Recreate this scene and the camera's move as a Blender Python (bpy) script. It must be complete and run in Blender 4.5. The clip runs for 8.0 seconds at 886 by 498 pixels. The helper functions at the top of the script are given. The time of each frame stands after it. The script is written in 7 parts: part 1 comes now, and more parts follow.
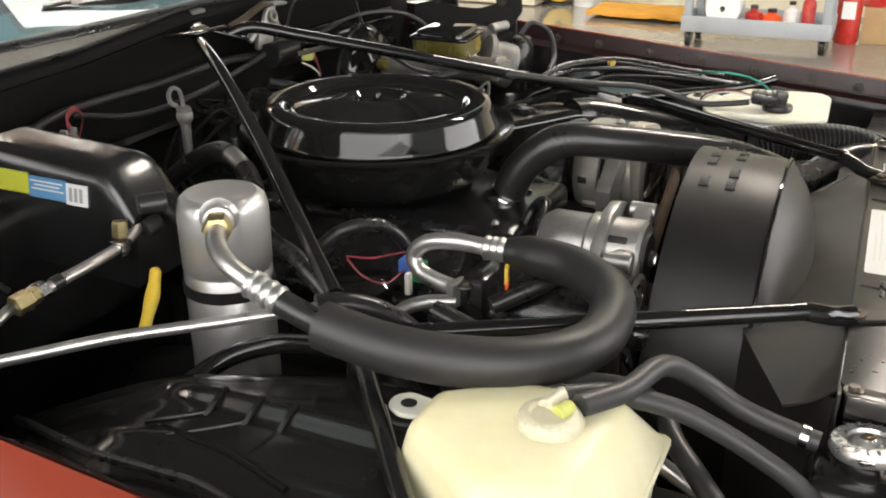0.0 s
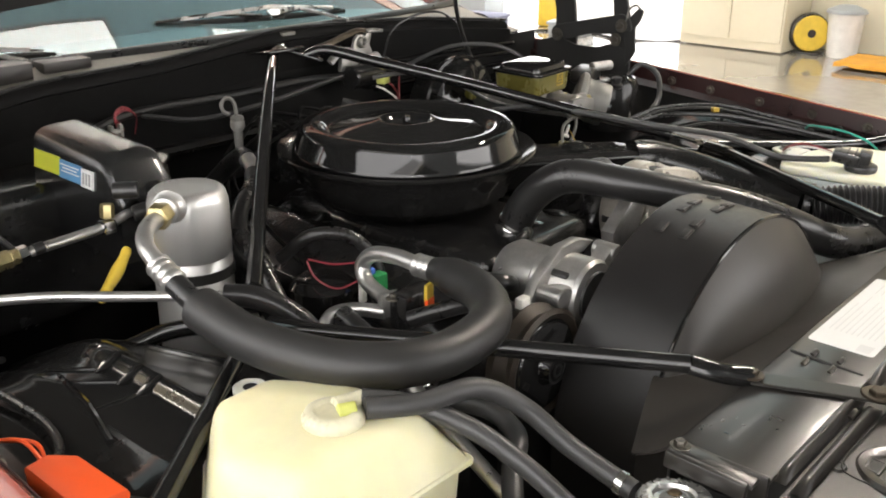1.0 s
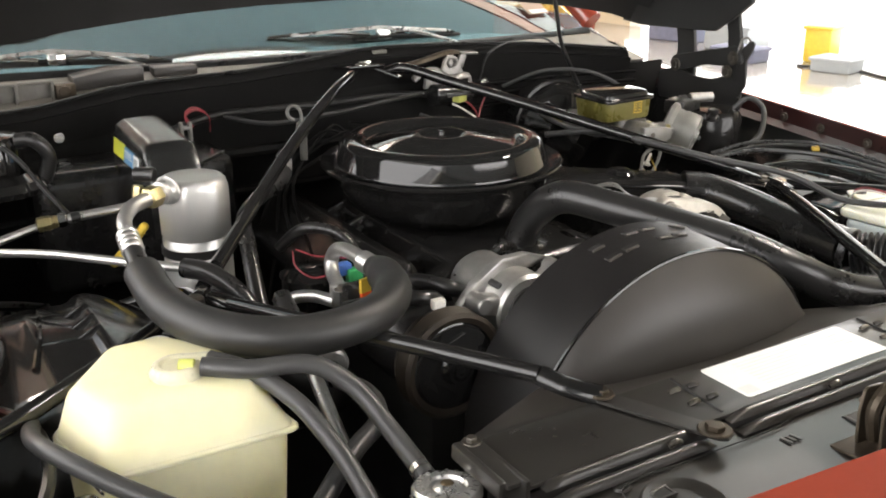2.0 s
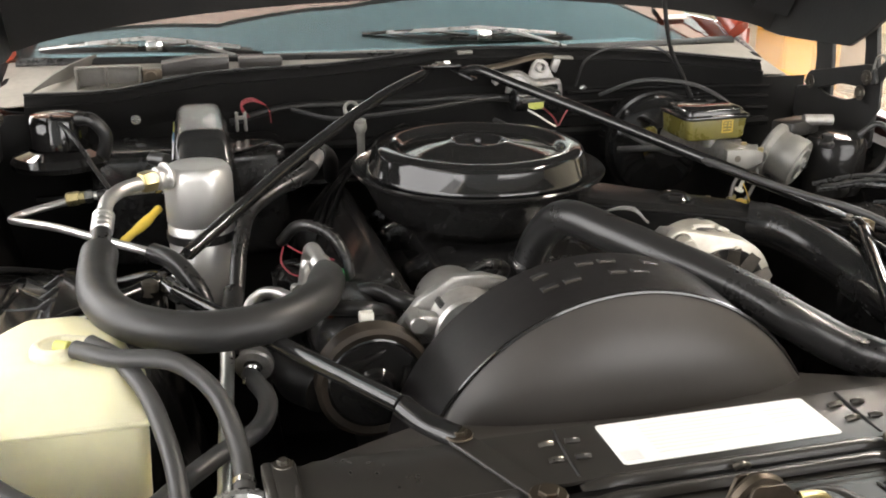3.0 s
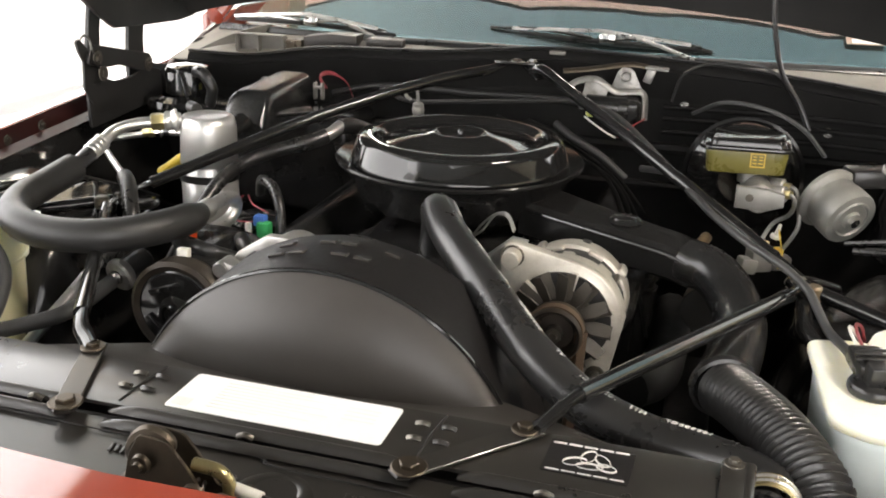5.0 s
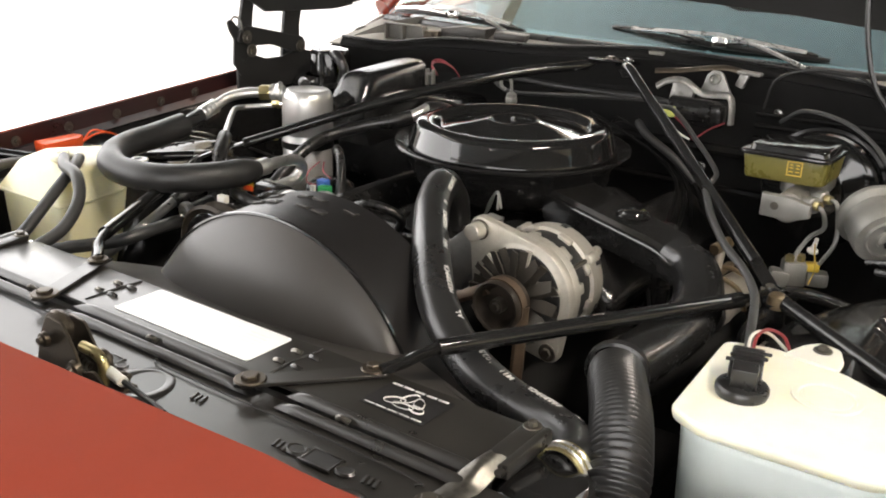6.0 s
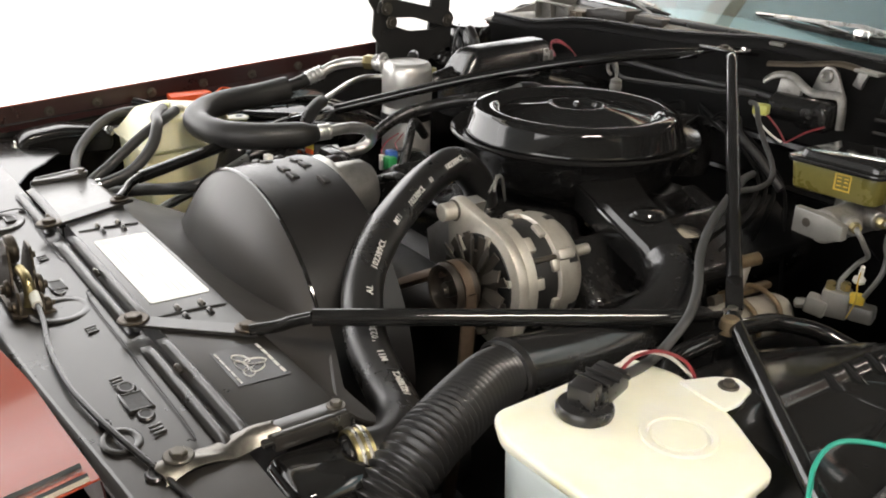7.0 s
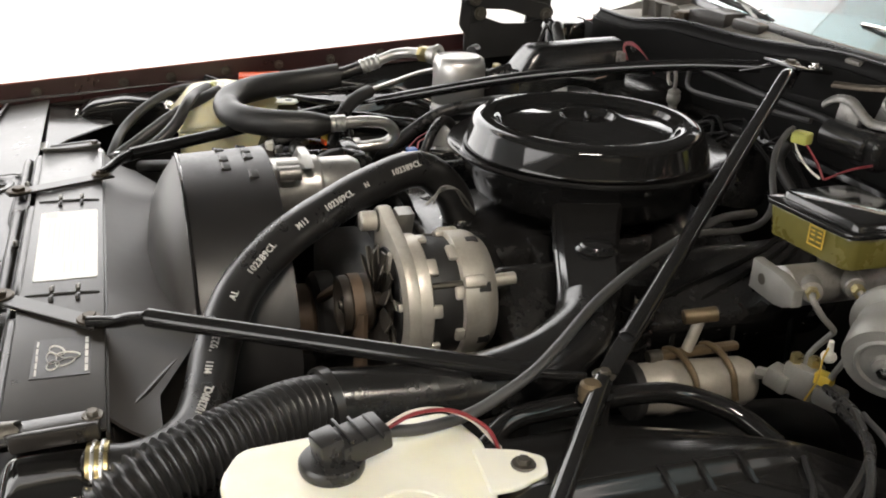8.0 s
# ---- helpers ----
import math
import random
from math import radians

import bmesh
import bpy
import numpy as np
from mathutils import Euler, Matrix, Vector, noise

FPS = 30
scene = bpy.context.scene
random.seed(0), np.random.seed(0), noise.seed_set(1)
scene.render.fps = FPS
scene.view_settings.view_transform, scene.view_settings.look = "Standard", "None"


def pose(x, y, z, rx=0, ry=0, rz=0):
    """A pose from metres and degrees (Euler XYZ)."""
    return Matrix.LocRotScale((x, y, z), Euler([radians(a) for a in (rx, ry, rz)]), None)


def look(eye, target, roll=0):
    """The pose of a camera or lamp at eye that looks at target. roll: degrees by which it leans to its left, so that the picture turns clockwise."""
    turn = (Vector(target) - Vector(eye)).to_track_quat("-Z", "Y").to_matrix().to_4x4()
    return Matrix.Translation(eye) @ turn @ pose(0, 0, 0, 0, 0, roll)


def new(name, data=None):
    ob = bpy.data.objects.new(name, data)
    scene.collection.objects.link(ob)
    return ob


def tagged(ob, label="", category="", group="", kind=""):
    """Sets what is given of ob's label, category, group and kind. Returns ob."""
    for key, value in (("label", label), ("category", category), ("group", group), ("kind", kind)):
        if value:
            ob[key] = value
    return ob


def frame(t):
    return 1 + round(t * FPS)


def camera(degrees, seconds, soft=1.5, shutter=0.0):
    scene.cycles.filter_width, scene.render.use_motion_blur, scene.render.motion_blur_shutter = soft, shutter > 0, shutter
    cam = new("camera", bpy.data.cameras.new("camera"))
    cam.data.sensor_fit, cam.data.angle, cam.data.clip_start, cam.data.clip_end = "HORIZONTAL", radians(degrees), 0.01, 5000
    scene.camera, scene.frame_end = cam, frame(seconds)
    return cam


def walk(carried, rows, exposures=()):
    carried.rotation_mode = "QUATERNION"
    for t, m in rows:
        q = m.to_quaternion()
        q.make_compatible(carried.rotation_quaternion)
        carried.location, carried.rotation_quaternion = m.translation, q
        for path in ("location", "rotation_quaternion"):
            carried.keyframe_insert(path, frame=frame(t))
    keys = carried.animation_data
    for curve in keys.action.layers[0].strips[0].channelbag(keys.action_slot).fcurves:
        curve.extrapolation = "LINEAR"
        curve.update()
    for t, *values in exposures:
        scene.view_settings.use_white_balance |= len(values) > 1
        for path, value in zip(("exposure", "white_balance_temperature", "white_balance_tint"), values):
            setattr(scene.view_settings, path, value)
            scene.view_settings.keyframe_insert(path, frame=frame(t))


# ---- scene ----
cam = camera(49.8, 8.0, soft=1.9)
PATH = [
    (0, (-1.324, 0.029, 1.358), (0.347, 0.797, 0.57), -0.2),
    (0.5, (-1.254, -0.167, 1.358), (0.301, 0.85, 0.618), 0.2),
    (1, (-1.163, -0.342, 1.361), (0.24, 0.888, 0.641), 0.3),
    (1.2, (-1.123, -0.407, 1.364), (0.215, 0.892, 0.642), 0.2),
    (2.3, (-0.77, -0.763, 1.365), (0.069, 0.926, 0.7), -0.1),
    (2.5, (-0.685, -0.777, 1.365), (0.074, 0.946, 0.689), -0.2),
    (3, (-0.485, -0.797, 1.362), (-0.007, 1.025, 0.69), 0.2),
    (3.5, (-0.278, -0.82, 1.357), (-0.036, 1.048, 0.685), 0.6),
    (4, (-0.029, -0.835, 1.359), (-0.048, 1.048, 0.685), 0.8),
    (4.5, (0.193, -0.841, 1.361), (-0.085, 1.021, 0.684), 1.1),
    (4.7, (0.275, -0.845, 1.363), (-0.096, 0.999, 0.685), 1.4),
    (5.8, (0.79, -0.795, 1.358), (-0.175, 0.82, 0.679), 2.0),
    (6, (0.87, -0.75, 1.358), (-0.204, 0.793, 0.676), 2.0),
    (6.5, (1.045, -0.615, 1.354), (-0.249, 0.731, 0.638), 2.1),
    (7, (1.192, -0.391, 1.357), (-0.326, 0.684, 0.623), 1.9),
    (7.5, (1.248, -0.146, 1.36), (-0.395, 0.706, 0.602), 2.0),
    (8, (1.288, 0.053, 1.367), (-0.452, 0.662, 0.59), 2.3),
]
walk(cam, [(t, look(eye, target, roll)) for t, eye, target, roll in PATH],
     [(t, stops, 6950, 13) for t, stops in ((0.0, 0.0), (1.2, 0.12), (2.5, 0.38), (3.0, 0.45), (3.5, 0.49), (4.5, 0.45), (6.0, 0.28), (7.0, 0.0), (8.0, -0.13))])

# ---- world, sun, lamps ----
world = bpy.data.worlds.new("sky")
scene.world = world
world.use_nodes = True
wn, wl = world.node_tree.nodes, world.node_tree.links
sky = wn.new("ShaderNodeTexSky")
sky.sky_type = "NISHITA"
sky.sun_disc = False
sky.sun_elevation, sky.sun_rotation = radians(62), radians(20)
wn["Background"].inputs[1].default_value = 0.12
wl.new(sky.outputs[0], wn["Background"].inputs[0])

sun_data = bpy.data.lights.new("sun", "SUN")
sun_data.energy, sun_data.angle, sun_data.color = 4.5, radians(0.6), (1.0, 0.95, 0.88)
sun = new("sun", sun_data)
sun.rotation_euler = Euler((radians(28), 0, radians(160)))


def area_lamp(name, m, sx, sy, power, color):
    data = bpy.data.lights.new(name, "AREA")
    data.shape, data.size, data.size_y, data.energy, data.color = "RECTANGLE", sx, sy, power, color
    ob = new(name, data)
    ob.matrix_world = m
    return ob


CEIL = 3.9
TUBE_COLOR = (1.0, 0.95, 0.86)
FIXTURES = [(2.65, -0.3), (5.2, 6.0), (2.4, 5.6), (0.0, 7.5), (-2.2, 4.6)]
for fx, fy in FIXTURES:
    area_lamp("tube_lamp", pose(fx, fy, CEIL - 0.12), 0.26, 1.25, 135 if fy == -0.3 else 60, TUBE_COLOR)
# daylight that comes in by the open doors
area_lamp("west_daylight", pose(-2.68, -0.7, 1.85, 0, -90, 0), 3.6, 6.9, 130, (0.97, 0.985, 1.0))
area_lamp("west_daylight", pose(-2.68, 5.6, 1.17, 0, -90, 0), 2.25, 5.5, 62, (0.97, 0.985, 1.0))
area_lamp("south_daylight", pose(2.7, -4.02, 1.6, 90, 0, 0), 4.6, 3.1, 110, (0.97, 0.985, 1.0))
area_lamp("east_daylight", pose(7.25, 6.2, 1.5, 0, 90, 0), 2.7, 4.4, 120, (0.95, 0.98, 1.0))


# ---- materials ----
def mat(name, color, rough=0.5, metal=0.0, coat=0.0, vary=0.25, scale=18.0, bump=0.0, bump_scale=220.0, rough_vary=0.12, spec=0.5,
        dust=None, dust_amount=0.0, alpha=None, rand=0.0, stretch=(1, 1, 1)):
    """A surface with grain and stains at two scales, and fine relief."""
    m = bpy.data.materials.new(name)
    m.use_nodes = True
    n, l = m.node_tree.nodes, m.node_tree.links
    b = n["Principled BSDF"]
    tex = n.new("ShaderNodeTexCoord")
    mp = n.new("ShaderNodeMapping")
    mp.inputs["Scale"].default_value = stretch
    l.new(tex.outputs["Object"], mp.inputs[0])
    big, fine = n.new("ShaderNodeTexNoise"), n.new("ShaderNodeTexNoise")
    big.inputs["Scale"].default_value, big.inputs["Detail"].default_value = scale, 5
    fine.inputs["Scale"].default_value, fine.inputs["Detail"].default_value = scale * 9, 3
    for t in (big, fine):
        l.new(mp.outputs[0], t.inputs["Vector"])
    add = n.new("ShaderNodeMath")
    add.operation = "MULTIPLY_ADD"
    l.new(fine.outputs["Fac"], add.inputs[0])
    add.inputs[1].default_value = 0.45
    l.new(big.outputs["Fac"], add.inputs[2])
    ramp = n.new("ShaderNodeMapRange")
    ramp.inputs["From Min"].default_value, ramp.inputs["From Max"].default_value = 0.35, 1.1
    ramp.inputs["To Min"].default_value, ramp.inputs["To Max"].default_value = 1 - vary, 1 + vary
    l.new(add.outputs[0], ramp.inputs["Value"])
    mix = n.new("ShaderNodeVectorMath")
    mix.operation = "SCALE"
    mix.inputs[0].default_value = color
    l.new(ramp.outputs[0], mix.inputs["Scale"])
    out = mix.outputs[0]
    if rand:
        info = n.new("ShaderNodeObjectInfo")
        rr = n.new("ShaderNodeMapRange")
        rr.inputs["To Min"].default_value, rr.inputs["To Max"].default_value = 1 - rand, 1 + rand
        l.new(info.outputs["Random"], rr.inputs["Value"])
        m2 = n.new("ShaderNodeVectorMath")
        m2.operation = "SCALE"
        l.new(out, m2.inputs[0])
        l.new(rr.outputs[0], m2.inputs["Scale"])
        out = m2.outputs[0]
    if dust:
        dn = n.new("ShaderNodeTexNoise")
        dn.inputs["Scale"].default_value, dn.inputs["Detail"].default_value = scale * 2.3, 8
        l.new(mp.outputs[0], dn.inputs["Vector"])
        dr = n.new("ShaderNodeMapRange")
        dr.inputs["From Min"].default_value, dr.inputs["From Max"].default_value = 0.5, 0.75
        dr.inputs["To Max"].default_value = dust_amount
        l.new(dn.outputs["Fac"], dr.inputs["Value"])
        mx = n.new("ShaderNodeMix")
        mx.data_type = "RGBA"
        l.new(dr.outputs[0], mx.inputs["Factor"])
        l.new(out, mx.inputs[6])
        mx.inputs[7].default_value = (*dust, 1)
        out = mx.outputs[2]
    l.new(out, b.inputs["Base Color"])
    rv = n.new("ShaderNodeMapRange")
    rv.inputs["From Min"].default_value, rv.inputs["From Max"].default_value = 0.35, 1.1
    rv.inputs["To Min"].default_value, rv.inputs["To Max"].default_value = max(0.02, rough - rough_vary), min(1, rough + rough_vary)
    l.new(add.outputs[0], rv.inputs["Value"])
    l.new(rv.outputs[0], b.inputs["Roughness"])
    b.inputs["Metallic"].default_value = metal
    b.inputs["Coat Weight"].default_value = coat
    b.inputs["Coat Roughness"].default_value = 0.06
    b.inputs["Specular IOR Level"].default_value = spec
    if bump:
        bt = n.new("ShaderNodeTexNoise")
        bt.inputs["Scale"].default_value, bt.inputs["Detail"].default_value = bump_scale, 4
        l.new(mp.outputs[0], bt.inputs["Vector"])
        bn = n.new("ShaderNodeBump")
        bn.inputs["Strength"].default_value, bn.inputs["Distance"].default_value = bump, 0.002
        l.new(bt.outputs["Fac"], bn.inputs["Height"])
        l.new(bn.outputs[0], b.inputs["Normal"])
    return m


GLOSS = mat("gloss_black_enamel", (0.011, 0.0107, 0.0105), 0.08, coat=0.15, rough_vary=0.04, bump=0.012, bump_scale=40)
BODYBLACK = mat("black_chassis_paint", (0.013, 0.0126, 0.0123), 0.13, coat=0.05, rough_vary=0.04, bump=0.010, bump_scale=50, dust=(0.02, 0.018, 0.016), dust_amount=0.06, spec=0.27)
SATIN = mat("satin_black_sheet", (0.021, 0.0192, 0.017), 0.30, spec=0.55, scale=7, vary=0.25, rough_vary=0.06, bump=0.012, bump_scale=60, dust=(0.05, 0.045, 0.038), dust_amount=0.15, coat=0.12)
SHROUD = mat("shroud_black_plastic", (0.037, 0.033, 0.0295), 0.42, spec=0.5, scale=6, vary=0.15, rough_vary=0.05, bump=0.01, bump_scale=200)
ENGINE = mat("engine_black_enamel", (0.014, 0.0136, 0.0134), 0.20, scale=25, vary=0.4, bump=0.15, bump_scale=120, dust=(0.06, 0.055, 0.05), dust_amount=0.25)
# near-black for grimy parts, and for the shade in openings and the cabin
DARK = mat("dark_grime_and_shade", (0.015, 0.0145, 0.014), 0.55, scale=20, vary=0.4, bump=0.2, bump_scale=150)
RUBBER = mat("black_rubber", (0.018, 0.0175, 0.0172), 0.28, scale=14, vary=0.15, rough_vary=0.02, bump=0.006, bump_scale=250)
GREYRUB = mat("grey_black_rubber_hose", (0.042, 0.0415, 0.041), 0.42, scale=24, vary=0.2, bump=0.02, bump_scale=300)
FOAM = mat("black_foam_sleeve", (0.020, 0.0195, 0.019), 0.46, scale=26, vary=0.15, bump=0.04, bump_scale=500)
SEALRUB = mat("weatherstrip_rubber", (0.010, 0.0097, 0.0095), 0.5, spec=0.04, scale=9, vary=0.3, bump=0.03, bump_scale=120)
INSUL = mat("firewall_insulation", (0.009, 0.0088, 0.0086), 0.6, spec=0.10, scale=12, vary=0.35, bump=0.08, bump_scale=90)
CAST = mat("cast_aluminium", (0.46, 0.45, 0.43), 0.36, metal=0.8, scale=40, vary=0.2, bump=0.12, bump_scale=220, dust=(0.26, 0.23, 0.19), dust_amount=0.25)
DULLCAST = mat("dull_grey_casting", (0.30, 0.29, 0.275), 0.42, metal=0.7, scale=40, vary=0.25, bump=0.12, bump_scale=220, dust=(0.10, 0.09, 0.075), dust_amount=0.4)
ALTCAST = mat("pale_cast_aluminium", (0.50, 0.47, 0.41), 0.42, metal=0.55, scale=30, vary=0.18, bump=0.12, bump_scale=220, dust=(0.34, 0.29, 0.22), dust_amount=0.3)
CANMETAL = mat("spun_aluminium_can", (0.60, 0.59, 0.57), 0.35, metal=0.75, scale=10, vary=0.10, rough_vary=0.06, bump=0.015, bump_scale=60, stretch=(1, 1, 0.25))
TUBEMETAL = mat("aluminium_tube", (0.58, 0.57, 0.55), 0.34, metal=0.9, scale=40, vary=0.2, bump=0.04)
CHROME = mat("bright_plated_steel", (0.75, 0.74, 0.72), 0.16, metal=1.0, scale=60, vary=0.15)
CAPSTEEL = mat("scuffed_bright_steel", (0.66, 0.65, 0.63), 0.30, metal=0.85, scale=50, vary=0.25, bump=0.05, bump_scale=150)
BRASS = mat("yellow_plated_fitting", (0.44, 0.37, 0.19), 0.32, metal=0.9, scale=60, vary=0.25)
BOLT = mat("dark_oiled_bolt", (0.10, 0.09, 0.075), 0.38, metal=0.7, scale=80, vary=0.4)
RUST = mat("rusty_brown_steel", (0.11, 0.075, 0.05), 0.55, metal=0.4, scale=50, vary=0.4, bump=0.12)
BELT = mat("worn_black_pulley", (0.035, 0.027, 0.020), 0.5, metal=0.4, scale=50, vary=0.5, bump=0.2)
FANMETAL = mat("oil-stained_fan_steel", (0.075, 0.066, 0.055), 0.42, metal=0.6, scale=50, vary=0.35, bump=0.08)
CREAM = mat("aged_cream_plastic", (0.80, 0.75, 0.49), 0.42, scale=7, vary=0.10, bump=0.05, bump_scale=80, dust=(0.66, 0.57, 0.29), dust_amount=0.35)
MILK = mat("milky_white_plastic", (0.82, 0.80, 0.66), 0.40, scale=7, vary=0.07, bump=0.05, bump_scale=80, dust=(0.72, 0.66, 0.42), dust_amount=0.3)
MAROON = mat("maroon_car_paint", (0.25, 0.040, 0.022), 0.20, coat=1.0, scale=5, vary=0.05, rough_vary=0.05)
# the car's maroon with its base darkened, standing in for shade on flanges
MAROON_SHADE = mat("maroon_paint_shaded", (0.022, 0.004, 0.0035), 0.34, coat=0.12, scale=14, vary=0.3, dust=(0.05, 0.03, 0.026), dust_amount=0.2)
BEIGE = mat("dusty_beige_cowl", (0.20, 0.185, 0.16), 0.6, scale=10, vary=0.4, bump=0.1)
GREYPL = mat("grey_vent_plastic", (0.15, 0.142, 0.125), 0.6, scale=16, vary=0.3, bump=0.1)
AMBER = mat("amber_reservoir_plastic", (0.115, 0.10, 0.026), 0.3, scale=14, vary=0.2)
ZINC = mat("dull_zinc_grey", (0.20, 0.195, 0.18), 0.46, metal=0.25, scale=40, vary=0.2, bump=0.05)
BOXPL = mat("gloss_moulded_plastic", (0.014, 0.0137, 0.0135), 0.22, scale=14, vary=0.3, bump=0.05, bump_scale=60)
HEATERPL = mat("satin_moulded_plastic", (0.012, 0.012, 0.012), 0.22, spec=0.9, scale=5, vary=0.1, rough_vary=0.04)
TANPAPER = mat("faded_tan_paper", (0.36, 0.27, 0.21), 0.6, vary=0.1)
PLATED = mat("dark_plated_steel", (0.075, 0.060, 0.044), 0.42, metal=0.75, scale=30, vary=0.35, bump=0.06)
WORN = mat("worn_bright_steel", (0.15, 0.14, 0.122), 0.34, metal=0.85, scale=25, vary=0.45, bump=0.08, dust=(0.03, 0.028, 0.024), dust_amount=0.8)
FILM = mat("black_sticker_film", (0.010, 0.009, 0.009), 0.4, vary=0.1)
PAPER = mat("white_paper_label", (0.80, 0.80, 0.785), 0.38, scale=6, vary=0.04, spec=0.5)
CLEARPL = mat("translucent_dull_plastic", (0.58, 0.55, 0.40), 0.3, scale=20, vary=0.2)
LIMEPL = mat("yellow_green_plastic", (0.50, 0.52, 0.14), 0.35, vary=0.15)
TANNUT = mat("tan_plated_steel", (0.15, 0.11, 0.065), 0.4, metal=0.5, scale=60, vary=0.35)
YELLOW = mat("yellow_plastic", (0.72, 0.50, 0.06), 0.4, scale=20, vary=0.15)
LIME = mat("yellow_green_label", (0.55, 0.58, 0.05), 0.5, vary=0.1)
BLUE = mat("pale_blue_label", (0.10, 0.28, 0.50), 0.5, vary=0.15)
ORANGE = mat("bright_orange_plastic", (0.85, 0.10, 0.02), 0.42, vary=0.08)
RED = mat("red_wire", (0.20, 0.025, 0.03), 0.4, vary=0.1)
PINKW = mat("dull_pink_red_wire", (0.30, 0.035, 0.05), 0.45, vary=0.1)
for _m in (CREAM, MILK):
    _b = _m.node_tree.nodes["Principled BSDF"]
    _b.inputs["Subsurface Weight"].default_value = 0.35
    _b.inputs["Subsurface Radius"].default_value = (1.0, 0.9, 0.5)
    _b.inputs["Subsurface Scale"].default_value = 0.03
TANKLOW = mat("bluish_white_plastic", (0.70, 0.76, 0.74), 0.38, scale=7, vary=0.07, bump=0.03, bump_scale=60)
WHITEW = mat("white_wire", (0.7, 0.68, 0.62), 0.45, vary=0.1)
GREENW = mat("green_wire", (0.02, 0.30, 0.22), 0.4, vary=0.1)
GREENPL = mat("green_connector", (0.03, 0.32, 0.10), 0.4, vary=0.1)
BLUEPL = mat("blue_connector", (0.06, 0.16, 0.50), 0.4, vary=0.1)
INK = mat("grey_print", (0.35, 0.35, 0.34), 0.6, vary=0.05)
PALEINK = mat("faint_grey_print", (0.70, 0.70, 0.69), 0.5, vary=0.05)
WHITEINK = mat("white_print", (0.58, 0.57, 0.54), 0.55, vary=0.1)
CAPYEL = mat("ochre_print", (0.50, 0.33, 0.05), 0.5, vary=0.2)
CORRUB = mat("ribbed_hose_rubber", (0.019, 0.0185, 0.0183), 0.30, scale=14, vary=0.15, rough_vary=0.04)
DASH = mat("teal_dashboard_vinyl", (0.07, 0.13, 0.15), 0.6, scale=9, vary=0.15, bump=0.1)
CONCRETE = mat("polished_concrete", (0.30, 0.28, 0.25), 0.12, scale=1.2, vary=0.22, rough_vary=0.06, bump=0.02, bump_scale=12, coat=0.3)
APRON = mat("pale_outdoor_concrete", (0.62, 0.61, 0.58), 0.8, scale=0.8, vary=0.1, bump=0.2, bump_scale=30)
WALLP = mat("cream_wall_paint", (0.72, 0.66, 0.52), 0.7, scale=1.5, vary=0.06, bump=0.05, bump_scale=40)
TEALDECK = mat("dark_metal_deck", (0.055, 0.062, 0.062), 0.55, scale=2, vary=0.15)
PINKCEIL = mat("pinkish_ceiling_board", (0.62, 0.42, 0.36), 0.8, scale=2, vary=0.08)
CABINET = mat("cream_steel_cabinet", (0.78, 0.72, 0.56), 0.4, scale=2, vary=0.05)
CARTGREY = mat("grey_cart_plastic", (0.34, 0.37, 0.39), 0.5, scale=6, vary=0.1)
CARDBOARD = mat("brown_cardboard", (0.45, 0.30, 0.15), 0.8, scale=8, vary=0.15)
ORANGEMAT = mat("orange_floor_mat", (0.75, 0.36, 0.05), 0.8, scale=10, vary=0.2, bump=0.3, bump_scale=80)
SAFETYRED = mat("red_enamel", (0.5, 0.03, 0.02), 0.3, coat=0.4, vary=0.1)
TUBEWHITE = mat("white_enamel", (0.8, 0.8, 0.78), 0.4, vary=0.04)
BAG = mat("white_bin_bag", (0.75, 0.75, 0.74), 0.45, scale=12, vary=0.15, bump=0.6, bump_scale=30)
NAVY = mat("navy_cloth", (0.16, 0.17, 0.24), 0.8, vary=0.2)


def plain_light(name, color, strength):
    m = bpy.data.materials.new(name)
    m.use_nodes = True
    b = m.node_tree.nodes["Principled BSDF"]
    b.inputs["Base Color"].default_value = (*color, 1)
    b.inputs["Emission Color"].default_value = (*color, 1)
    b.inputs["Emission Strength"].default_value = strength
    return m


ROSYLIGHT = plain_light("rosy_glow_sheet", (0.95, 0.66, 0.56), 2.6)
TEALLIGHT = plain_light("teal_glow_sheet", (0.50, 0.74, 0.82), 0.95)
# glow runs from pale to teal along x, set for the windscreen's reflection
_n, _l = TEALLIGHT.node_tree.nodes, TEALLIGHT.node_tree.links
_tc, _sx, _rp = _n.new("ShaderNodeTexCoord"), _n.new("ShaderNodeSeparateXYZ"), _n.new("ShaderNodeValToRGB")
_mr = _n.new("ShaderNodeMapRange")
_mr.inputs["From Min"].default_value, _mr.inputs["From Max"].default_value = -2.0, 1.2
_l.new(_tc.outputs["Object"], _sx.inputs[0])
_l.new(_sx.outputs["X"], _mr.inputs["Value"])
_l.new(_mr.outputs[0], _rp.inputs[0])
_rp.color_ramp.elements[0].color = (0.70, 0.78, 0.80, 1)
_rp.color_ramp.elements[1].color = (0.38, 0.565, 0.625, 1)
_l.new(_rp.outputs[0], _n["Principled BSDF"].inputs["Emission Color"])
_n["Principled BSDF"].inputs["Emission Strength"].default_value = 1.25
PALELIGHT = plain_light("pale_glow_sheet", (0.86, 0.92, 0.93), 2.0)
PANELLIGHT = plain_light("white_lit_diffuser", (1.0, 0.99, 0.97), 7.0)
DAY = plain_light("white_daylight_distance", (0.95, 0.98, 1.0), 1.3)

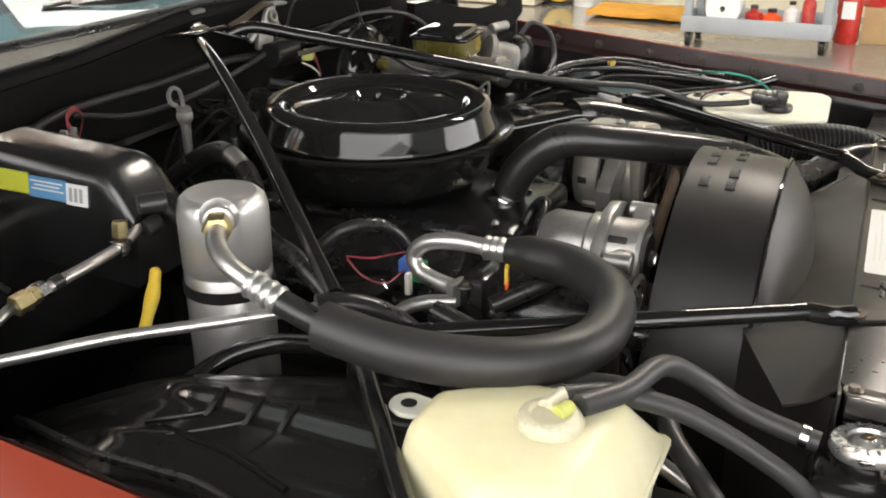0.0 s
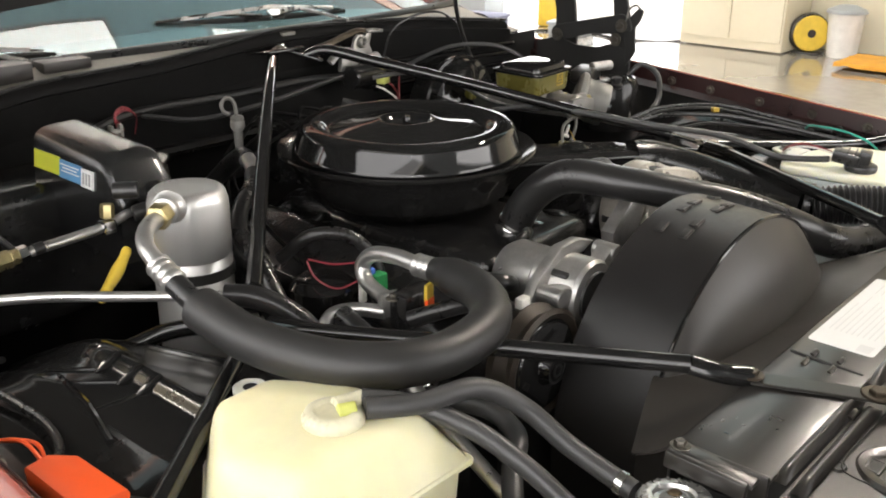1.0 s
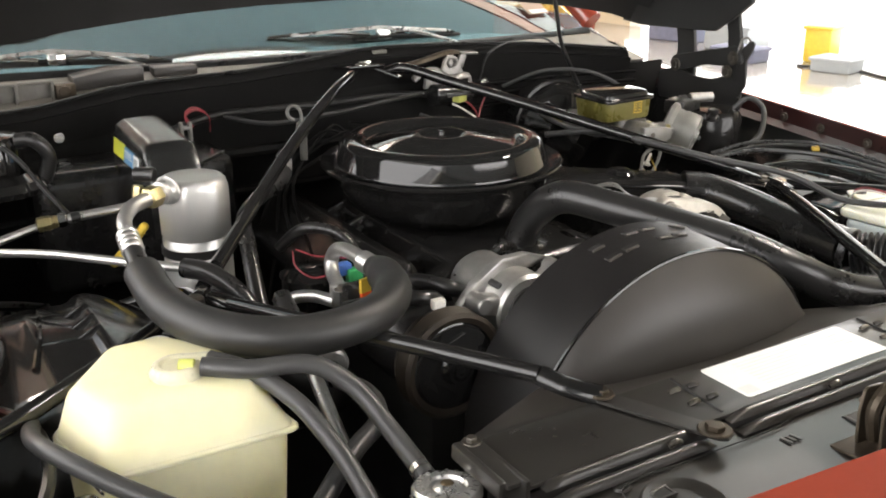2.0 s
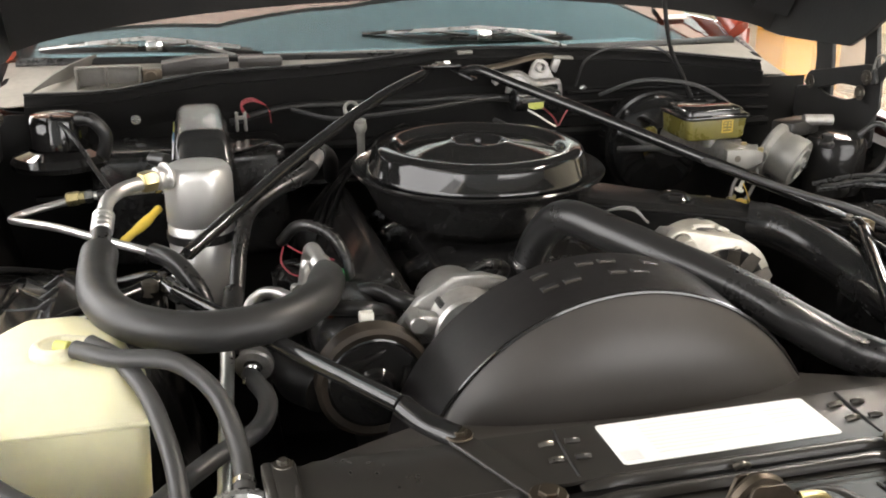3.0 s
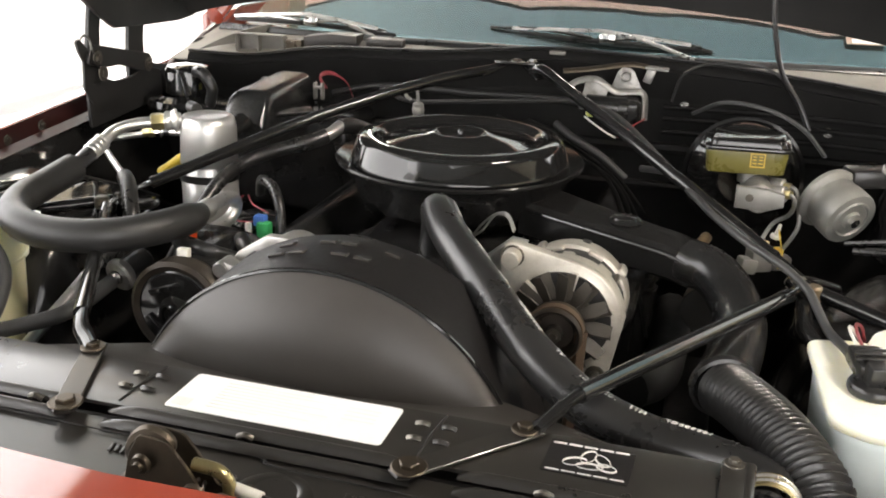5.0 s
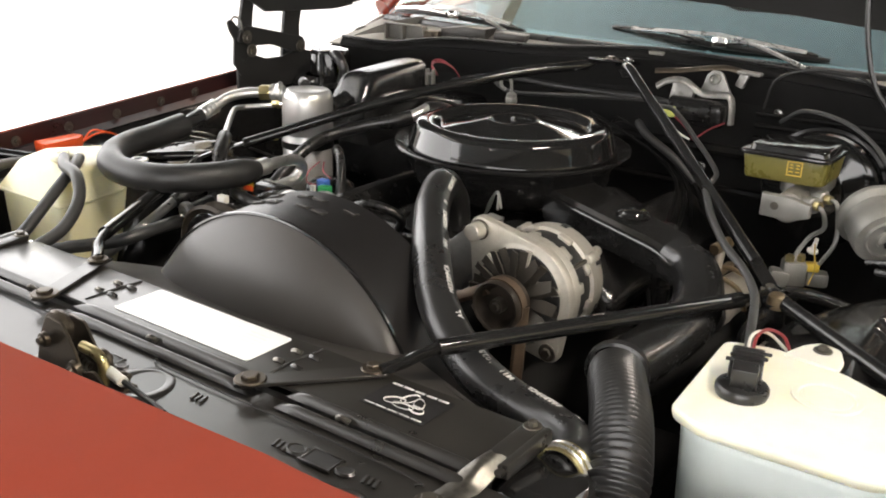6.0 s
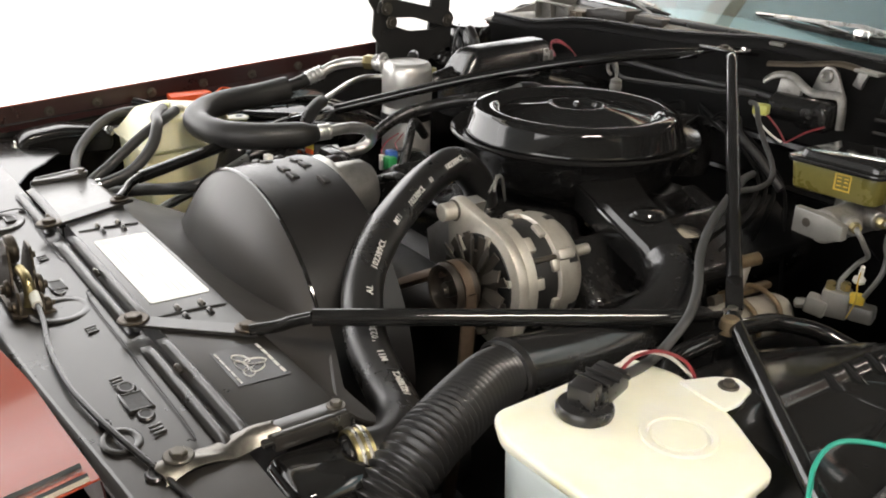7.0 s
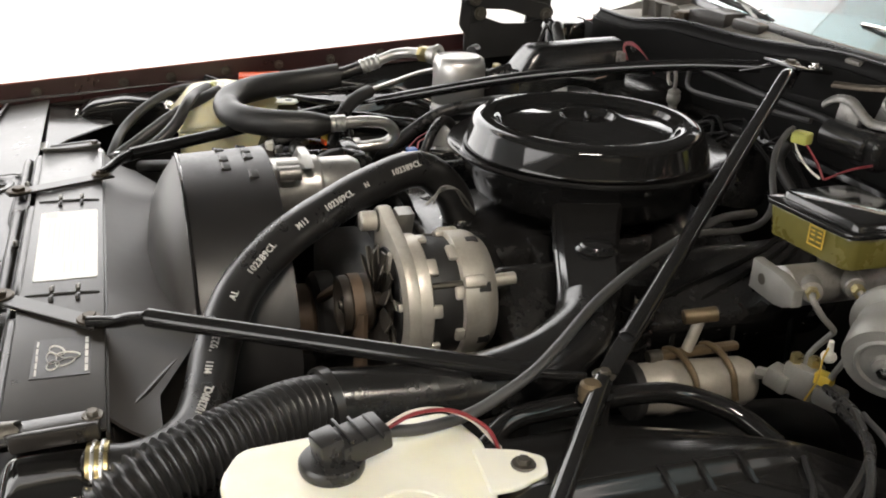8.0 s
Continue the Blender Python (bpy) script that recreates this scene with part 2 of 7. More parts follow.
GLASS = bpy.data.materials.new("tinted_windscreen_glass")
GLASS.use_nodes = True
_b = GLASS.node_tree.nodes["Principled BSDF"]
_b.inputs["Base Color"].default_value = (0.55, 0.72, 0.74, 1)
_b.inputs["Transmission Weight"].default_value = 1.0
_b.inputs["Roughness"].default_value = 0.0
_b.inputs["IOR"].default_value = 1.5


# ---- mesh helpers ----
def add_mesh(bm, other):
    """Join other into bm, and free it."""
    me = bpy.data.meshes.new("join")
    other.to_mesh(me)
    other.free()
    bm.from_mesh(me)
    bpy.data.meshes.remove(me)


def add_box(bm, size, m, bev=0.0, seg=2):
    b = bmesh.new()
    bmesh.ops.create_cube(b, size=1.0)
    bmesh.ops.scale(b, vec=size, verts=b.verts)
    if bev:
        bmesh.ops.bevel(b, geom=b.edges[:], offset=bev, segments=seg, profile=0.5, affect="EDGES", clamp_overlap=True)
    bmesh.ops.transform(b, matrix=m, verts=b.verts)
    add_mesh(bm, b)


def add_rev(bm, prof, m, n=28):
    """A turned shape: (radius, height) pairs about the local z."""
    rings = []
    for r, h in prof:
        if r < 1e-5:
            rings.append([bm.verts.new(m @ Vector((0, 0, h)))])
        else:
            rings.append([bm.verts.new(m @ Vector((r * math.cos(2 * math.pi * i / n), r * math.sin(2 * math.pi * i / n), h))) for i in range(n)])
    for a, b in zip(rings, rings[1:]):
        for i in range(n):
            j = (i + 1) % n
            if len(a) == 1 and len(b) == 1:
                continue
            if len(a) == 1:
                bm.faces.new((a[0], b[j], b[i]))
            elif len(b) == 1:
                bm.faces.new((a[i], a[j], b[0]))
            else:
                bm.faces.new((a[i], a[j], b[j], b[i]))


def axis(p, q):
    """A frame at p whose z points to q."""
    p, q = Vector(p), Vector(q)
    return Matrix.Translation(p) @ (q - p).to_track_quat("Z", "Y").to_matrix().to_4x4(), (q - p).length


def add_cyl(bm, p, q, r, n=18, bev=None):
    m, h = axis(p, q)
    c = min(r, h) * 0.12 if bev is None else bev
    add_rev(bm, [(0, 0), (r - c, 0), (r, c), (r, h - c), (r - c, h), (0, h)], m, n)


def smooth_line(pts, sub=8):
    """Points along a smooth curve through pts."""
    p = [Vector(v) for v in pts]
    if len(p) < 3 or sub < 2:
        return p
    p = [2 * p[0] - p[1]] + p + [2 * p[-1] - p[-2]]
    out = []
    for i in range(1, len(p) - 2):
        a, b, c, d = p[i - 1:i + 3]
        for k in range(sub):
            f = k / sub
            out.append(0.5 * (2 * b + (c - a) * f + (2 * a - 5 * b + 4 * c - d) * f * f + (3 * b - a - 3 * c + d) * f ** 3))
    return out + [p[-2]]


def even_line(pts, n):
    """n + 1 points at even steps along a smooth curve."""
    line = smooth_line(pts, 24)
    acc_ = [0.0]
    for a, b in zip(line, line[1:]):
        acc_.append(acc_[-1] + (b - a).length)
    out = []
    k = 0
    for i in range(n + 1):
        d = acc_[-1] * i / n
        while k < len(line) - 2 and acc_[k + 1] < d:
            k += 1
        f = (d - acc_[k]) / max(1e-9, acc_[k + 1] - acc_[k])
        out.append(line[k].lerp(line[k + 1], f))
    return out


def add_tube(bm, pts, r, n=12, sub=8, rfun=None, flat=1.0):
    """A round tube along a smooth line; rfun(u) scales the radius along it."""
    line = smooth_line(pts, sub)
    t0 = (line[1] - line[0]).normalized()
    side = t0.orthogonal().normalized()
    rings = []
    for i, p in enumerate(line):
        t = (line[min(i + 1, len(line) - 1)] - line[max(i - 1, 0)]).normalized()
        side = (side - t * side.dot(t)).normalized()
        up = t.cross(side)
        k = r * (rfun(i / (len(line) - 1)) if rfun else 1)
        rings.append([bm.verts.new(p + side * (k * math.cos(2 * math.pi * j / n)) + up * (k * flat * math.sin(2 * math.pi * j / n))) for j in range(n)])
    for a, b in zip(rings, rings[1:]):
        for j in range(n):
            bm.faces.new((a[j], a[(j + 1) % n], b[(j + 1) % n], b[j]))
    bm.faces.new(rings[0][::-1])
    bm.faces.new(rings[-1])


def add_prism(bm, outline, z0, z1, m=None, bev=0.0, seg=2, taper=1.0, round_corners=0.0):
    """An upright slab with that outline (x, y pairs)."""
    b = bmesh.new()
    cx, cy = sum(p[0] for p in outline) / len(outline), sum(p[1] for p in outline) / len(outline)
    lo = [b.verts.new((cx + (x - cx) * taper, cy + (y - cy) * taper, z0)) for x, y in outline]
    hi = [b.verts.new((x, y, z1)) for x, y in outline]
    n = len(outline)
    b.faces.new(lo[::-1])
    b.faces.new(hi)
    ups = []
    for i in range(n):
        b.faces.new((lo[i], lo[(i + 1) % n], hi[(i + 1) % n], hi[i]))
    bmesh.ops.recalc_face_normals(b, faces=b.faces[:])
    if round_corners:
        ups = [e for e in b.edges if abs(e.verts[0].co.z - e.verts[1].co.z) > 1e-6]
        bmesh.ops.bevel(b, geom=ups, offset=round_corners, segments=4, profile=0.5, affect="EDGES", clamp_overlap=True)
    if bev:
        fl = [e for e in b.edges if abs(e.verts[0].co.z - e.verts[1].co.z) < 1e-6]
        bmesh.ops.bevel(b, geom=fl, offset=bev, segments=seg, profile=0.5, affect="EDGES", clamp_overlap=True)
    if m is not None:
        bmesh.ops.transform(b, matrix=m, verts=b.verts)
    add_mesh(bm, b)


def add_loft(bm, lo, hi, z0, z1, bev=0.0, seg=3):
    """A closed body between two outlines of the same count."""
    b = bmesh.new()
    a = [b.verts.new((x, y, z0)) for x, y in lo]
    c = [b.verts.new((x, y, z1)) for x, y in hi]
    n = len(lo)
    b.faces.new(a[::-1])
    b.faces.new(c)
    for i in range(n):
        b.faces.new((a[i], a[(i + 1) % n], c[(i + 1) % n], c[i]))
    bmesh.ops.recalc_face_normals(b, faces=b.faces[:])
    if bev:
        bmesh.ops.bevel(b, geom=[e for e in b.edges if max(v.co.z for v in e.verts) > z0 + 1e-5], offset=bev, segments=seg, profile=0.5, affect="EDGES", clamp_overlap=True)
    add_mesh(bm, b)


def add_grid(bm, fn, nu, nv, thick=0.0):
    """A sheet of nu x nv cells, fn(u, v) giving the place; thick pushes a second skin along -normal."""
    vs = [[bm.verts.new(fn(i / nu, j / nv)) for j in range(nv + 1)] for i in range(nu + 1)]
    fs = [bm.faces.new((vs[i][j], vs[i + 1][j], vs[i + 1][j + 1], vs[i][j + 1])) for i in range(nu) for j in range(nv)]
    if thick:
        bmesh.ops.recalc_face_normals(bm, faces=fs)
        bmesh.ops.solidify(bm, geom=fs, thickness=thick)


def add_hexbolt(bm, m, r=0.008, h=0.006, washer=True):
    if washer:
        add_rev(bm, [(0, 0), (r * 1.7, 0), (r * 1.75, 0.001), (r * 1.6, 0.0025), (0, 0.0025)], m, 20)
    add_rev(bm, [(0, 0.002), (r, 0.002), (r, h), (r * 0.85, h + 0.0012), (0, h + 0.0012)], m, 6)


def part(name, bm, material, parent=None, label="", sharp=38):
    """Link bm as one mesh object, as a part of parent."""
    bmesh.ops.recalc_face_normals(bm, faces=bm.faces[:])
    lim = radians(sharp)
    for f in bm.faces:
        f.smooth = True
    for e in bm.edges:
        if len(e.link_faces) == 2 and e.calc_face_angle(0.0) > lim:
            e.smooth = False
    me = bpy.data.meshes.new(name)
    bm.to_mesh(me)
    bm.free()
    me.materials.append(material)
    ob = new(name, me)
    if parent:
        ob.parent = parent
        ob.matrix_parent_inverse = parent.matrix_world.inverted()
    if label:
        ob["label"] = label
    return ob


def thing(name, label, category, place=(0, 0, 0), group="", kind=""):
    ob = new(name)
    ob.empty_display_size = 0.05
    ob.location = place
    bpy.context.view_layer.update()
    return tagged(ob, label, category, group, kind)


def boxpart(name, size, m, material, parent, bev=0.0, label=""):
    bm = bmesh.new()
    add_box(bm, size, m, bev)
    return part(name, bm, material, parent, label)


def tubepart(name, pts, r, material, parent, label="", n=12, sub=8, rfun=None, flat=1.0):
    bm = bmesh.new()
    add_tube(bm, pts, r, n, sub, rfun, flat)
    return part(name, bm, material, parent, label)


def cylpart(name, p, q, r, material, parent, label="", n=20, bev=None):
    bm = bmesh.new()
    add_cyl(bm, p, q, r, n, bev)
    return part(name, bm, material, parent, label)


def revpart(name, prof, m, material, parent, label="", n=32):
    bm = bmesh.new()
    add_rev(bm, prof, m, n)
    return part(name, bm, material, parent, label)


def boltpart(p, material, parent, r=0.008, m=None, name="bolt", label=""):
    bm = bmesh.new()
    add_hexbolt(bm, m if m is not None else pose(*p), r)
    return part(name, bm, material, parent, label)


def textmesh(body, size, m, material, parent, name="print", depth=0.0002, label=""):
    cu = bpy.data.curves.new("type", "FONT")
    cu.body, cu.size, cu.extrude, cu.resolution_u = body, size, depth, 2
    cu.offset = 0.0002
    cu.space_character = 1.12
    cu.align_x, cu.align_y = "CENTER", "CENTER"
    tmp = new("type", cu)
    dg = bpy.context.evaluated_depsgraph_get()
    me = bpy.data.meshes.new_from_object(tmp.evaluated_get(dg))
    bpy.data.objects.remove(tmp)
    bpy.data.curves.remove(cu)
    me.transform(m)
    me.materials.clear()
    me.materials.append(material)
    ob = new(name, me)
    ob.parent = parent
    ob.matrix_parent_inverse = parent.matrix_world.inverted()
    if label:
        ob["label"] = label
    return ob


# ---- the workshop ----
def structure(name, bm, material, label="", category=""):
    ob = part(name, bm, material)
    return tagged(ob, label, category, kind="structure")


bm = bmesh.new()
add_box(bm, (11.5, 17.0, 0.2), pose(1.75, 2.5, -0.1))
structure("floor", bm, CONCRETE, "polished grey-beige concrete workshop floor", "floor")
bm = bmesh.new()
add_box(bm, (400, 400, 0.2), pose(0, 0, -0.304))
structure("ground", bm, APRON, "pale concrete ground outside the workshop", "ground")
WTOP = CEIL + 0.22
# walls with the big doorways cut out as gaps between wall pieces
bm = bmesh.new()
for y0, y1, z0, z1 in ((8.4, 11, 0, WTOP), (-4.2, 2.8, 3.7, WTOP), (2.8, 8.4, 2.32, WTOP)):
    add_box(bm, (0.2, y1 - y0, z1 - z0), pose(-2.85, (y0 + y1) / 2, (z0 + z1) / 2))
structure("wall_west", bm, WALLP, "cream painted wall with a wide open doorway", "wall")
bm = bmesh.new()
for y0, y1, z0, z1 in ((-4.2, 3.9, 0, WTOP), (8.5, 11, 0, WTOP), (3.9, 8.5, 3.0, WTOP)):
    add_box(bm, (0.2, y1 - y0, z1 - z0), pose(7.5, (y0 + y1) / 2, (z0 + z1) / 2))
structure("wall_east", bm, WALLP, "cream painted wall with an open doorway", "wall")
bm = bmesh.new()
add_box(bm, (10.55, 0.2, WTOP), pose(2.325, 11.1, WTOP / 2))
structure("wall_north", bm, WALLP, "cream painted workshop wall", "wall")
bm = bmesh.new()
for x0, x1, z0, z1 in ((-2.95, 0.4, 0, WTOP), (5.0, 7.6, 0, WTOP), (0.4, 5.0, 3.2, WTOP)):
    add_box(bm, (x1 - x0, 0.2, z1 - z0), pose((x0 + x1) / 2, -4.2, (z0 + z1) / 2))
structure("wall_south", bm, CARTGREY, "grey workshop front wall with an open doorway", "wall")
# ribbed metal deck over the front of the workshop, flat boards behind
bm = bmesh.new()
x = -4.2
while x < 7.6:
    add_box(bm, (0.15, 8.3, 0.05), pose(x, -0.1, CEIL + 0.095), 0.012, 1)
    x += 0.30
add_box(bm, (11.8, 8.3, 0.1), pose(1.7, -0.1, CEIL + 0.15))
structure("ceiling", bm, TEALDECK, "dark grey ribbed metal deck ceiling", "ceiling")
bm = bmesh.new()
add_box(bm, (11.8, 7.4, 0.14), pose(1.7, 7.5, CEIL + 0.12))
structure("ceiling_rear", bm, PINKCEIL, "pinkish board ceiling", "ceiling")
# corrugated glowing sheets added overhead, edges fitted to the windscreen's reflection
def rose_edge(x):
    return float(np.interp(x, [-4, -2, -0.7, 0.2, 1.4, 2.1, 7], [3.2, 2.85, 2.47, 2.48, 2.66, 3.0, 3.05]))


for nm, lab_, x0, x1, band, mm in (("glow_sheet_rose", "pinkish glowing sheets added overhead for the windscreen reflection", -4.15, 7.4, 1, ROSYLIGHT), ("glow_sheet_teal", "teal glowing corrugated sheets added overhead for the windscreen reflection", -4.15, 7.4, 0, TEALLIGHT), ("glow_sheet_white", "white glowing sheets added overhead for the windscreen reflection", -4.15, 7.4, 2, PALELIGHT)):
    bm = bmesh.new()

    def glow_band(u, v, x0=x0, x1=x1, band=band):
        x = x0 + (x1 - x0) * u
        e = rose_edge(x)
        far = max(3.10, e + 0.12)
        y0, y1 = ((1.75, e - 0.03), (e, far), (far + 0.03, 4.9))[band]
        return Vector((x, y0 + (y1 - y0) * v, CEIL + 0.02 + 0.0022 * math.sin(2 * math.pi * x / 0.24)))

    add_grid(bm, glow_band, int((x1 - x0) / 0.05), 1, 0.003)
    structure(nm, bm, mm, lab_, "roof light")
for px_, py_, w_, d_ in ((0.56, 1.992, 1.18, 0.25), (2.80, 1.96, 1.60, 0.28)):
    lamp = thing("ceiling_light", "flat ceiling light with a bright white diffuser", "lamp", (px_, py_, CEIL - 0.06))
    boxpart("frame", (w_ + 0.06, d_ + 0.06, 0.05), pose(px_, py_, CEIL - 0.015), TUBEWHITE, lamp, 0.006)
    boxpart("diffuser", (w_, d_, 0.012), pose(px_, py_, CEIL - 0.045), PANELLIGHT, lamp, 0.003, "glowing white diffuser")
for fx, fy in FIXTURES:
    lamp = thing("ceiling_light", "white fluorescent ceiling light fixture", "lamp", (fx, fy, CEIL - 0.1), "ceiling lights")
    boxpart("housing", (0.30, 1.32, 0.07), pose(fx, fy, CEIL - 0.07), TUBEWHITE, lamp, 0.01)
    for s in (-1, 1):
        boxpart("rod", (0.012, 0.012, 0.14), pose(fx, fy + 0.5 * s, CEIL - 0.0), ZINC, lamp)
bm = bmesh.new()
add_box(bm, (0.1, 80, 24), pose(-24, 2, 10))
structure("backdrop_west", bm, DAY, "overexposed white daylight outside", "backdrop")
bm = bmesh.new()
add_box(bm, (0.1, 40, 24), pose(20, 8, 10))
structure("backdrop_east", bm, DAY, "overexposed white daylight outside", "backdrop")

bm = bmesh.new()
add_box(bm, (60, 0.1, 24), pose(4, -26, 10))
structure("backdrop_south", bm, DAY, "overexposed white daylight outside", "backdrop")

# things along the east wall
cab = thing("steel_cabinet", "tall cream steel cabinet against the wall", "cabinet", (7.1, 3.35, 0))
boxpart("body", (0.55, 0.95, 1.95), pose(7.1, 3.35, 0.985), CABINET, cab, 0.01)
for s in (-1, 1):
    d = boxpart("door", (0.02, 0.455, 1.82), pose(6.815, 3.35 + 0.232 * s, 1.0), CABINET, cab, 0.004)
    boxpart("handle", (0.02, 0.015, 0.14), pose(6.797, 3.35 + 0.03 * s, 1.05), ZINC, d, 0.003)
reel = thing("hose_reel", "yellow and black round hose reel standing on the floor", "hose reel", (7.05, 2.74, 0))
mr = pose(7.05, 2.74, 0.175, 0, 90, 38)
revpart("side_disc", [(0, -0.06), (0.14, -0.06), (0.15, -0.05), (0.14, -0.04), (0, -0.04)], mr, YELLOW, reel, "yellow disc")
revpart("drum", [(0.13, -0.04), (0.16, -0.02), (0.165, 0.03), (0.13, 0.06), (0, 0.06)], mr, RUBBER, reel, "black hose wound on the drum")
revpart("hub", [(0, -0.075), (0.03, -0.072), (0.035, -0.058)], mr, RUBBER, reel)
boxpart("foot", (0.14, 0.24, 0.02), pose(7.05, 2.74, 0.011), RUBBER, reel, 0.004)
binn = thing("waste_bin", "grey bin lined with a white bag", "bin", (7.1, 2.47, 0))
revpart("tub", [(0, 0.004), (0.12, 0.0), (0.145, 0.34), (0.15, 0.35), (0.145, 0.36), (0.14, 0.34), (0, 0.3)], pose(7.1, 2.47, 0), BAG, binn)
revpart("lid", [(0.148, 0.355), (0.165, 0.36), (0.155, 0.385), (0.07, 0.42), (0, 0.425)], pose(7.1, 2.47, 0), CARTGREY, binn, "grey bin lid")
mt = thing("floor_mat", "crumpled orange cloth mat on the floor", "mat", (6.72, 1.85, 0))
bm = bmesh.new()
add_grid(bm, lambda u, v: Vector((6.45 + 0.55 * u, 1.5 + 0.8 * v, 0.02 + 0.05 * noise.noise(Vector((u * 4, v * 5, 0.3))) ** 2 + 0.035)), 14, 18, 0.03)
part("cloth", bm, ORANGEMAT, mt)
cart = thing("tool_cart", "grey plastic two-shelf utility cart with supplies", "cart", (5.86, 0.86, 0))
for z in (0.13, 0.86):
    bm = bmesh.new()
    add_box(bm, (0.52, 1.0, 0.04), pose(5.86, 0.85, z), 0.01)
    for s in (-1, 1):
        add_box(bm, (0.025, 1.0, 0.11), pose(5.86 + 0.25 * s, 0.85, z + 0.03), 0.008)
        add_box(bm, (0.52, 0.025, 0.11), pose(5.86, 0.85 + 0.49 * s, z + 0.03), 0.008)
    part("shelf", bm, CARTGREY, cart)
for sx in (-1, 1):
    for sy in (-1, 1):
        boxpart("post", (0.06, 0.06, 0.72), pose(5.86 + 0.22 * sx, 0.85 + 0.46 * sy, 0.50), CARTGREY, cart, 0.01)
        wheel = cylpart("wheel", (5.86 + 0.2 * sx, 0.83 + 0.45 * sy, 0.052), (5.86 + 0.2 * sx, 0.87 + 0.45 * sy, 0.052), 0.052, RUBBER, cart)
        boxpart("fork", (0.05, 0.06, 0.06), pose(5.86 + 0.2 * sx, 0.85 + 0.45 * sy, 0.085), ZINC, wheel)
roll = thing("paper_roll", "white paper towel roll on the cart shelf", "paper roll", (5.71, 1.08, 0.15))
bm = bmesh.new()
add_rev(bm, [(0.02, 0), (0.11, 0), (0.12, 0.01), (0.12, 0.24), (0.11, 0.25), (0.02, 0.25), (0.02, 0)], pose(5.63, 1.08, 0.271, 0, 90, 0), 28)
part("roll", bm, PAPER, roll)
for bx, by, hh, rr, mm, nm in ((5.75, 0.88, 0.12, 0.06, SAFETYRED, "red"), (5.77, 0.76, 0.10, 0.07, ORANGE, "orange"), (5.75, 0.63, 0.16, 0.05, TUBEWHITE, "white"), (5.75, 0.52, 0.24, 0.045, SAFETYRED, "red")):
    bo = thing("bottle", nm + " plastic bottle on the cart shelf", "bottle", (bx, by, 0.15), "bottles on the cart")
    revpart("body", [(0, 0), (rr, 0), (rr, hh * 0.75), (rr * 0.4, hh * 0.9), (rr * 0.4, hh), (0, hh)], pose(bx, by, 0.151), mm, bo, n=16)
    cylpart("cap", (bx, by, 0.150 + hh), (bx, by, 0.175 + hh), rr * 0.45, RUBBER, bo, n=12)
ext = thing("fire_extinguisher", "red fire extinguisher standing on the floor", "fire extinguisher", (6.20, 0.28, 0))
revpart("bottle", [(0, 0), (0.075, 0), (0.085, 0.02), (0.085, 0.40), (0.06, 0.46), (0.03, 0.48), (0, 0.48)], pose(6.20, 0.28, 0), SAFETYRED, ext)
boxpart("lever", (0.14, 0.03, 0.05), pose(6.18, 0.28, 0.51), RUBBER, ext, 0.006)
boxpart("label", (0.004, 0.09, 0.12), pose(6.114, 0.28, 0.24), PAPER, ext)
cbx = thing("cardboard_box", "brown cardboard box on the floor", "box", (6.36, 0.03, 0))
boxpart("carton", (0.34, 0.30, 0.26), pose(6.36, 0.03, 0.132), CARDBOARD, cbx, 0.004)
bgs = thing("red_bag", "crumpled red cloth bag on the carton", "bag", (6.36, 0.03, 0.27))
bm = bmesh.new()
add_grid(bm, lambda u, v: Vector((6.20 + 0.32 * u, -0.15 + 0.36 * v, 0.265 + 0.16 * math.sin(math.pi * u) * math.sin(math.pi * v) + 0.02 * noise.noise(Vector((u * 5, v * 5, 1)))) ), 12, 12)
part("cloth", bm, SAFETYRED, bgs)
clo = thing("work_coat", "dark navy cloth bundle on the floor", "cloth", (6.95, -0.65, 0))
bm = bmesh.new()
add_grid(bm, lambda u, v: Vector((6.75 + 0.4 * u, -0.9 + 0.5 * v, 0.01 + 0.6 * math.sin(math.pi * u) * math.sin(math.pi * v) + 0.03 * noise.noise(Vector((u * 5, v * 5, 2)))) ), 12, 12)
part("cloth", bm, NAVY, clo)
# crates and boxes on the floor before the far doorway
for cx_, cy_, sx, sy, h, mm, nm in ((6.35, 5.75, 0.30, 0.45, 0.14, NAVY, "dark blue-grey"), (6.95, 6.35, 0.45, 0.5, 0.26, CARTGREY, "grey"), (6.60, 4.85, 0.30, 0.36, 0.13, CARTGREY, "grey"), (6.95, 5.30, 0.22, 0.26, 0.34, YELLOW, "yellow"), (7.0, 7.2, 0.4, 0.6, 0.30, NAVY, "dark blue")):
    cr = thing("storage_crate", nm + " plastic storage crate on the floor", "crate", (cx_, cy_, 0), "storage crates")
    bm = bmesh.new()
    add_box(bm, (sx, sy, h), pose(cx_, cy_, h / 2 + 0.002, 0, 0, 12), 0.015)
    part("tub", bm, mm, cr)
    boxpart("rim", (sx + 0.03, sy + 0.03, 0.03), pose(cx_, cy_, h - 0.02, 0, 0, 12), mm, cr, 0.008)
oc = thing("orange_cabinet", "yellow-orange steel storage cabinet", "cabinet", (6.6, 9.4, 0))
boxpart("body", (0.78, 0.6, 1.6), pose(6.6, 9.4, 0.804), ORANGEMAT, oc, 0.01)
for s in (-1, 1):
    boxpart("door", (0.36, 0.02, 1.45), pose(6.6 + 0.185 * s, 9.088, 0.82), ORANGEMAT, oc, 0.004)
cord = thing("power_cord", "black power cord lying on the floor", "cord", (6.9, 4.2, 0))
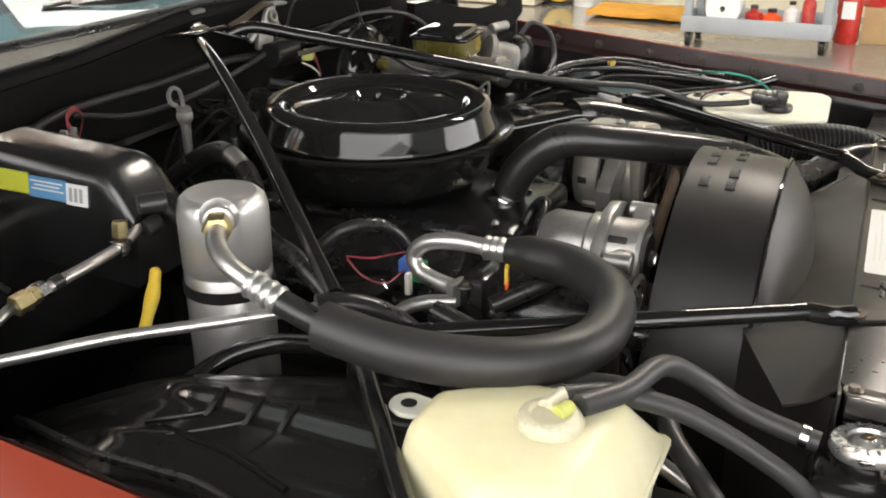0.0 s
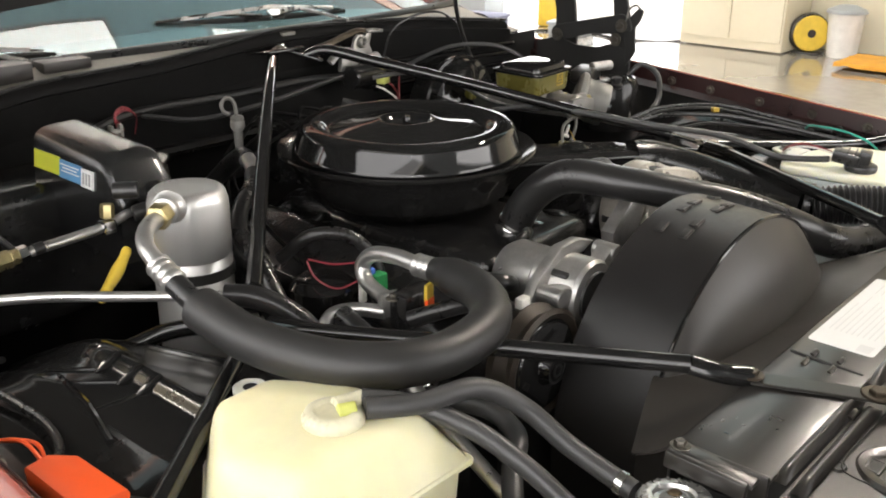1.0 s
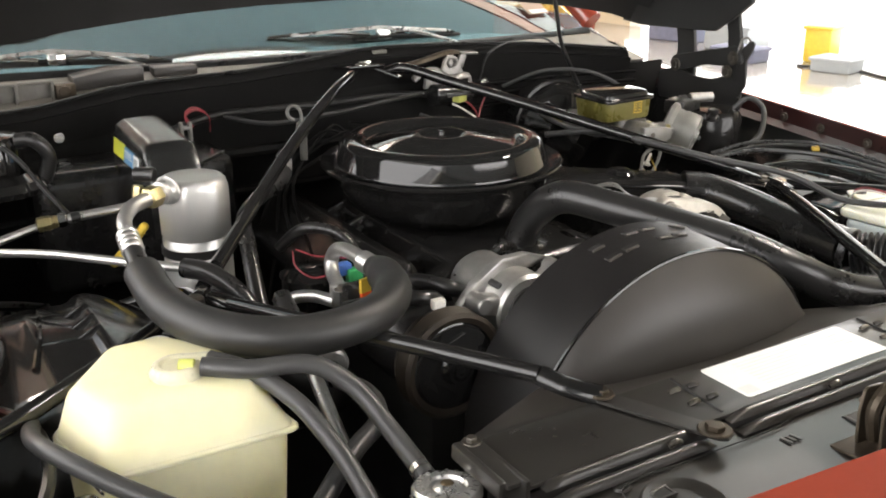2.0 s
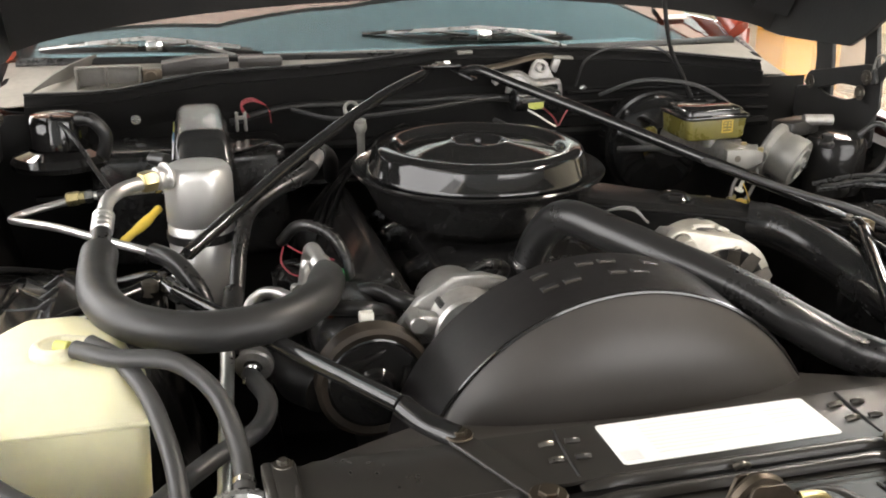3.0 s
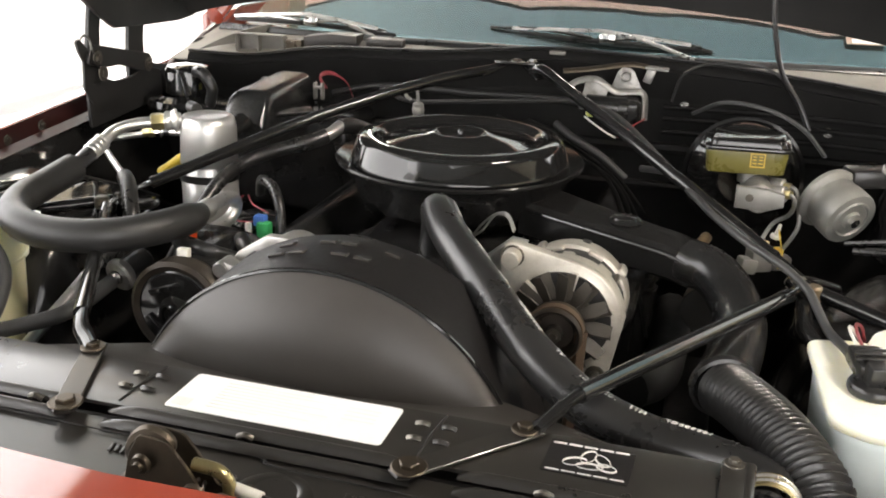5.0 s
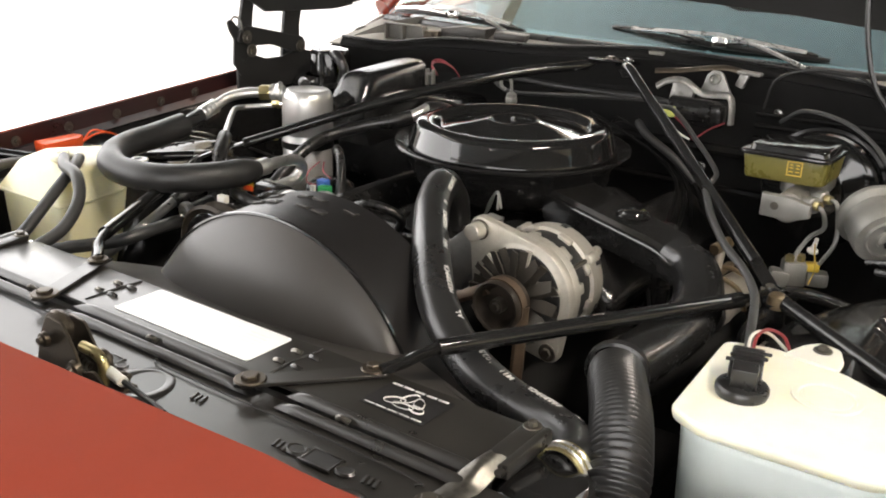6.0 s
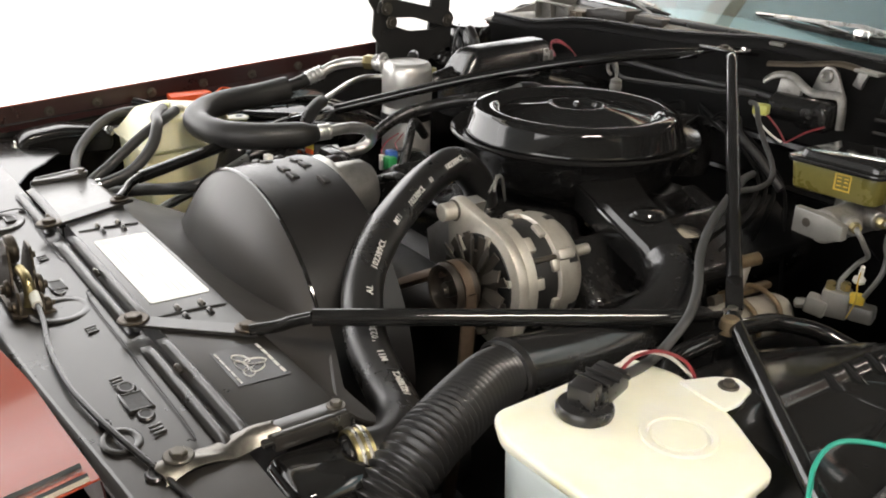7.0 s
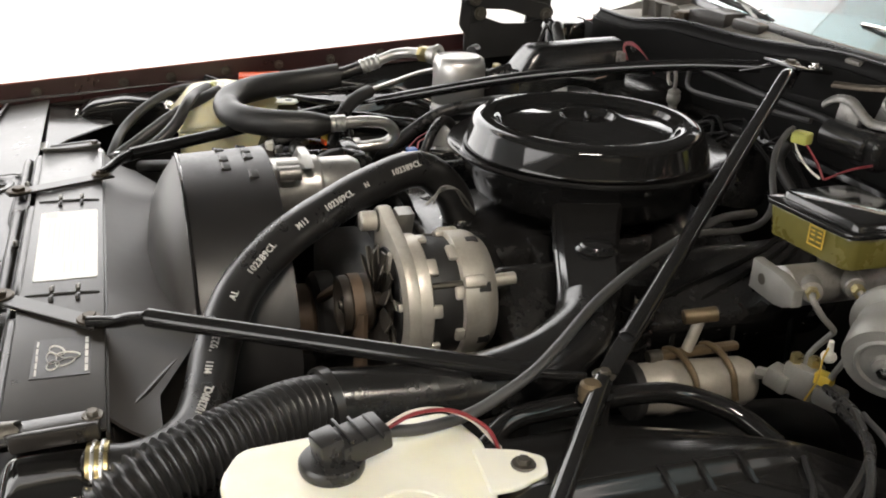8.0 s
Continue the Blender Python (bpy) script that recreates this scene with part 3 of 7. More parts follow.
tubepart("cable", [(7.2, 3.7, 0.25), (6.9, 3.85, 0.012), (6.6, 4.3, 0.012), (6.75, 4.8, 0.012), (6.5, 5.2, 0.012)], 0.012, RUBBER, cord, n=8)

# ---- the car's body ----
car = thing("car", "maroon car front end with glossy black engine bay, hood raised", "car", (0, 0.5, 0))


def fender_z(y):
    return 0.884 + 0.082 * y


for s, side in ((-1, "passenger"), (1, "driver")):
    # outer fender: crown, side and the upright inner flange
    prof = [(0.9000, -0.006), (0.9010, -0.002), (0.9040, 0.0), (0.910, -0.001), (0.94, -0.007), (0.962, -0.012), (0.970, -0.017), (0.976, -0.028), (0.984, -0.26), (0.975, -0.48)]

    def sheet(u, v, s=s, prof=prof):
        y = -0.42 + 1.95 * u
        k = v * (len(prof) - 1)
        i = min(int(k), len(prof) - 2)
        f = k - i
        x = prof[i][0] * (1 - f) + prof[i + 1][0] * f
        z = prof[i][1] * (1 - f) + prof[i + 1][1] * f
        return Vector((s * x, y, fender_z(y) + z))

    bm = bmesh.new()
    add_grid(bm, sheet, 20, 36, 0.0015)
    fen = part("fender", bm, MAROON, car, "maroon painted fender")
    # flange in the darkened maroon, its shade put into the colour
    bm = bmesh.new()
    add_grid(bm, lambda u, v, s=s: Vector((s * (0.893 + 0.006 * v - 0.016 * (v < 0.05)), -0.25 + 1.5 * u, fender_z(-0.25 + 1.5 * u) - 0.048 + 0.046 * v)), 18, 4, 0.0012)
    part("flange", bm, MAROON_SHADE, fen, "inner flange in maroon darkened for shade")
    for y in (-0.12, 0.06, 0.16, 0.28, 0.40, 0.52, 0.64, 0.74):
        boltpart(None, BOLT, fen, 0.006, pose(s * 0.893, y, fender_z(y) - 0.024, 0, -90 * s, 0))
    # inner fender and wheelhouse, with a stepped ridge and stamped ribs
    wp = [(0.892, 0.886), (0.884, 0.868), (0.868, 0.853), (0.84, 0.844), (0.80, 0.842), (0.768, 0.849), (0.758, 0.853), (0.735, 0.854), (0.708, 0.856), (0.7015, 0.858), (0.691, 0.8675), (0.687, 0.869), (0.676, 0.8675), (0.64, 0.860), (0.608, 0.848), (0.594, 0.836), (0.578, 0.80), (0.55, 0.72), (0.52, 0.60), (0.50, 0.44)]

    def well(u, v, s=s, wp=wp):
        y = -0.22 + 1.40 * u
        k = v * (len(wp) - 1)
        i = min(int(k), len(wp) - 2)
        f = k - i
        x = wp[i][0] * (1 - f) + wp[i + 1][0] * f
        z = wp[i][1] * (1 - f) + wp[i + 1][1] * f
        # the ridge dies out towards the firewall, and the lip runs outwards there
        ridge = max(0.0, 1 - abs(x - 0.69) / 0.035)
        z -= 0.012 * ridge * min(1.0, max(0.0, (y - 0.61) / 0.06))
        lip = float(np.interp(y, [0.30, 0.47, 0.58, 0.66], [1.35, 1.35, 0.75, 0.25]))
        inboard = min(0.676 - x, 0.068)
        if inboard > 0:
            x -= inboard * (lip - 1)
        out = 0.5 + 0.5 * math.tanh((abs(x) - 0.78) * 30)
        z += out * (fender_z(y) - 0.925) * 0.9
        z -= min(0.34, max(0.0, 0.335 - y) * 2.0) * min(1, max(0, (0.886 - x) / 0.03))
        z -= 0.46 * max(0.0, math.sqrt((y - 0.63) ** 2 + 0.0016) + y - 0.63) / 2 * min(1, max(0, (0.89 - x) / 0.06)) * 1.1
        return Vector((s * x, y, z))

    bm = bmesh.new()
    add_grid(bm, well, 56, 57, 0.0015)
    inner = part("inner_fender", bm, BODYBLACK, car, "glossy black inner fender")
    for y, ex, ey in ((0.475, 0.760, 0.490), (0.512, 0.752, 0.575), (0.555, 0.742, 0.610)):
        bm = bmesh.new()
        add_prism(bm, [(0.684, 0.866), (0.686, 0.872), (0.692, 0.872), (0.704, 0.864), (0.716, 0.855), (0.684, 0.855)], -0.003, 0.003, Matrix(((s, 0, 0, 0), (0.2, 0, 1, y - 0.139), (0, 1, 0, 0), (0, 0, 0, 1))), 0.0012, 1)
        part("gusset", bm, BODYBLACK, inner)
        tubepart("stamped_crease", [(s * 0.710, y + 0.004, 0.8555), (s * (0.710 + ex) / 2, (y + ey) / 2, 0.8535), (s * ex, ey, 0.851)], 0.0025, BODYBLACK, inner, n=8)
    tubepart("stamped_crease", [(s * 0.722, 0.68, 0.828), (s * 0.744, 0.58, 0.8495), (s * 0.755, 0.51, 0.853), (s * 0.760, 0.488, 0.8525), (s * 0.774, 0.43, 0.8475)], 0.0042, GLOSS, inner, n=8)
    # frame rail below
    boxpart("frame_rail", (0.09, 1.6, 0.14), pose(s * 0.42, 0.45, 0.36), DARK, car, 0.01)

# unseen sheet added below the engine to block light and keep the bay dark
boxpart("light_block_sheet", (1.76, 2.2, 0.01), pose(0, 0.75, 0.22), DARK, car)

# firewall
SEAL_Z = [(-0.80, 1.024), (-0.64, 1.026), (-0.46, 1.053), (-0.22, 1.062), (-0.06, 1.076), (0.06, 1.086), (0.24, 1.082), (0.48, 1.068), (0.78, 1.035)]


def seal_z(x):
    return float(np.interp(x, [p[0] for p in SEAL_Z], [p[1] for p in SEAL_Z]))


bm = bmesh.new()
add_grid(bm, lambda u, v: Vector((-0.894 + 1.788 * u, 1.150 + 0.03 * math.sin(3 * v) * (1 - v), 0.22 + (seal_z(-0.894 + 1.788 * u) - 0.255) * v)), 40, 14, 0.004)
fw = part("firewall", bm, INSUL, car, "black firewall")
for z, r in ((0.90, 0.012), (0.82, 0.009)):
    tubepart("stamped_bead", [(-0.80, 1.140, z), (0.80, 1.140, z)], r, BODYBLACK, fw, n=8, sub=1)
for z in (0.935, 0.962, 0.985):
    tubepart("pressed_rib", [(0.30, 1.142, z), (0.56, 1.143, z + 0.002), (0.80, 1.146, z - 0.006)], 0.006, BODYBLACK, fw, n=8, sub=3)
for x, y in ((-0.60, 0.97), (0.62, 0.96), (0.34, 0.99), (0.20, 0.86)):
    boltpart(None, CHROME, fw, 0.006, pose(x, 1.146, y, 90, 0, 0))
# long rubber weatherstrip on the firewall's top
line = [(x, 1.165, z - 0.018) for x, z in SEAL_Z]
bm = bmesh.new()
add_tube(bm, line, 0.019, 14, 8, None, 0.8)
add_grid(bm, lambda u, v: Vector((-0.80 + 1.58 * u, 1.1455 + 0.007 * v, seal_z(-0.80 + 1.58 * u) - 0.020 - 0.058 * v)), 40, 8, 0.006)
part("weatherstrip", bm, SEALRUB, car, "thick black rubber cowl weatherstrip")
tubepart("seal_lip", [(x, 1.158, z + 0.0005) for x, z in SEAL_Z], 0.0032, RUBBER, fw, "thin glossy lip on the weatherstrip", n=8)
boxpart("seal_clip", (0.034, 0.016, 0.008), pose(0.072, 1.155, seal_z(0.072) - 0.008), GREYPL, fw, 0.003)

# cowl tray behind the strip
bm = bmesh.new()
add_grid(bm, lambda u, v: Vector((-0.86 + 1.72 * u, 1.17 + (0.10 + 0.14 * (2 * u - 1) ** 2) * v, 1.000 + 0.05 * v + 0.022 * (1 - (2 * u - 1) ** 2))), 20, 6, 0.003)
part("cowl_tray", bm, BEIGE, car, "dusty beige cowl tray")
bm = bmesh.new()
add_box(bm, (0.128, 0.006, 0.046), pose(-0.646, 1.236, 1.036), 0.002)
for x0 in (-0.708, -0.652, -0.588):
    add_box(bm, (0.006, 0.020, 0.050), pose(x0, 1.228, 1.038, 6, 0, 0), 0.002)
for z0, y0 in ((1.061, 1.228), (1.017, 1.224)):
    add_box(bm, (0.126, 0.018, 0.005), pose(-0.648, y0, z0, 0, 0, 0), 0.002)
part("cowl_vent_frame", bm, GREYPL, car, "grey plastic cowl vent frame with two openings")
bm = bmesh.new()
add_box(bm, (0.040, 0.030, 0.034), pose(-0.566, 1.236, 1.038, 0, 0, 12), 0.005)
add_cyl(bm, (-0.566, 1.215, 1.040), (-0.566, 1.224, 1.040), 0.012)
part("cowl_latch", bm, PLATED, car, "dark cowl clamp")
bm = bmesh.new()
add_prism(bm, [(-0.545, 1.036), (-0.41, 1.044), (-0.41, 1.072), (-0.475, 1.073), (-0.545, 1.062)], -0.03, 0.03, Matrix(((1, 0, 0, 0), (0, 0, 1, 1.268), (0, 1, 0, 0), (0, 0, 0, 1))), 0.004, 2)
part("cowl_duct", bm, SHROUD, car, "dark grey moulded cowl duct")
bm = bmesh.new()
add_grid(bm, lambda u, v: Vector((-0.80 + 0.12 * u, 1.19 + 0.16 * u, 1.02 + 0.05 * v * u + 0.01 * math.sin(3 * u))), 8, 4, 0.004)
part("cowl_flap", bm, GREYPL, car, "bent grey rubber flap")
boxpart("cowl_screen", (0.09, 0.04, 0.020), pose(-0.345, 1.262, 1.058), SHROUD, car, 0.004)
# side pillars of the cowl
for s in (-1, 1):
    bm = bmesh.new()
    add_grid(bm, lambda u, v, s=s: Vector((s * (0.790 + 0.062 * v + 0.010 * math.sin(9 * u + 4 * v)), 1.165 + 0.25 * u, 0.985 + 0.030 * u + 0.030 * v * u + 0.012 * math.sin(11 * u + 2) * v)), 16, 8, 0.004)
    part("cowl_side", bm, SEALRUB, car, "crumpled black rubber cowl end seal")
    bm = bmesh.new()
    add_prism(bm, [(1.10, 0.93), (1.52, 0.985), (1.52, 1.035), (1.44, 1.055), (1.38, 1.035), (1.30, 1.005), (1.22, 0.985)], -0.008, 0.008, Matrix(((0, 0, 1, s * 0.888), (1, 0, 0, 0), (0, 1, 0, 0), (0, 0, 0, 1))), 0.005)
    part("fender_rear_corner", bm, MAROON_SHADE, car, "shade-darkened maroon fender corner beside the hood hinge")
    bm = bmesh.new()
    add_tube(bm, [(s * 0.865, 1.40, 1.075), (s * 0.80, 1.75, 1.33), (s * 0.72, 2.05, 1.46)], 0.03, 10, 4, None, 0.8)
    part("windscreen_pillar", bm, MAROON, car, "maroon windscreen pillar")


# windscreen: curved glass over a teal dashboard
def screen(u, v):
    x = -0.84 + 1.68 * u
    w = (x / 0.84) ** 2
    y0, z0 = 1.262 + 0.135 * w, 1.062 - 0.010 * w
    k = 1 - 0.12 * v
    return Vector((x * k, y0 + 0.66 * v, z0 + 0.42 * v - 0.03 * v * v))


bm = bmesh.new()
add_grid(bm, screen, 30, 10, 0.005)
ws = part("windscreen", bm, GLASS, car, "teal-tinted curved windscreen glass")
ws.visible_shadow = False
def sticker(u0, u1, v0, v1, lift):
    b = bmesh.new()
    add_grid(b, lambda u, v: screen(u0 + (u1 - u0) * u, v0 + (v1 - v0) * v) + Vector((0, -0.5, 0.85)) * lift, 4, 3, 0.0006)
    return b


stk_ = part("sticker", sticker(0.895, 0.945, 0.10, 0.175, 0.0075), TANPAPER, ws, "tan paper sticker on the glass")
part("sticker_band", sticker(0.902, 0.942, 0.103, 0.121, 0.0090), PAPER, stk_, "white strip")
bm = bmesh.new()
add_tube(bm, [screen(i / 12, 0.0) + Vector((0, -0.008, 0.0)) for i in range(13)], 0.012, 8, 3, None, 0.7)
part("windscreen_gasket", bm, RUBBER, ws, "black rubber windscreen gasket")
bm = bmesh.new()
add_grid(bm, lambda u, v: Vector(screen(u, 0)) + Vector((0, 0.05 + 0.55 * v, -0.02 - 0.05 * v)), 16, 6, 0.02)
part("dashboard", bm, DASH, car, "teal vinyl dashboard top behind the glass")
# dark sheet put across the cabin in place of its shade
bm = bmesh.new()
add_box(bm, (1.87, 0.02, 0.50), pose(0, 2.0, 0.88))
part("cabin_shade_sheet", bm, DARK, car, "dark sheet standing in for cabin shade behind the dashboard")
bm = bmesh.new()
add_box(bm, (1.30, 0.14, 0.66), pose(0, 2.78, 0.90, -12, 0, 0), 0.05, 3)
part("seat_back", bm, DASH, car, "teal vinyl seat back inside the cabin")
bm = bmesh.new()
add_grid(bm, lambda u, v: Vector((-0.72 + 1.44 * u, 2.02 + 0.9 * v, 1.46 + 0.03 * (1 - (2 * u - 1) ** 2))), 12, 4, 0.02)
part("roof", bm, MAROON, car, "maroon roof")
for s in (-1, 1):
    boxpart("door_side", (0.03, 1.4, 0.9), pose(s * 0.95, 2.2, 0.62), MAROON, car, 0.01)
    bm = bmesh.new()
    ty = Matrix.Translation((s * 0.90, 0.42, 0.33)) @ pose(0, 0, 0, 0, 90, 0)
    add_rev(bm, [(0.20, -0.10), (0.30, -0.10), (0.33, -0.07), (0.33, 0.07), (0.30, 0.10), (0.20, 0.10), (0.20, -0.10)], ty, 36)
    part("tyre", bm, RUBBER, car, "black tyre")

# nose: raised maroon header panel over the grille, with bright trim at its ends, and the bumper below
def nose_edge(x):
    k = abs(x)
    return Vector((x, -0.318 + 0.182 * min(k, 0.36) + 0.06 * max(0.0, k - 0.36), 0.905 + 0.045 * max(0.0, 1 - k / 0.40)))


def nose(u, v):
    e = nose_edge(-0.525 + 1.05 * u)
    return e + Vector((0, -0.36 * v, -0.012 * min(1, 8 * v) * 0.2 - 0.045 * v - 0.17 * v ** 3))


bm = bmesh.new()
add_grid(bm, nose, 30, 14, 0.002)
hd = part("header_panel", bm, MAROON, car, "maroon painted header panel")
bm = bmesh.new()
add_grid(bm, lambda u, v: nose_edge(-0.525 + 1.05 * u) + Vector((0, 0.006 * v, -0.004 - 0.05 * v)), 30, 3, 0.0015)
part("rear_flange", bm, MAROON_SHADE, hd, "turned-down flange in maroon darkened for shade")
for s in (-1, 1):
    for du in (0.004, 0.020):
        tubepart("trim_strip", [nose(0.5 + s * (0.5 - du), 0.02 + i / 10 * 0.9) + Vector((0, 0, 0.002)) for i in range(11)], 0.004, CHROME, hd, "bright trim strip", n=6, sub=2)
    bm = bmesh.new()
    add_grid(bm, lambda u, v, s=s: Vector((s * (0.53 + 0.44 * u), -0.235 + 0.055 * u - 0.34 * v, 0.828 - 0.03 * v - 0.14 * v ** 3)), 12, 8, 0.002)
    part("lamp_bezel", bm, MAROON, car, "maroon headlamp surround")
bm = bmesh.new()
add_box(bm, (1.86, 0.10, 0.42), pose(0, -0.60, 0.40), 0.02)
part("grille_front", bm, DARK, car, "dark grille front")
bm = bmesh.new()
add_box(bm, (1.92, 0.16, 0.14), pose(0, -0.72, 0.42), 0.03)
part("bumper", bm, CHROME, car, "chrome front bumper")

# hood, raised
hood = thing("car_hood", "raised maroon hood with black underside", "hood", (0, 1.2, 1.1))


def hood_point(u, v, lift):
    x = -0.83 + 1.66 * u
    arch = max(0.0, 1 - (x / 0.83) ** 2)
    base = Vector((x, 1.195 + 0.045 * arch, 1.098 + 0.085 * arch ** 0.75))
    along = Vector((0, -math.cos(radians(58)), math.sin(radians(58))))
    out = Vector((0, math.sin(radians(58)), math.cos(radians(58))))
    return base + along * (1.18 * v) + out * (lift + 0.03 * arch * min(1, 4 * v))


bm = bmesh.new()
add_grid(bm, lambda u, v: hood_point(u, v, 0.022), 24, 10, 0.002)
part("outer_skin", bm, MAROON, hood, "maroon outer skin")
bm = bmesh.new()
add_grid(bm, lambda u, v: hood_point(u, v, 0.0), 24, 10, 0.004)
part("inner_panel", bm, DARK, hood, "black inner panel")
for a, b in ((0.01, 0.06), (0.94, 0.99)):
    bm = bmesh.new()
    add_grid(bm, lambda u, v, a=a, b=b: hood_point(a + (b - a) * u, 0.06 + 0.9 * v, -0.025), 3, 10, 0.03)
    part("inner_rib", bm, DARK, hood)

WEB = [(0.80, 1.172), (0.855, 1.130), (0.905, 1.100), (1.0, 1.096), (1.15, 1.092), (1.22, 1.098), (1.20, 1.20), (1.02, 1.50), (0.86, 1.60), (0.80, 1.40)]
for s in (-1, 1):
    X = Matrix(((0, 0, 1, s * 0.845), (1, 0, 0, 0), (0, 1, 0, 0), (0, 0, 0, 1)))
    bm = bmesh.new()
    add_prism(bm, [(0.83, 0.90), (1.10, 0.92), (1.10, 0.985), (1.04, 1.000), (0.985, 0.985), (0.925, 0.985), (0.880, 1.000), (0.850, 1.018), (0.830, 1.005)], -0.004, 0.004, X, 0.0012, 1, 1.0, 0.010)
    hg = part("hood_hinge", bm, DARK, car, "black steel hood hinge with link arms and spring hook")
    for nm_, line_, off in (("front_arm", [(0.824, 1.00), (0.850, 0.985), (0.872, 1.000), (0.884, 1.10), (0.910, 1.20), (0.935, 1.33), (0.890, 1.33), (0.868, 1.20), (0.846, 1.10)], 0.0), ("rear_arm", [(0.985, 0.955), (1.020, 0.940), (1.050, 0.965), (1.052, 1.06), (1.075, 1.16), (1.060, 1.30), (1.000, 1.30), (1.012, 1.16), (0.995, 1.06)], -0.010)):
        bm = bmesh.new()
        add_prism(bm, line_, -0.005, 0.005, Matrix.Translation((-s * off, 0, 0)) @ X, 0.0015, 1, 1.0, 0.008)
        part(nm_, bm, DARK, hg)
    bm = bmesh.new()
    add_prism(bm, [(0.822, 1.035), (0.830, 1.062), (0.850, 1.072), (0.940, 1.052), (1.040, 1.030), (1.052, 1.010), (1.036, 0.992), (1.000, 0.998), (0.930, 1.020), (0.870, 1.022)], -0.005, 0.005, Matrix.Translation((-s * 0.012, 0, 0)) @ X, 0.0015, 1, 1.0, 0.008)
    part("link_bar", bm, DARK, hg)
    bm = bmesh.new()
    add_prism(bm, [(0.838, 0.950), (0.846, 1.030), (0.834, 1.066), (0.812, 1.088), (0.800, 1.082), (0.806, 1.062), (0.820, 1.040), (0.815, 0.985)], -0.003, 0.003, Matrix.Translation((-s * 0.004, 0, 0)) @ X, 0.001, 1, 1.0, 0.004)
    part("spring_hook", bm, DARK, hg)
    tubepart("hook_wire", [(s * 0.83, 0.838, 1.056), (s * 0.83, 0.832, 1.084), (s * 0.83, 0.815, 1.094), (s * 0.83, 0.802, 1.086)], 0.0026, ZINC, hg, n=6)
    for y_, z_ in ((0.848, 1.045), (1.028, 1.008), (0.862, 1.012)):
        boltpart(None, BOLT, hg, 0.009, pose(s * 0.826, y_, z_, 0, -90 * s, 0))

    bm = bmesh.new()
    add_prism(bm, WEB, -0.006, 0.006, Matrix(((0, 0, 1, s * 0.822), (1, 0, 0, 0), (0, 1, 0, 0), (0, 0, 0, 1))), 0.002, 1)
    part("side_web", bm, DARK, hood, "black hood side web at the hinge")

# wipers
for nm, a, pv, b in (("p", (-0.79, 1.375, 1.076), (-0.568, 1.322, 1.079), (-0.335, 1.302, 1.070)), ("d", (-0.116, 1.329, 1.094), (0.146, 1.292, 1.086), (0.38, 1.318, 1.080))):
    wp_ = thing("windscreen_wiper", "black wiper blade with bright arm resting on the glass", "wiper", pv, "wipers")
    mid = (pv[0], pv[1] + 0.006, pv[2] + 0.002)
    bm = bmesh.new()
    add_tube(bm, [a, mid, b], 0.0075, 6, 10, lambda u: 0.6 + 0.4 * math.sin(math.pi * u) ** 0.5, 0.9)
    part("blade", bm, RUBBER, wp_)
    up_ = Vector((0, -0.006, 0.0))
    for k, (f0, f1, dz, rr, mm) in enumerate(((0.02, 0.46, 0.016, 0.0042, CHROME), (0.54, 0.97, 0.016, 0.0042, CHROME), (0.10, 0.90, 0.024, 0.0048, CAPSTEEL))):
        line_ = [Vector(p_) for p_ in smooth_line([a, mid, b], 10)]
        i0, i1 = int(f0 * 20), int(f1 * 20)
        seg_ = [line_[i] + up_ + Vector((0, 0, dz * (1 - abs(i - (i0 + i1) / 2) / max(1, (i1 - i0)) * 1.1))) for i in range(i0, i1 + 1)]
        bm = bmesh.new()
        add_tube(bm, seg_, rr, 6, 1, None, 0.7)
        part("bridge" if mm is CAPSTEEL else "spine", bm, mm, wp_, "bright steel spine")
    bm = bmesh.new()
    add_tube(bm, [Vector(mid) + Vector((0, -0.008, 0.022)), Vector(mid) + Vector((0.09, -0.014, 0.010)), Vector(mid) + Vector((0.20, -0.03, -0.022))], 0.0048, 8, 6, None, 0.6)
    part("arm", bm, CAPSTEEL, wp_)
    boxpart("clip", (0.035, 0.02, 0.022), pose(*(Vector(mid) + Vector((0.01, -0.008, 0.008)))), CHROME, wp_, 0.004)

# ---- front of the bay: radiator support, radiator, shroud, latch ----
PZ = 0.857
sup = thing("radiator_support", "satin black stamped steel radiator support panel", "panel", (0, -0.1, PZ))
bm = bmesh.new()
add_prism(bm, [(-0.425, 0.0), (-0.405, 0.012), (0.478, 0.012), (0.482, -0.085), (-0.425, -0.085)], PZ - 0.006, PZ, None, 0.003)
add_box(bm, (0.905, 0.004, 0.07), pose(0.028, 0.012, PZ - 0.04), 0.001)
add_box(bm, (0.006, 0.09, 0.035), pose(-0.423, -0.04, PZ - 0.012), 0.002)
part("top_plate", bm, SATIN, sup)
# two soft stamped rails along the plate's front
for y, h in ((-0.088, 0.001), (-0.107, -0.004)):
    for x0, x1 in ((-0.41, -0.205), (-0.165, 0.175), (0.215, 0.47)):
        bm = bmesh.new()
        add_grid(bm, lambda u, v, x0=x0, x1=x1, y=y, h=h: Vector((x0 + (x1 - x0) * u, y - 0.0075 + 0.015 * v, PZ + h - 0.006 + 0.0085 * math.sin(math.pi * v) ** 0.8 * min(1, 14 * u, 14 * (1 - u)))), 20, 8)
        part("stamped_rail", bm, SATIN, sup, sharp=80)
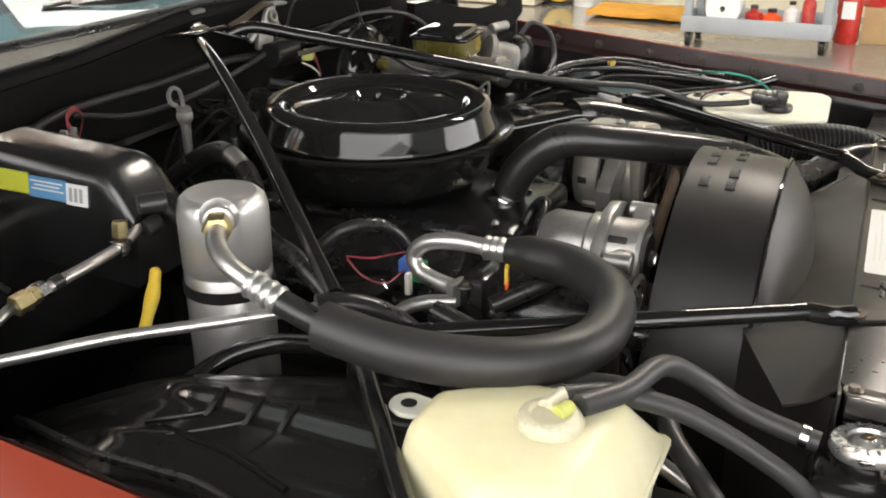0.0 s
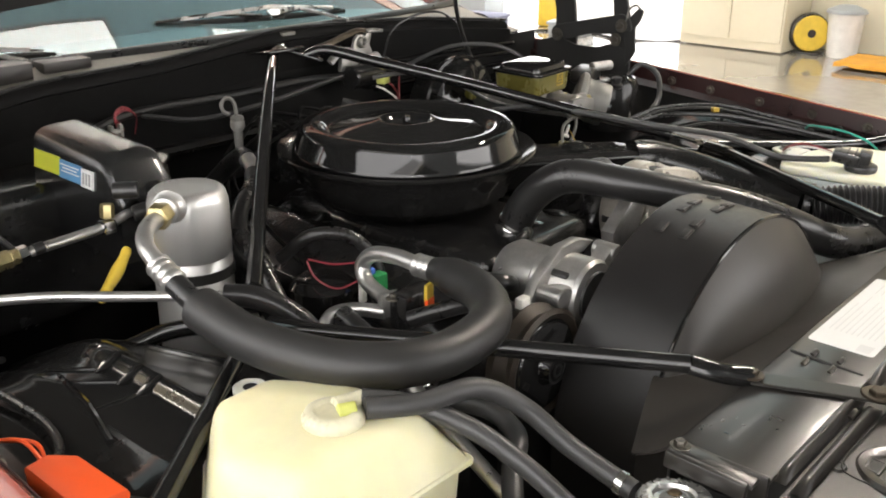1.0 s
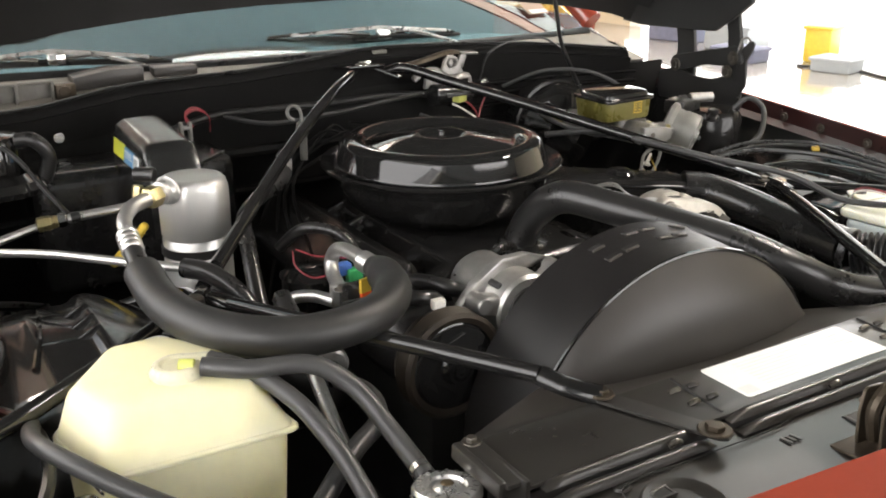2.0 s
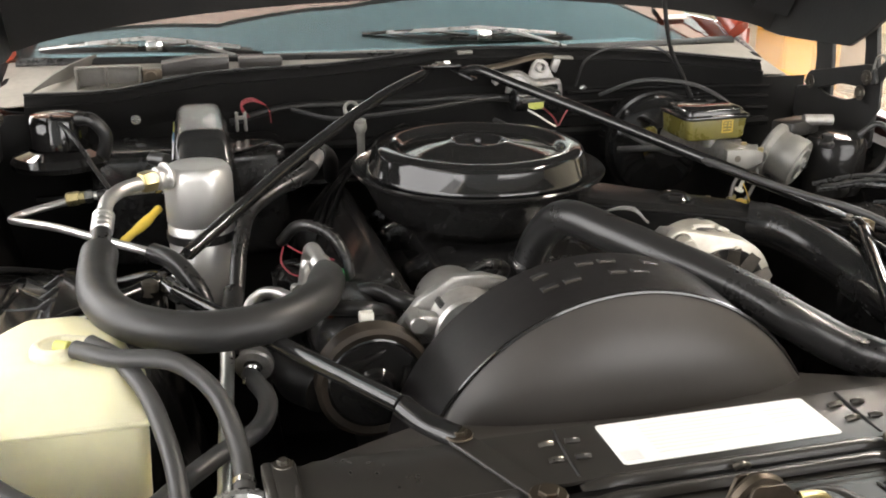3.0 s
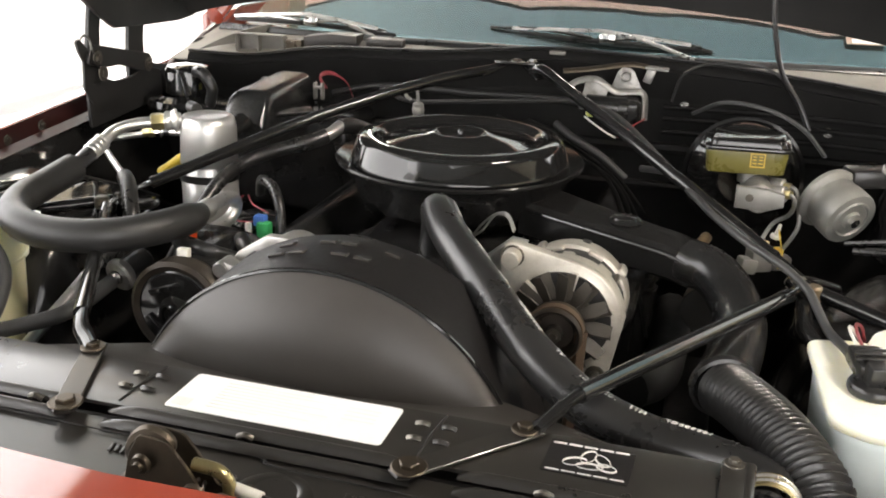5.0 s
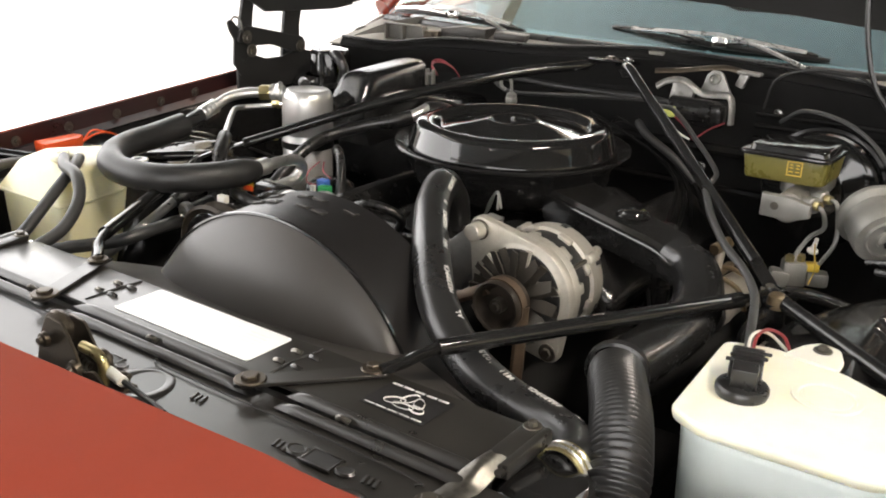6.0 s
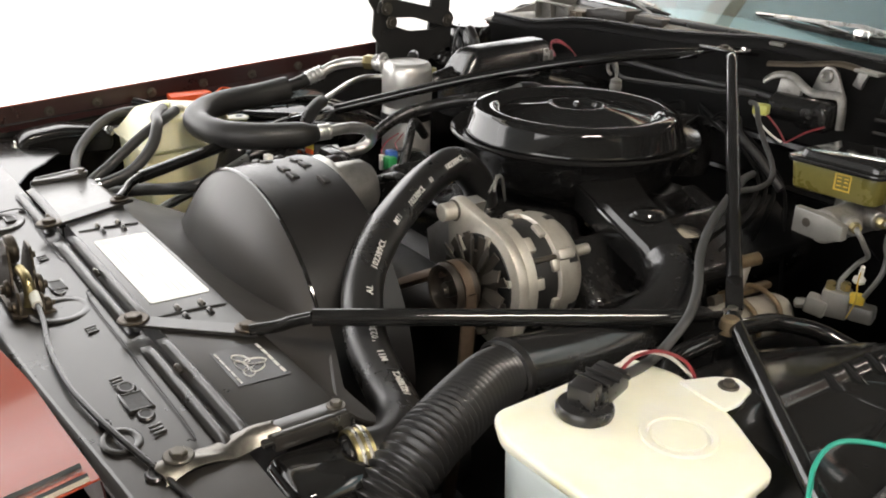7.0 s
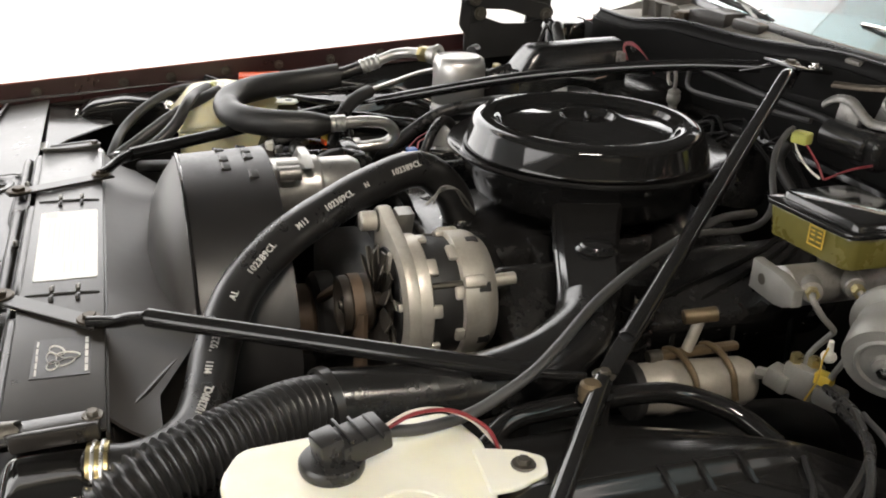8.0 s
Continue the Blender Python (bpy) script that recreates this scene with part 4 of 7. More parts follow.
# lower front plate, out to both fenders
bm = bmesh.new()
add_grid(bm, lambda u, v: Vector((-0.87 + 1.74 * u, -0.095 - (0.155 - 0.062 * abs(2 * u - 1)) * v, PZ - 0.012 - 0.012 * v - 0.015 * max(0, abs(2 * u - 1) - 0.55))), 40, 6, 0.003)
part("front_plate", bm, SATIN, sup)
bm = bmesh.new()
add_tube(bm, [(-0.86, -0.179, 0.832), (-0.5, -0.209, 0.838), (0.0, -0.243, 0.842), (0.5, -0.209, 0.838), (0.86, -0.179, 0.832)], 0.007, 8, 8, None, 0.6)
part("edge_bead", bm, SATIN, sup)
for s in (-1, 1):
    # wing plates towards the fenders
    bm = bmesh.new()
    add_prism(bm, [(s * 0.52, -0.13), (s * 0.87, -0.15), (s * 0.87, 0.02), (s * 0.70, 0.03), (s * 0.60, -0.05), (s * 0.52, -0.09)], 0.822, 0.827, None, 0.002, 1)
    part("wing_plate", bm, BODYBLACK, sup)
# square openings, oval holes and stamped marks
for hx, hy, w, d in ((0.318, -0.152, 0.036, 0.024), (-0.020, -0.146, 0.028, 0.018), (-0.309, -0.142, 0.022, 0.014)):
    zz = PZ - 0.0105 - 0.012 * (abs(hy) - 0.095) / 0.142
    bm = bmesh.new()
    for sx, sy, px, py in ((w + 0.006, 0.003, 0, d / 2), (w + 0.006, 0.003, 0, -d / 2), (0.003, d, w / 2, 0), (0.003, d, -w / 2, 0)):
        add_box(bm, (sx, sy, 0.003), pose(hx + px, hy + py, zz), 0.001)
    part("opening_rim", bm, SATIN, sup)
    boxpart("opening", (w, d, 0.002), pose(hx, hy, zz - 0.0004), DARK, sup, 0, "dark square opening")
for hx, hy, r in ((0.285, -0.152, 0.008), (0.348, -0.152, 0.007), (0.003, -0.148, 0.006), (-0.335, -0.117, 0.006), (0.449, -0.178, 0.007), (0.338, -0.190, 0.005)):
    zz = PZ - 0.0115 - 0.012 * (abs(hy) - 0.095) / 0.142
    revpart("hole_rim", [(r * 0.75, 0.0), (r * 0.85, 0.0022), (r * 1.05, 0.0024), (r * 1.3, 0.0)], pose(hx, hy, zz) @ Matrix.Diagonal((1.35, 1, 1, 1)), SATIN, sup, n=18)
    revpart("hole", [(0, 0.0016), (r * 0.8, 0.0016)], pose(hx, hy, zz) @ Matrix.Diagonal((1.35, 1, 1, 1)), DARK, sup, n=18)
for hx, hy in ((0.380, -0.151), (0.131, -0.144), (-0.123, -0.139), (0.267, -0.156)):
    zz = PZ - 0.0105 - 0.012 * (abs(hy) - 0.095) / 0.142
    bm = bmesh.new()
    for k in range(3):
        add_box(bm, (0.004, 0.014 - 0.002 * (k % 2), 0.002), pose(hx - 0.007 + 0.007 * k, hy, zz, 0, 0, 12), 0.0008)
    part("stamped_mark", bm, SATIN, sup)
revpart("round_emboss", [(0.024, 0.0), (0.028, 0.002), (0.036, 0.002), (0.040, 0.0)], pose(0.055, -0.160, PZ - 0.0165), SATIN, sup)
revpart("round_emboss", [(0.012, 0.0), (0.014, 0.0015), (0.018, 0.0015), (0.020, 0.0)], pose(0.378, -0.186, PZ - 0.0185) @ Matrix.Diagonal((1.3, 1, 1, 1)), SATIN, sup)
revpart("round_emboss", [(0.026, 0.0), (0.030, 0.003), (0.040, 0.004), (0.044, 0.0)], pose(-0.30, -0.165, PZ - 0.0165), SATIN, sup)
tubepart("panel_seam", [(-0.345, -0.150, PZ - 0.0135), (-0.334, -0.119, PZ - 0.0105), (-0.247, -0.118, PZ - 0.0105), (-0.124, -0.119, PZ - 0.0105), (-0.078, -0.111, PZ - 0.010), (0.02, -0.114, PZ - 0.010), (0.062, -0.124, PZ - 0.011), (0.392, -0.126, PZ - 0.011), (0.42, -0.135, PZ - 0.012)], 0.0009, DARK, sup, n=6)
# slotted stamps on both sides of the label
for cx in (-0.160, 0.172):
    tubepart("slot_channel", [(cx + 0.004, 0.006, PZ + 0.0005), (cx, -0.03, PZ + 0.001), (cx - 0.002, -0.078, PZ)], 0.0017, DARK, sup, n=8)
    for dy in (-0.018, -0.048):
        for dx in (-0.014, 0.014):
            bm = bmesh.new()
            add_tube(bm, [(cx + dx * 0.45, dy, PZ + 0.0015), (cx + dx, dy - 0.001, PZ + 0.003), (cx + dx * 1.55, dy, PZ + 0.0005)], 0.0032, 8, 4, None, 0.7)
            part("tab", bm, WORN if dx < 0 else SATIN, sup)
for tx, ty in ((-0.003, -0.098), (-0.25, -0.098), (0.30, -0.099)):
    tubepart("tab", [(tx - 0.008, ty, PZ - 0.002), (tx, ty - 0.002, PZ + 0.002), (tx + 0.008, ty, PZ - 0.002)], 0.0035, WORN, sup, n=8, sub=4)
# end brackets: folded rails, the driver's one worn to bare metal at its front foot
for s, xx in ((1, 0.466), (-1, -0.432)):
    bm = bmesh.new()
    add_box(bm, (0.026, 0.085, 0.007), pose(xx, -0.035, PZ + 0.002, 4, 0, -3 * s), 0.003)
    add_box(bm, (0.010, 0.080, 0.018), pose(xx + 0.014 * s, -0.034, PZ - 0.002, 4, 0, -3 * s), 0.003)
    br = part("end_bracket", bm, SATIN, sup)
    boltpart((xx, 0.0, PZ + 0.006), BOLT, br, 0.006)
    if s > 0:
        FT = [(xx - 0.002, -0.066, PZ + 0.006), (xx - 0.004, -0.090, PZ + 0.004), (xx - 0.008, -0.112, PZ - 0.004), (xx - 0.014, -0.135, PZ - 0.006), (xx - 0.016, -0.155, PZ - 0.009), (xx - 0.012, -0.176, PZ - 0.011)]

        def ribbon(u, v, FT=FT):
            k = u * (len(FT) - 1)
            i_ = min(int(k), len(FT) - 2)
            p_ = Vector(FT[i_]).lerp(Vector(FT[i_ + 1]), k - i_)
            w_ = 0.026 + 0.012 * u - 0.02 * max(0, u - 0.85)
            edge = abs(2 * v - 1)
            return p_ + Vector(((v - 0.5) * w_, 0.003 * math.sin(9 * v), 0.003 * math.sin(7 * u + 3 * v) - 0.006 * edge ** 3))

        bm = bmesh.new()
        add_grid(bm, ribbon, 20, 8, 0.0025)
        ft = part("bracket_foot", bm, WORN, sup, "worn bare-metal bracket foot")
        boltpart((xx - 0.016, -0.155, PZ - 0.006), BOLT, ft, 0.0085)

lab = thing("service_label", "white printed paper label on the radiator support", "label", (0, -0.035, PZ))
bm = bmesh.new()
add_prism(bm, [(-0.113, -0.072), (0.130, -0.072), (0.130, 0.004), (-0.113, 0.004)], PZ + 0.0003, PZ + 0.0012, None, 0, 1, 1.0, 0.005)
part("paper", bm, PAPER, lab)
for i in range(9):
    w = (0.10, 0.13, 0.08, 0.12, 0.105, 0.13, 0.09, 0.115, 0.06)[i]
    boxpart("print_line", (w, 0.0016, 0.0003), pose(-0.01 + w / 2 - 0.06, -0.006 - i * 0.0066, PZ + 0.0014), PALEINK, lab)
for i in range(10):
    boxpart("barcode_bar", (0.002, 0.016, 0.0003), pose(-0.108 + 0.0034 * i * 0.6, -0.058, PZ + 0.0014), PALEINK, lab)
for i in range(4):
    boxpart("print_line", (0.036, 0.0016, 0.0003), pose(0.092, -0.012 - 0.008 * i, PZ + 0.0014), PALEINK, lab)

stk = thing("warning_sticker", "black sticker with white emblem and print bars", "sticker", (0.33, -0.033, PZ))
bm = bmesh.new()
add_prism(bm, [(0.288, -0.060), (0.372, -0.062), (0.374, -0.004), (0.290, -0.002)], PZ + 0.0003, PZ + 0.001, None, 0)
part("film", bm, FILM, stk)
for i in range(5):
    boxpart("print_bar", (0.013, 0.0035, 0.0003), pose(0.299 + 0.0155 * i, -0.0072, PZ + 0.0013), WHITEINK, stk)
    boxpart("print_bar", (0.013, 0.0022, 0.0003), pose(0.299 + 0.0155 * i, -0.0565, PZ + 0.0013), WHITEINK, stk)
bm = bmesh.new()
for ex, ey, ea, rx_, ry_ in ((0.318, -0.037, 25, 0.012, 0.0065), (0.330, -0.025, 70, 0.012, 0.0065), (0.344, -0.028, 125, 0.011, 0.006), (0.349, -0.040, 165, 0.010, 0.006), (0.333, -0.042, 5, 0.013, 0.005)):
    ca, sa = math.cos(radians(ea)), math.sin(radians(ea))
    ring_ = [(rx_ * math.cos(2 * math.pi * k / 14), ry_ * math.sin(2 * math.pi * k / 14)) for k in range(15)]
    add_tube(bm, [(ex + ca * a_ - sa * b_, ey + sa * a_ + ca * b_, PZ + 0.0015) for a_, b_ in ring_], 0.0011, 6, 1, None, 0.35)
part("emblem", bm, WHITEINK, stk, "white abstract emblem")
lab2 = thing("small_label", "small white label on the support's end", "label", (-0.52, -0.10, 0.83))
boxpart("paper", (0.05, 0.035, 0.001), pose(-0.555, -0.105, 0.8285), PAPER, lab2)

# radiator: core, two end tanks, filler cap
rad = thing("radiator", "black radiator with plastic end tanks", "radiator", (0, 0.03, 0.4))
boxpart("core", (0.86, 0.05, 0.46), pose(0.02, -0.02, 0.585), DARK, rad, 0.004)
bm = bmesh.new()
add_box(bm, (0.088, 0.088, 0.52), pose(0.510, -0.040, 0.580), 0.020, 4)
tank_d = part("end_tank", bm, GLOSS, rad, "glossy black end tank")
cylpart("outlet", (0.500, -0.01, 0.823), (0.506, 0.026, 0.826), 0.024, RUBBER, tank_d)
bm = bmesh.new()
add_box(bm, (0.085, 0.085, 0.46), pose(-0.478, -0.01, 0.575), 0.02, 4)
tank_p = part("end_tank", bm, BODYBLACK, rad, "black end tank with filler neck")
mc = pose(-0.474, -0.022, 0.813, -6, 4, 0)
revpart("filler_neck", [(0.020, -0.02), (0.024, 0.0), (0.031, 0.010), (0.032, 0.014), (0.024, 0.018)], mc, CHROME, tank_p)
capm = mc @ Matrix.Translation((0, 0, 0.016)) @ Matrix.Diagonal((0.88, 0.88, 1, 1))
cap = revpart("radiator_cap", [(0.037, -0.004), (0.040, 0.0), (0.040, 0.006), (0.037, 0.010), (0.027, 0.012), (0.023, 0.011), (0.021, 0.0075), (0.016, 0.007), (0.013, 0.010), (0.009, 0.012), (0, 0.0125)], capm, CAPSTEEL, rad, "bright steel radiator cap")
revpart("cap_rivet", [(0, 0.0142), (0.006, 0.0138), (0.008, 0.0122)], capm, TANNUT, cap, "tan plated rivet", n=16)
for i in range(18):
    a = 2 * math.pi * i / 18
    if i % 9 == 4:
        continue
    boxpart("print_mark", (0.0035, 0.0065, 0.0006), capm @ pose(0.032 * math.cos(a), 0.032 * math.sin(a), 0.0118, 0, 12, math.degrees(a) + 90), ZINC, cap)
for s in (-1, 1):
    boxpart("cap_ear", (0.014, 0.018, 0.004), capm @ pose(0.036 * s, 0, 0.004), CHROME, cap, 0.0015)

# fan shroud
SC, SR = (-0.020, 0.688), 0.263
shr = thing("fan_shroud", "black plastic fan shroud with a domed front", "fan shroud", (0, 0.15, 0.69))
A0, A1 = radians(28), radians(152)


def arc(f, y, r=SR):
    a = A1 + (A0 - A1) * f
    return Vector((SC[0] + r * math.cos(a), y, SC[1] + r * math.sin(a)))


def dish(u, v):
    top = arc(u, 0.118)
    bx = SC[0] + 0.243 * (2 * u - 1)
    bow = 1 - (2 * u - 1) ** 2
    low = Vector((bx, 0.104 - 0.036 * bow, 0.813 + 0.006 * bow))
    p = top.lerp(low, v)
    return p + Vector((0, -0.011, 0.006)) * math.sin(math.pi * v) * bow


bm = bmesh.new()
add_grid(bm, dish, 40, 14, 0.003)
part("dome", bm, SHROUD, shr, "domed satin shroud face", sharp=60)
bm = bmesh.new()
add_tube(bm, [arc(i / 24, 0.118, SR + 0.001) for i in range(25)], 0.0028, 6, 2)
part("rim_edge", bm, GLOSS, shr)
bm = bmesh.new()


def ring(u, v):
    a = radians(205) - radians(230) * u
    k = SR + 0.006 * v
    return Vector((SC[0] + k * math.cos(a), 0.118 + 0.122 * v, SC[1] + k * math.sin(a)))


add_grid(bm, ring, 56, 5, 0.003)
part("ring", bm, FILM, shr)
for k, f in enumerate((0.36, 0.41, 0.46, 0.51, 0.56, 0.61)):
    for j, yy in enumerate((0.180, 0.214)):
        a = A1 + (A0 - A1) * f
        rr = SR + 0.006 * (yy - 0.118) / 0.122 + 0.0005
        ms_ = Matrix.Translation((SC[0] + rr * math.cos(a), yy, SC[1] + rr * math.sin(a))) @ pose(0, 0, 0, 0, 90 - math.degrees(a), 0)
        if (k + j) % 3 == 2:
            continue
        boxpart("vent_slot", (0.020, 0.010, 0.003), ms_, DARK, shr, 0.001)
        tubepart("slot_lip", [ms_ @ Vector((-0.010, -0.006, 0.001)), ms_ @ Vector((0.010, -0.006, 0.001))], 0.0022, SHROUD, shr, n=6, sub=1)
# flat faces from the radiator's edge back to the ring
for s in (-1, 1):
    def flat(u, v, s=s):
        a = radians(90 - s * (62 + 55 * v))
        inner = Vector((SC[0] + SR * math.cos(a), 0.125, SC[1] + SR * math.sin(a)))
        outer = Vector((0.02 + s * 0.425, 0.016, 0.835 - 0.40 * v))
        return outer.lerp(inner, u)
    bm = bmesh.new()
    add_grid(bm, flat, 8, 8, 0.003)
    part("side_face", bm, SHROUD, shr)
bm = bmesh.new()


def flange(u, v):
    x = -0.408 + 0.862 * u
    back = float(np.interp(abs(x - SC[0]), [0.0, 0.16, 0.22, 0.30, 0.39], [0.082, 0.100, 0.132, 0.100, 0.062]))
    return Vector((x, 0.0145 + (back - 0.0145) * v, 0.852 - 0.034 * v ** 0.9 - 0.008 * math.sin(math.pi * v) * 0.5))


add_grid(bm, flange, 40, 8, 0.003)
part("top_flange", bm, SHROUD, shr)
# fan inside the ring
fan = thing("engine_fan", "dark engine cooling fan behind the shroud", "fan", (SC[0], 0.2, SC[1]))
cylpart("hub", (SC[0], 0.16, SC[1]), (SC[0], 0.30, SC[1]), 0.055, RUST, fan)
for i in range(5):
    a = 2 * math.pi * i / 5 + 0.3
    bm = bmesh.new()
    add_box(bm, (0.19, 0.004, 0.075), Matrix.Translation((SC[0], 0.20, SC[1])) @ pose(0, 0, 0, 0, -math.degrees(a), 0) @ pose(0.145, 0, 0, 28, 0, 0), 0.001)
    part("blade", bm, DARK, fan)

# hood latch and its release cable
lat = thing("hood_latch", "worn plated hood latch with return springs", "latch", (-0.03, -0.19, 0.84))
for dy, h in ((-0.205, 0.0), (-0.178, -0.006)):
    bm = bmesh.new()
    add_prism(bm, [(-0.062, -0.04), (0.058, -0.04), (0.062, 0.004), (0.040, 0.018), (0.020, 0.010), (0.006, 0.030), (-0.018, 0.056), (-0.048, 0.058), (-0.058, 0.036), (-0.062, 0.010)], -0.002, 0.002, Matrix.Translation((-0.008, dy, 0.848 + h)) @ pose(0, 0, 0, 82, 0, 0), 0.0008, 1, 1.0, 0.005)
    part("side_plate", bm, PLATED, lat, "dark plated side plate")
for dx, dz, r in ((-0.040, 0.030, 0.012), (0.012, 0.008, 0.015), (0.046, -0.004, 0.009)):
    revpart("pivot", [(0, 0.012), (r * 0.35, 0.012), (r * 0.42, 0.008), (r * 0.8, 0.007), (r, 0.004), (r, 0.0)], Matrix.Translation((-0.008 + dx, -0.174, 0.850 + dz)) @ pose(0, 0, 0, -90, 0, 0), PLATED, lat, n=22)
    revpart("pivot", [(0, 0.010), (r * 0.35, 0.010), (r * 0.42, 0.006), (r * 0.7, 0.005), (r * 0.8, 0.0)], Matrix.Translation((-0.008 + dx, -0.207, 0.852 + dz)) @ pose(0, 0, 0, 90, 0, 0), PLATED, lat, n=22)
tubepart("lever", [(-0.006, -0.190, 0.880), (0.018, -0.188, 0.876), (0.028, -0.188, 0.864), (0.028, -0.190, 0.845), (0.030, -0.194, 0.828)], 0.0065, BRASS, lat, "yellow-plated release lever", n=10)
tubepart("hook", [(-0.060, -0.190, 0.850), (-0.068, -0.190, 0.885), (-0.050, -0.190, 0.905), (-0.030, -0.190, 0.898), (-0.034, -0.190, 0.882)], 0.007, PLATED, lat, n=8)
bm = bmesh.new()
add_tube(bm, [Vector((-0.052 + 0.058 * i / 60, -0.190 + 0.0055 * math.cos(i * 0.9), 0.868 - 0.012 * i / 60 + 0.0055 * math.sin(i * 0.9))) for i in range(61)], 0.0014, 6, 1)
part("return_spring", bm, BOLT, lat, "coiled return spring")
boxpart("base_flange", (0.150, 0.05, 0.004), pose(-0.02, -0.190, 0.8405, -4, 0, 0), PLATED, lat, 0.0015)
cab_ = thing("release_cable", "black hood release cable with white end ferrule", "cable", (0.25, -0.2, 0.85))
tubepart("sheath", [(0.055, -0.186, 0.856), (0.099, -0.190, 0.851), (0.17, -0.200, 0.8475), (0.25, -0.203, 0.845), (0.31, -0.198, 0.8445), (0.373, -0.189, 0.844), (0.463, -0.171, 0.841), (0.58, -0.15, 0.838), (0.72, -0.12, 0.838), (0.86, -0.10, 0.845)], 0.0034, RUBBER, cab_, n=8)
cylpart("ferrule", (0.030, -0.184, 0.858), (0.060, -0.187, 0.855), 0.0065, WHITEW, cab_, n=12)

# ---- bracing rods ----
for s in (-1, 1):
    nm = "cross-brace rod"
    a, b = Vector((s * 0.020, 1.085, 1.056)), Vector((s * 0.545, 0.497, 0.886))
    d = (b - a).normalized()
    rod = thing("brace_rod", "glossy black brace rod from firewall centre to inner fender", "brace", tuple(b), "brace rods")
    bm = bmesh.new()
    bow = Vector((0, 0, 0.022 if s < 0 else 0.004))
    p0, p1 = a + d * 0.03, b - d * 0.05
    rise = (0.7, 1.0, 0.85) if s < 0 else (4.2, 3.4, 2.0)
    add_tube(bm, [p0] + ([p0.lerp(p1, 0.06) + bow * 4.6] if s > 0 else []) + [p0.lerp(p1, 0.18) + bow * rise[0], p0.lerp(p1, 0.4) + bow * rise[1], p0.lerp(p1, 0.65) + bow * rise[2], p1], 0.0105, 14, 6)
    part("rod", bm, GLOSS, rod)
    for e, k in ((a, 1), (b, -1)):
        bm = bmesh.new()
        add_box(bm, (0.022, 0.070, 0.005), Matrix.Translation(e + d * k * 0.030) @ Matrix(((d.y, d.x, 0, 0), (-d.x, d.y, 0, 0), (0, 0, 1, 0), (0, 0, 0, 1))) @ pose(0, 0, 0, -16, 0, 0), 0.002)
        part("flat_end", bm, GLOSS, rod)
    revpart("nut", [(0, 0.010), (0.008, 0.010), (0.0115, 0.007), (0.0125, 0.0), (0.0125, -0.010)], pose(b.x + s * 0.020, b.y - 0.030, b.z - 0.010), TANNUT if s > 0 else BOLT, rod, "tan plated end nut" if s > 0 else "dark end nut", n=18)
    rod = thing("brace_rod", "glossy black brace rod bolted to the radiator support", "brace", (s * 0.272, 0, 0.868), "brace rods")
    bm = bmesh.new()
    add_tube(bm, [(s * 0.530, 0.430, 0.880), (s * 0.305, 0.058, 0.880)], 0.0105, 14, 1)
    part("rod", bm, GLOSS, rod)
    bm = bmesh.new()
    add_tube(bm, [(s * 0.545, 0.470, 0.879), (s * 0.530, 0.430, 0.880), (s * 0.52, 0.41, 0.880)], 0.0125, 10, 4, None, 0.45)
    part("flat_end", bm, GLOSS, rod)
    bm = bmesh.new()
    add_tube(bm, [(s * 0.305, 0.058, 0.880), (s * 0.292, 0.038, 0.874), (s * (0.283 if s > 0 else 0.276), 0.024, 0.868), (s * (0.270 if s > 0 else 0.258), -0.004 if s > 0 else 0.008, 0.864)], 0.012, 12, 6, None, 0.6)
    part("flat_end", bm, GLOSS, rod)
    bm = bmesh.new()
    bx, fx_, fy_ = (0.262, 0.172, -0.106) if s > 0 else (0.256, 0.205, -0.108)
    by = -0.004 if s > 0 else 0.010
    dx, dy = s * (fx_ - bx), fy_ - by
    L = math.hypot(dx, dy)
    add_prism(bm, [(-0.013, -0.016), (0.013, -0.016), (0.013, L + 0.010), (0.008, L + 0.018), (-0.008, L + 0.018), (-0.013, L + 0.010)], 0.0, 0.004, Matrix.Translation((s * bx, by, 0.8585)) @ pose(0, 0, 0, 0, 0, math.degrees(math.atan2(-dx, dy))), 0.001, 1)
    part("tongue", bm, SATIN, rod)
    boltpart((s * bx, by, 0.8640), PLATED, rod, 0.0085)
    boltpart((s * fx_, fy_, 0.8625), PLATED, rod, 0.0105)
    rod = thing("brace_rod", "black brace rod out to the fender", "brace", (s * 0.56, 0.48, 0.875), "brace rods")
    bm = bmesh.new()
    add_tube(bm, [(s * 0.556, 0.484, 0.878), (s * 0.575, 0.468, 0.874), (s * 0.80, 0.295, 0.862), (s * 0.878, 0.235, 0.870)], 0.0105, 12, 3)
    part("rod", bm, GLOSS, rod)
ctr = thing("brace_bracket", "black centre bracket bolted to the firewall top", "bracket", (0, 1.1, 1.05))
boxpart("plate", (0.085, 0.075, 0.006), pose(0, 1.105, 1.058, -8, 0, 0), GLOSS, ctr, 0.002)
boltpart((0.0, 1.09, 1.062), BOLT, ctr, 0.009)
boltpart((0.026, 1.12, 1.060), CHROME, ctr, 0.007)
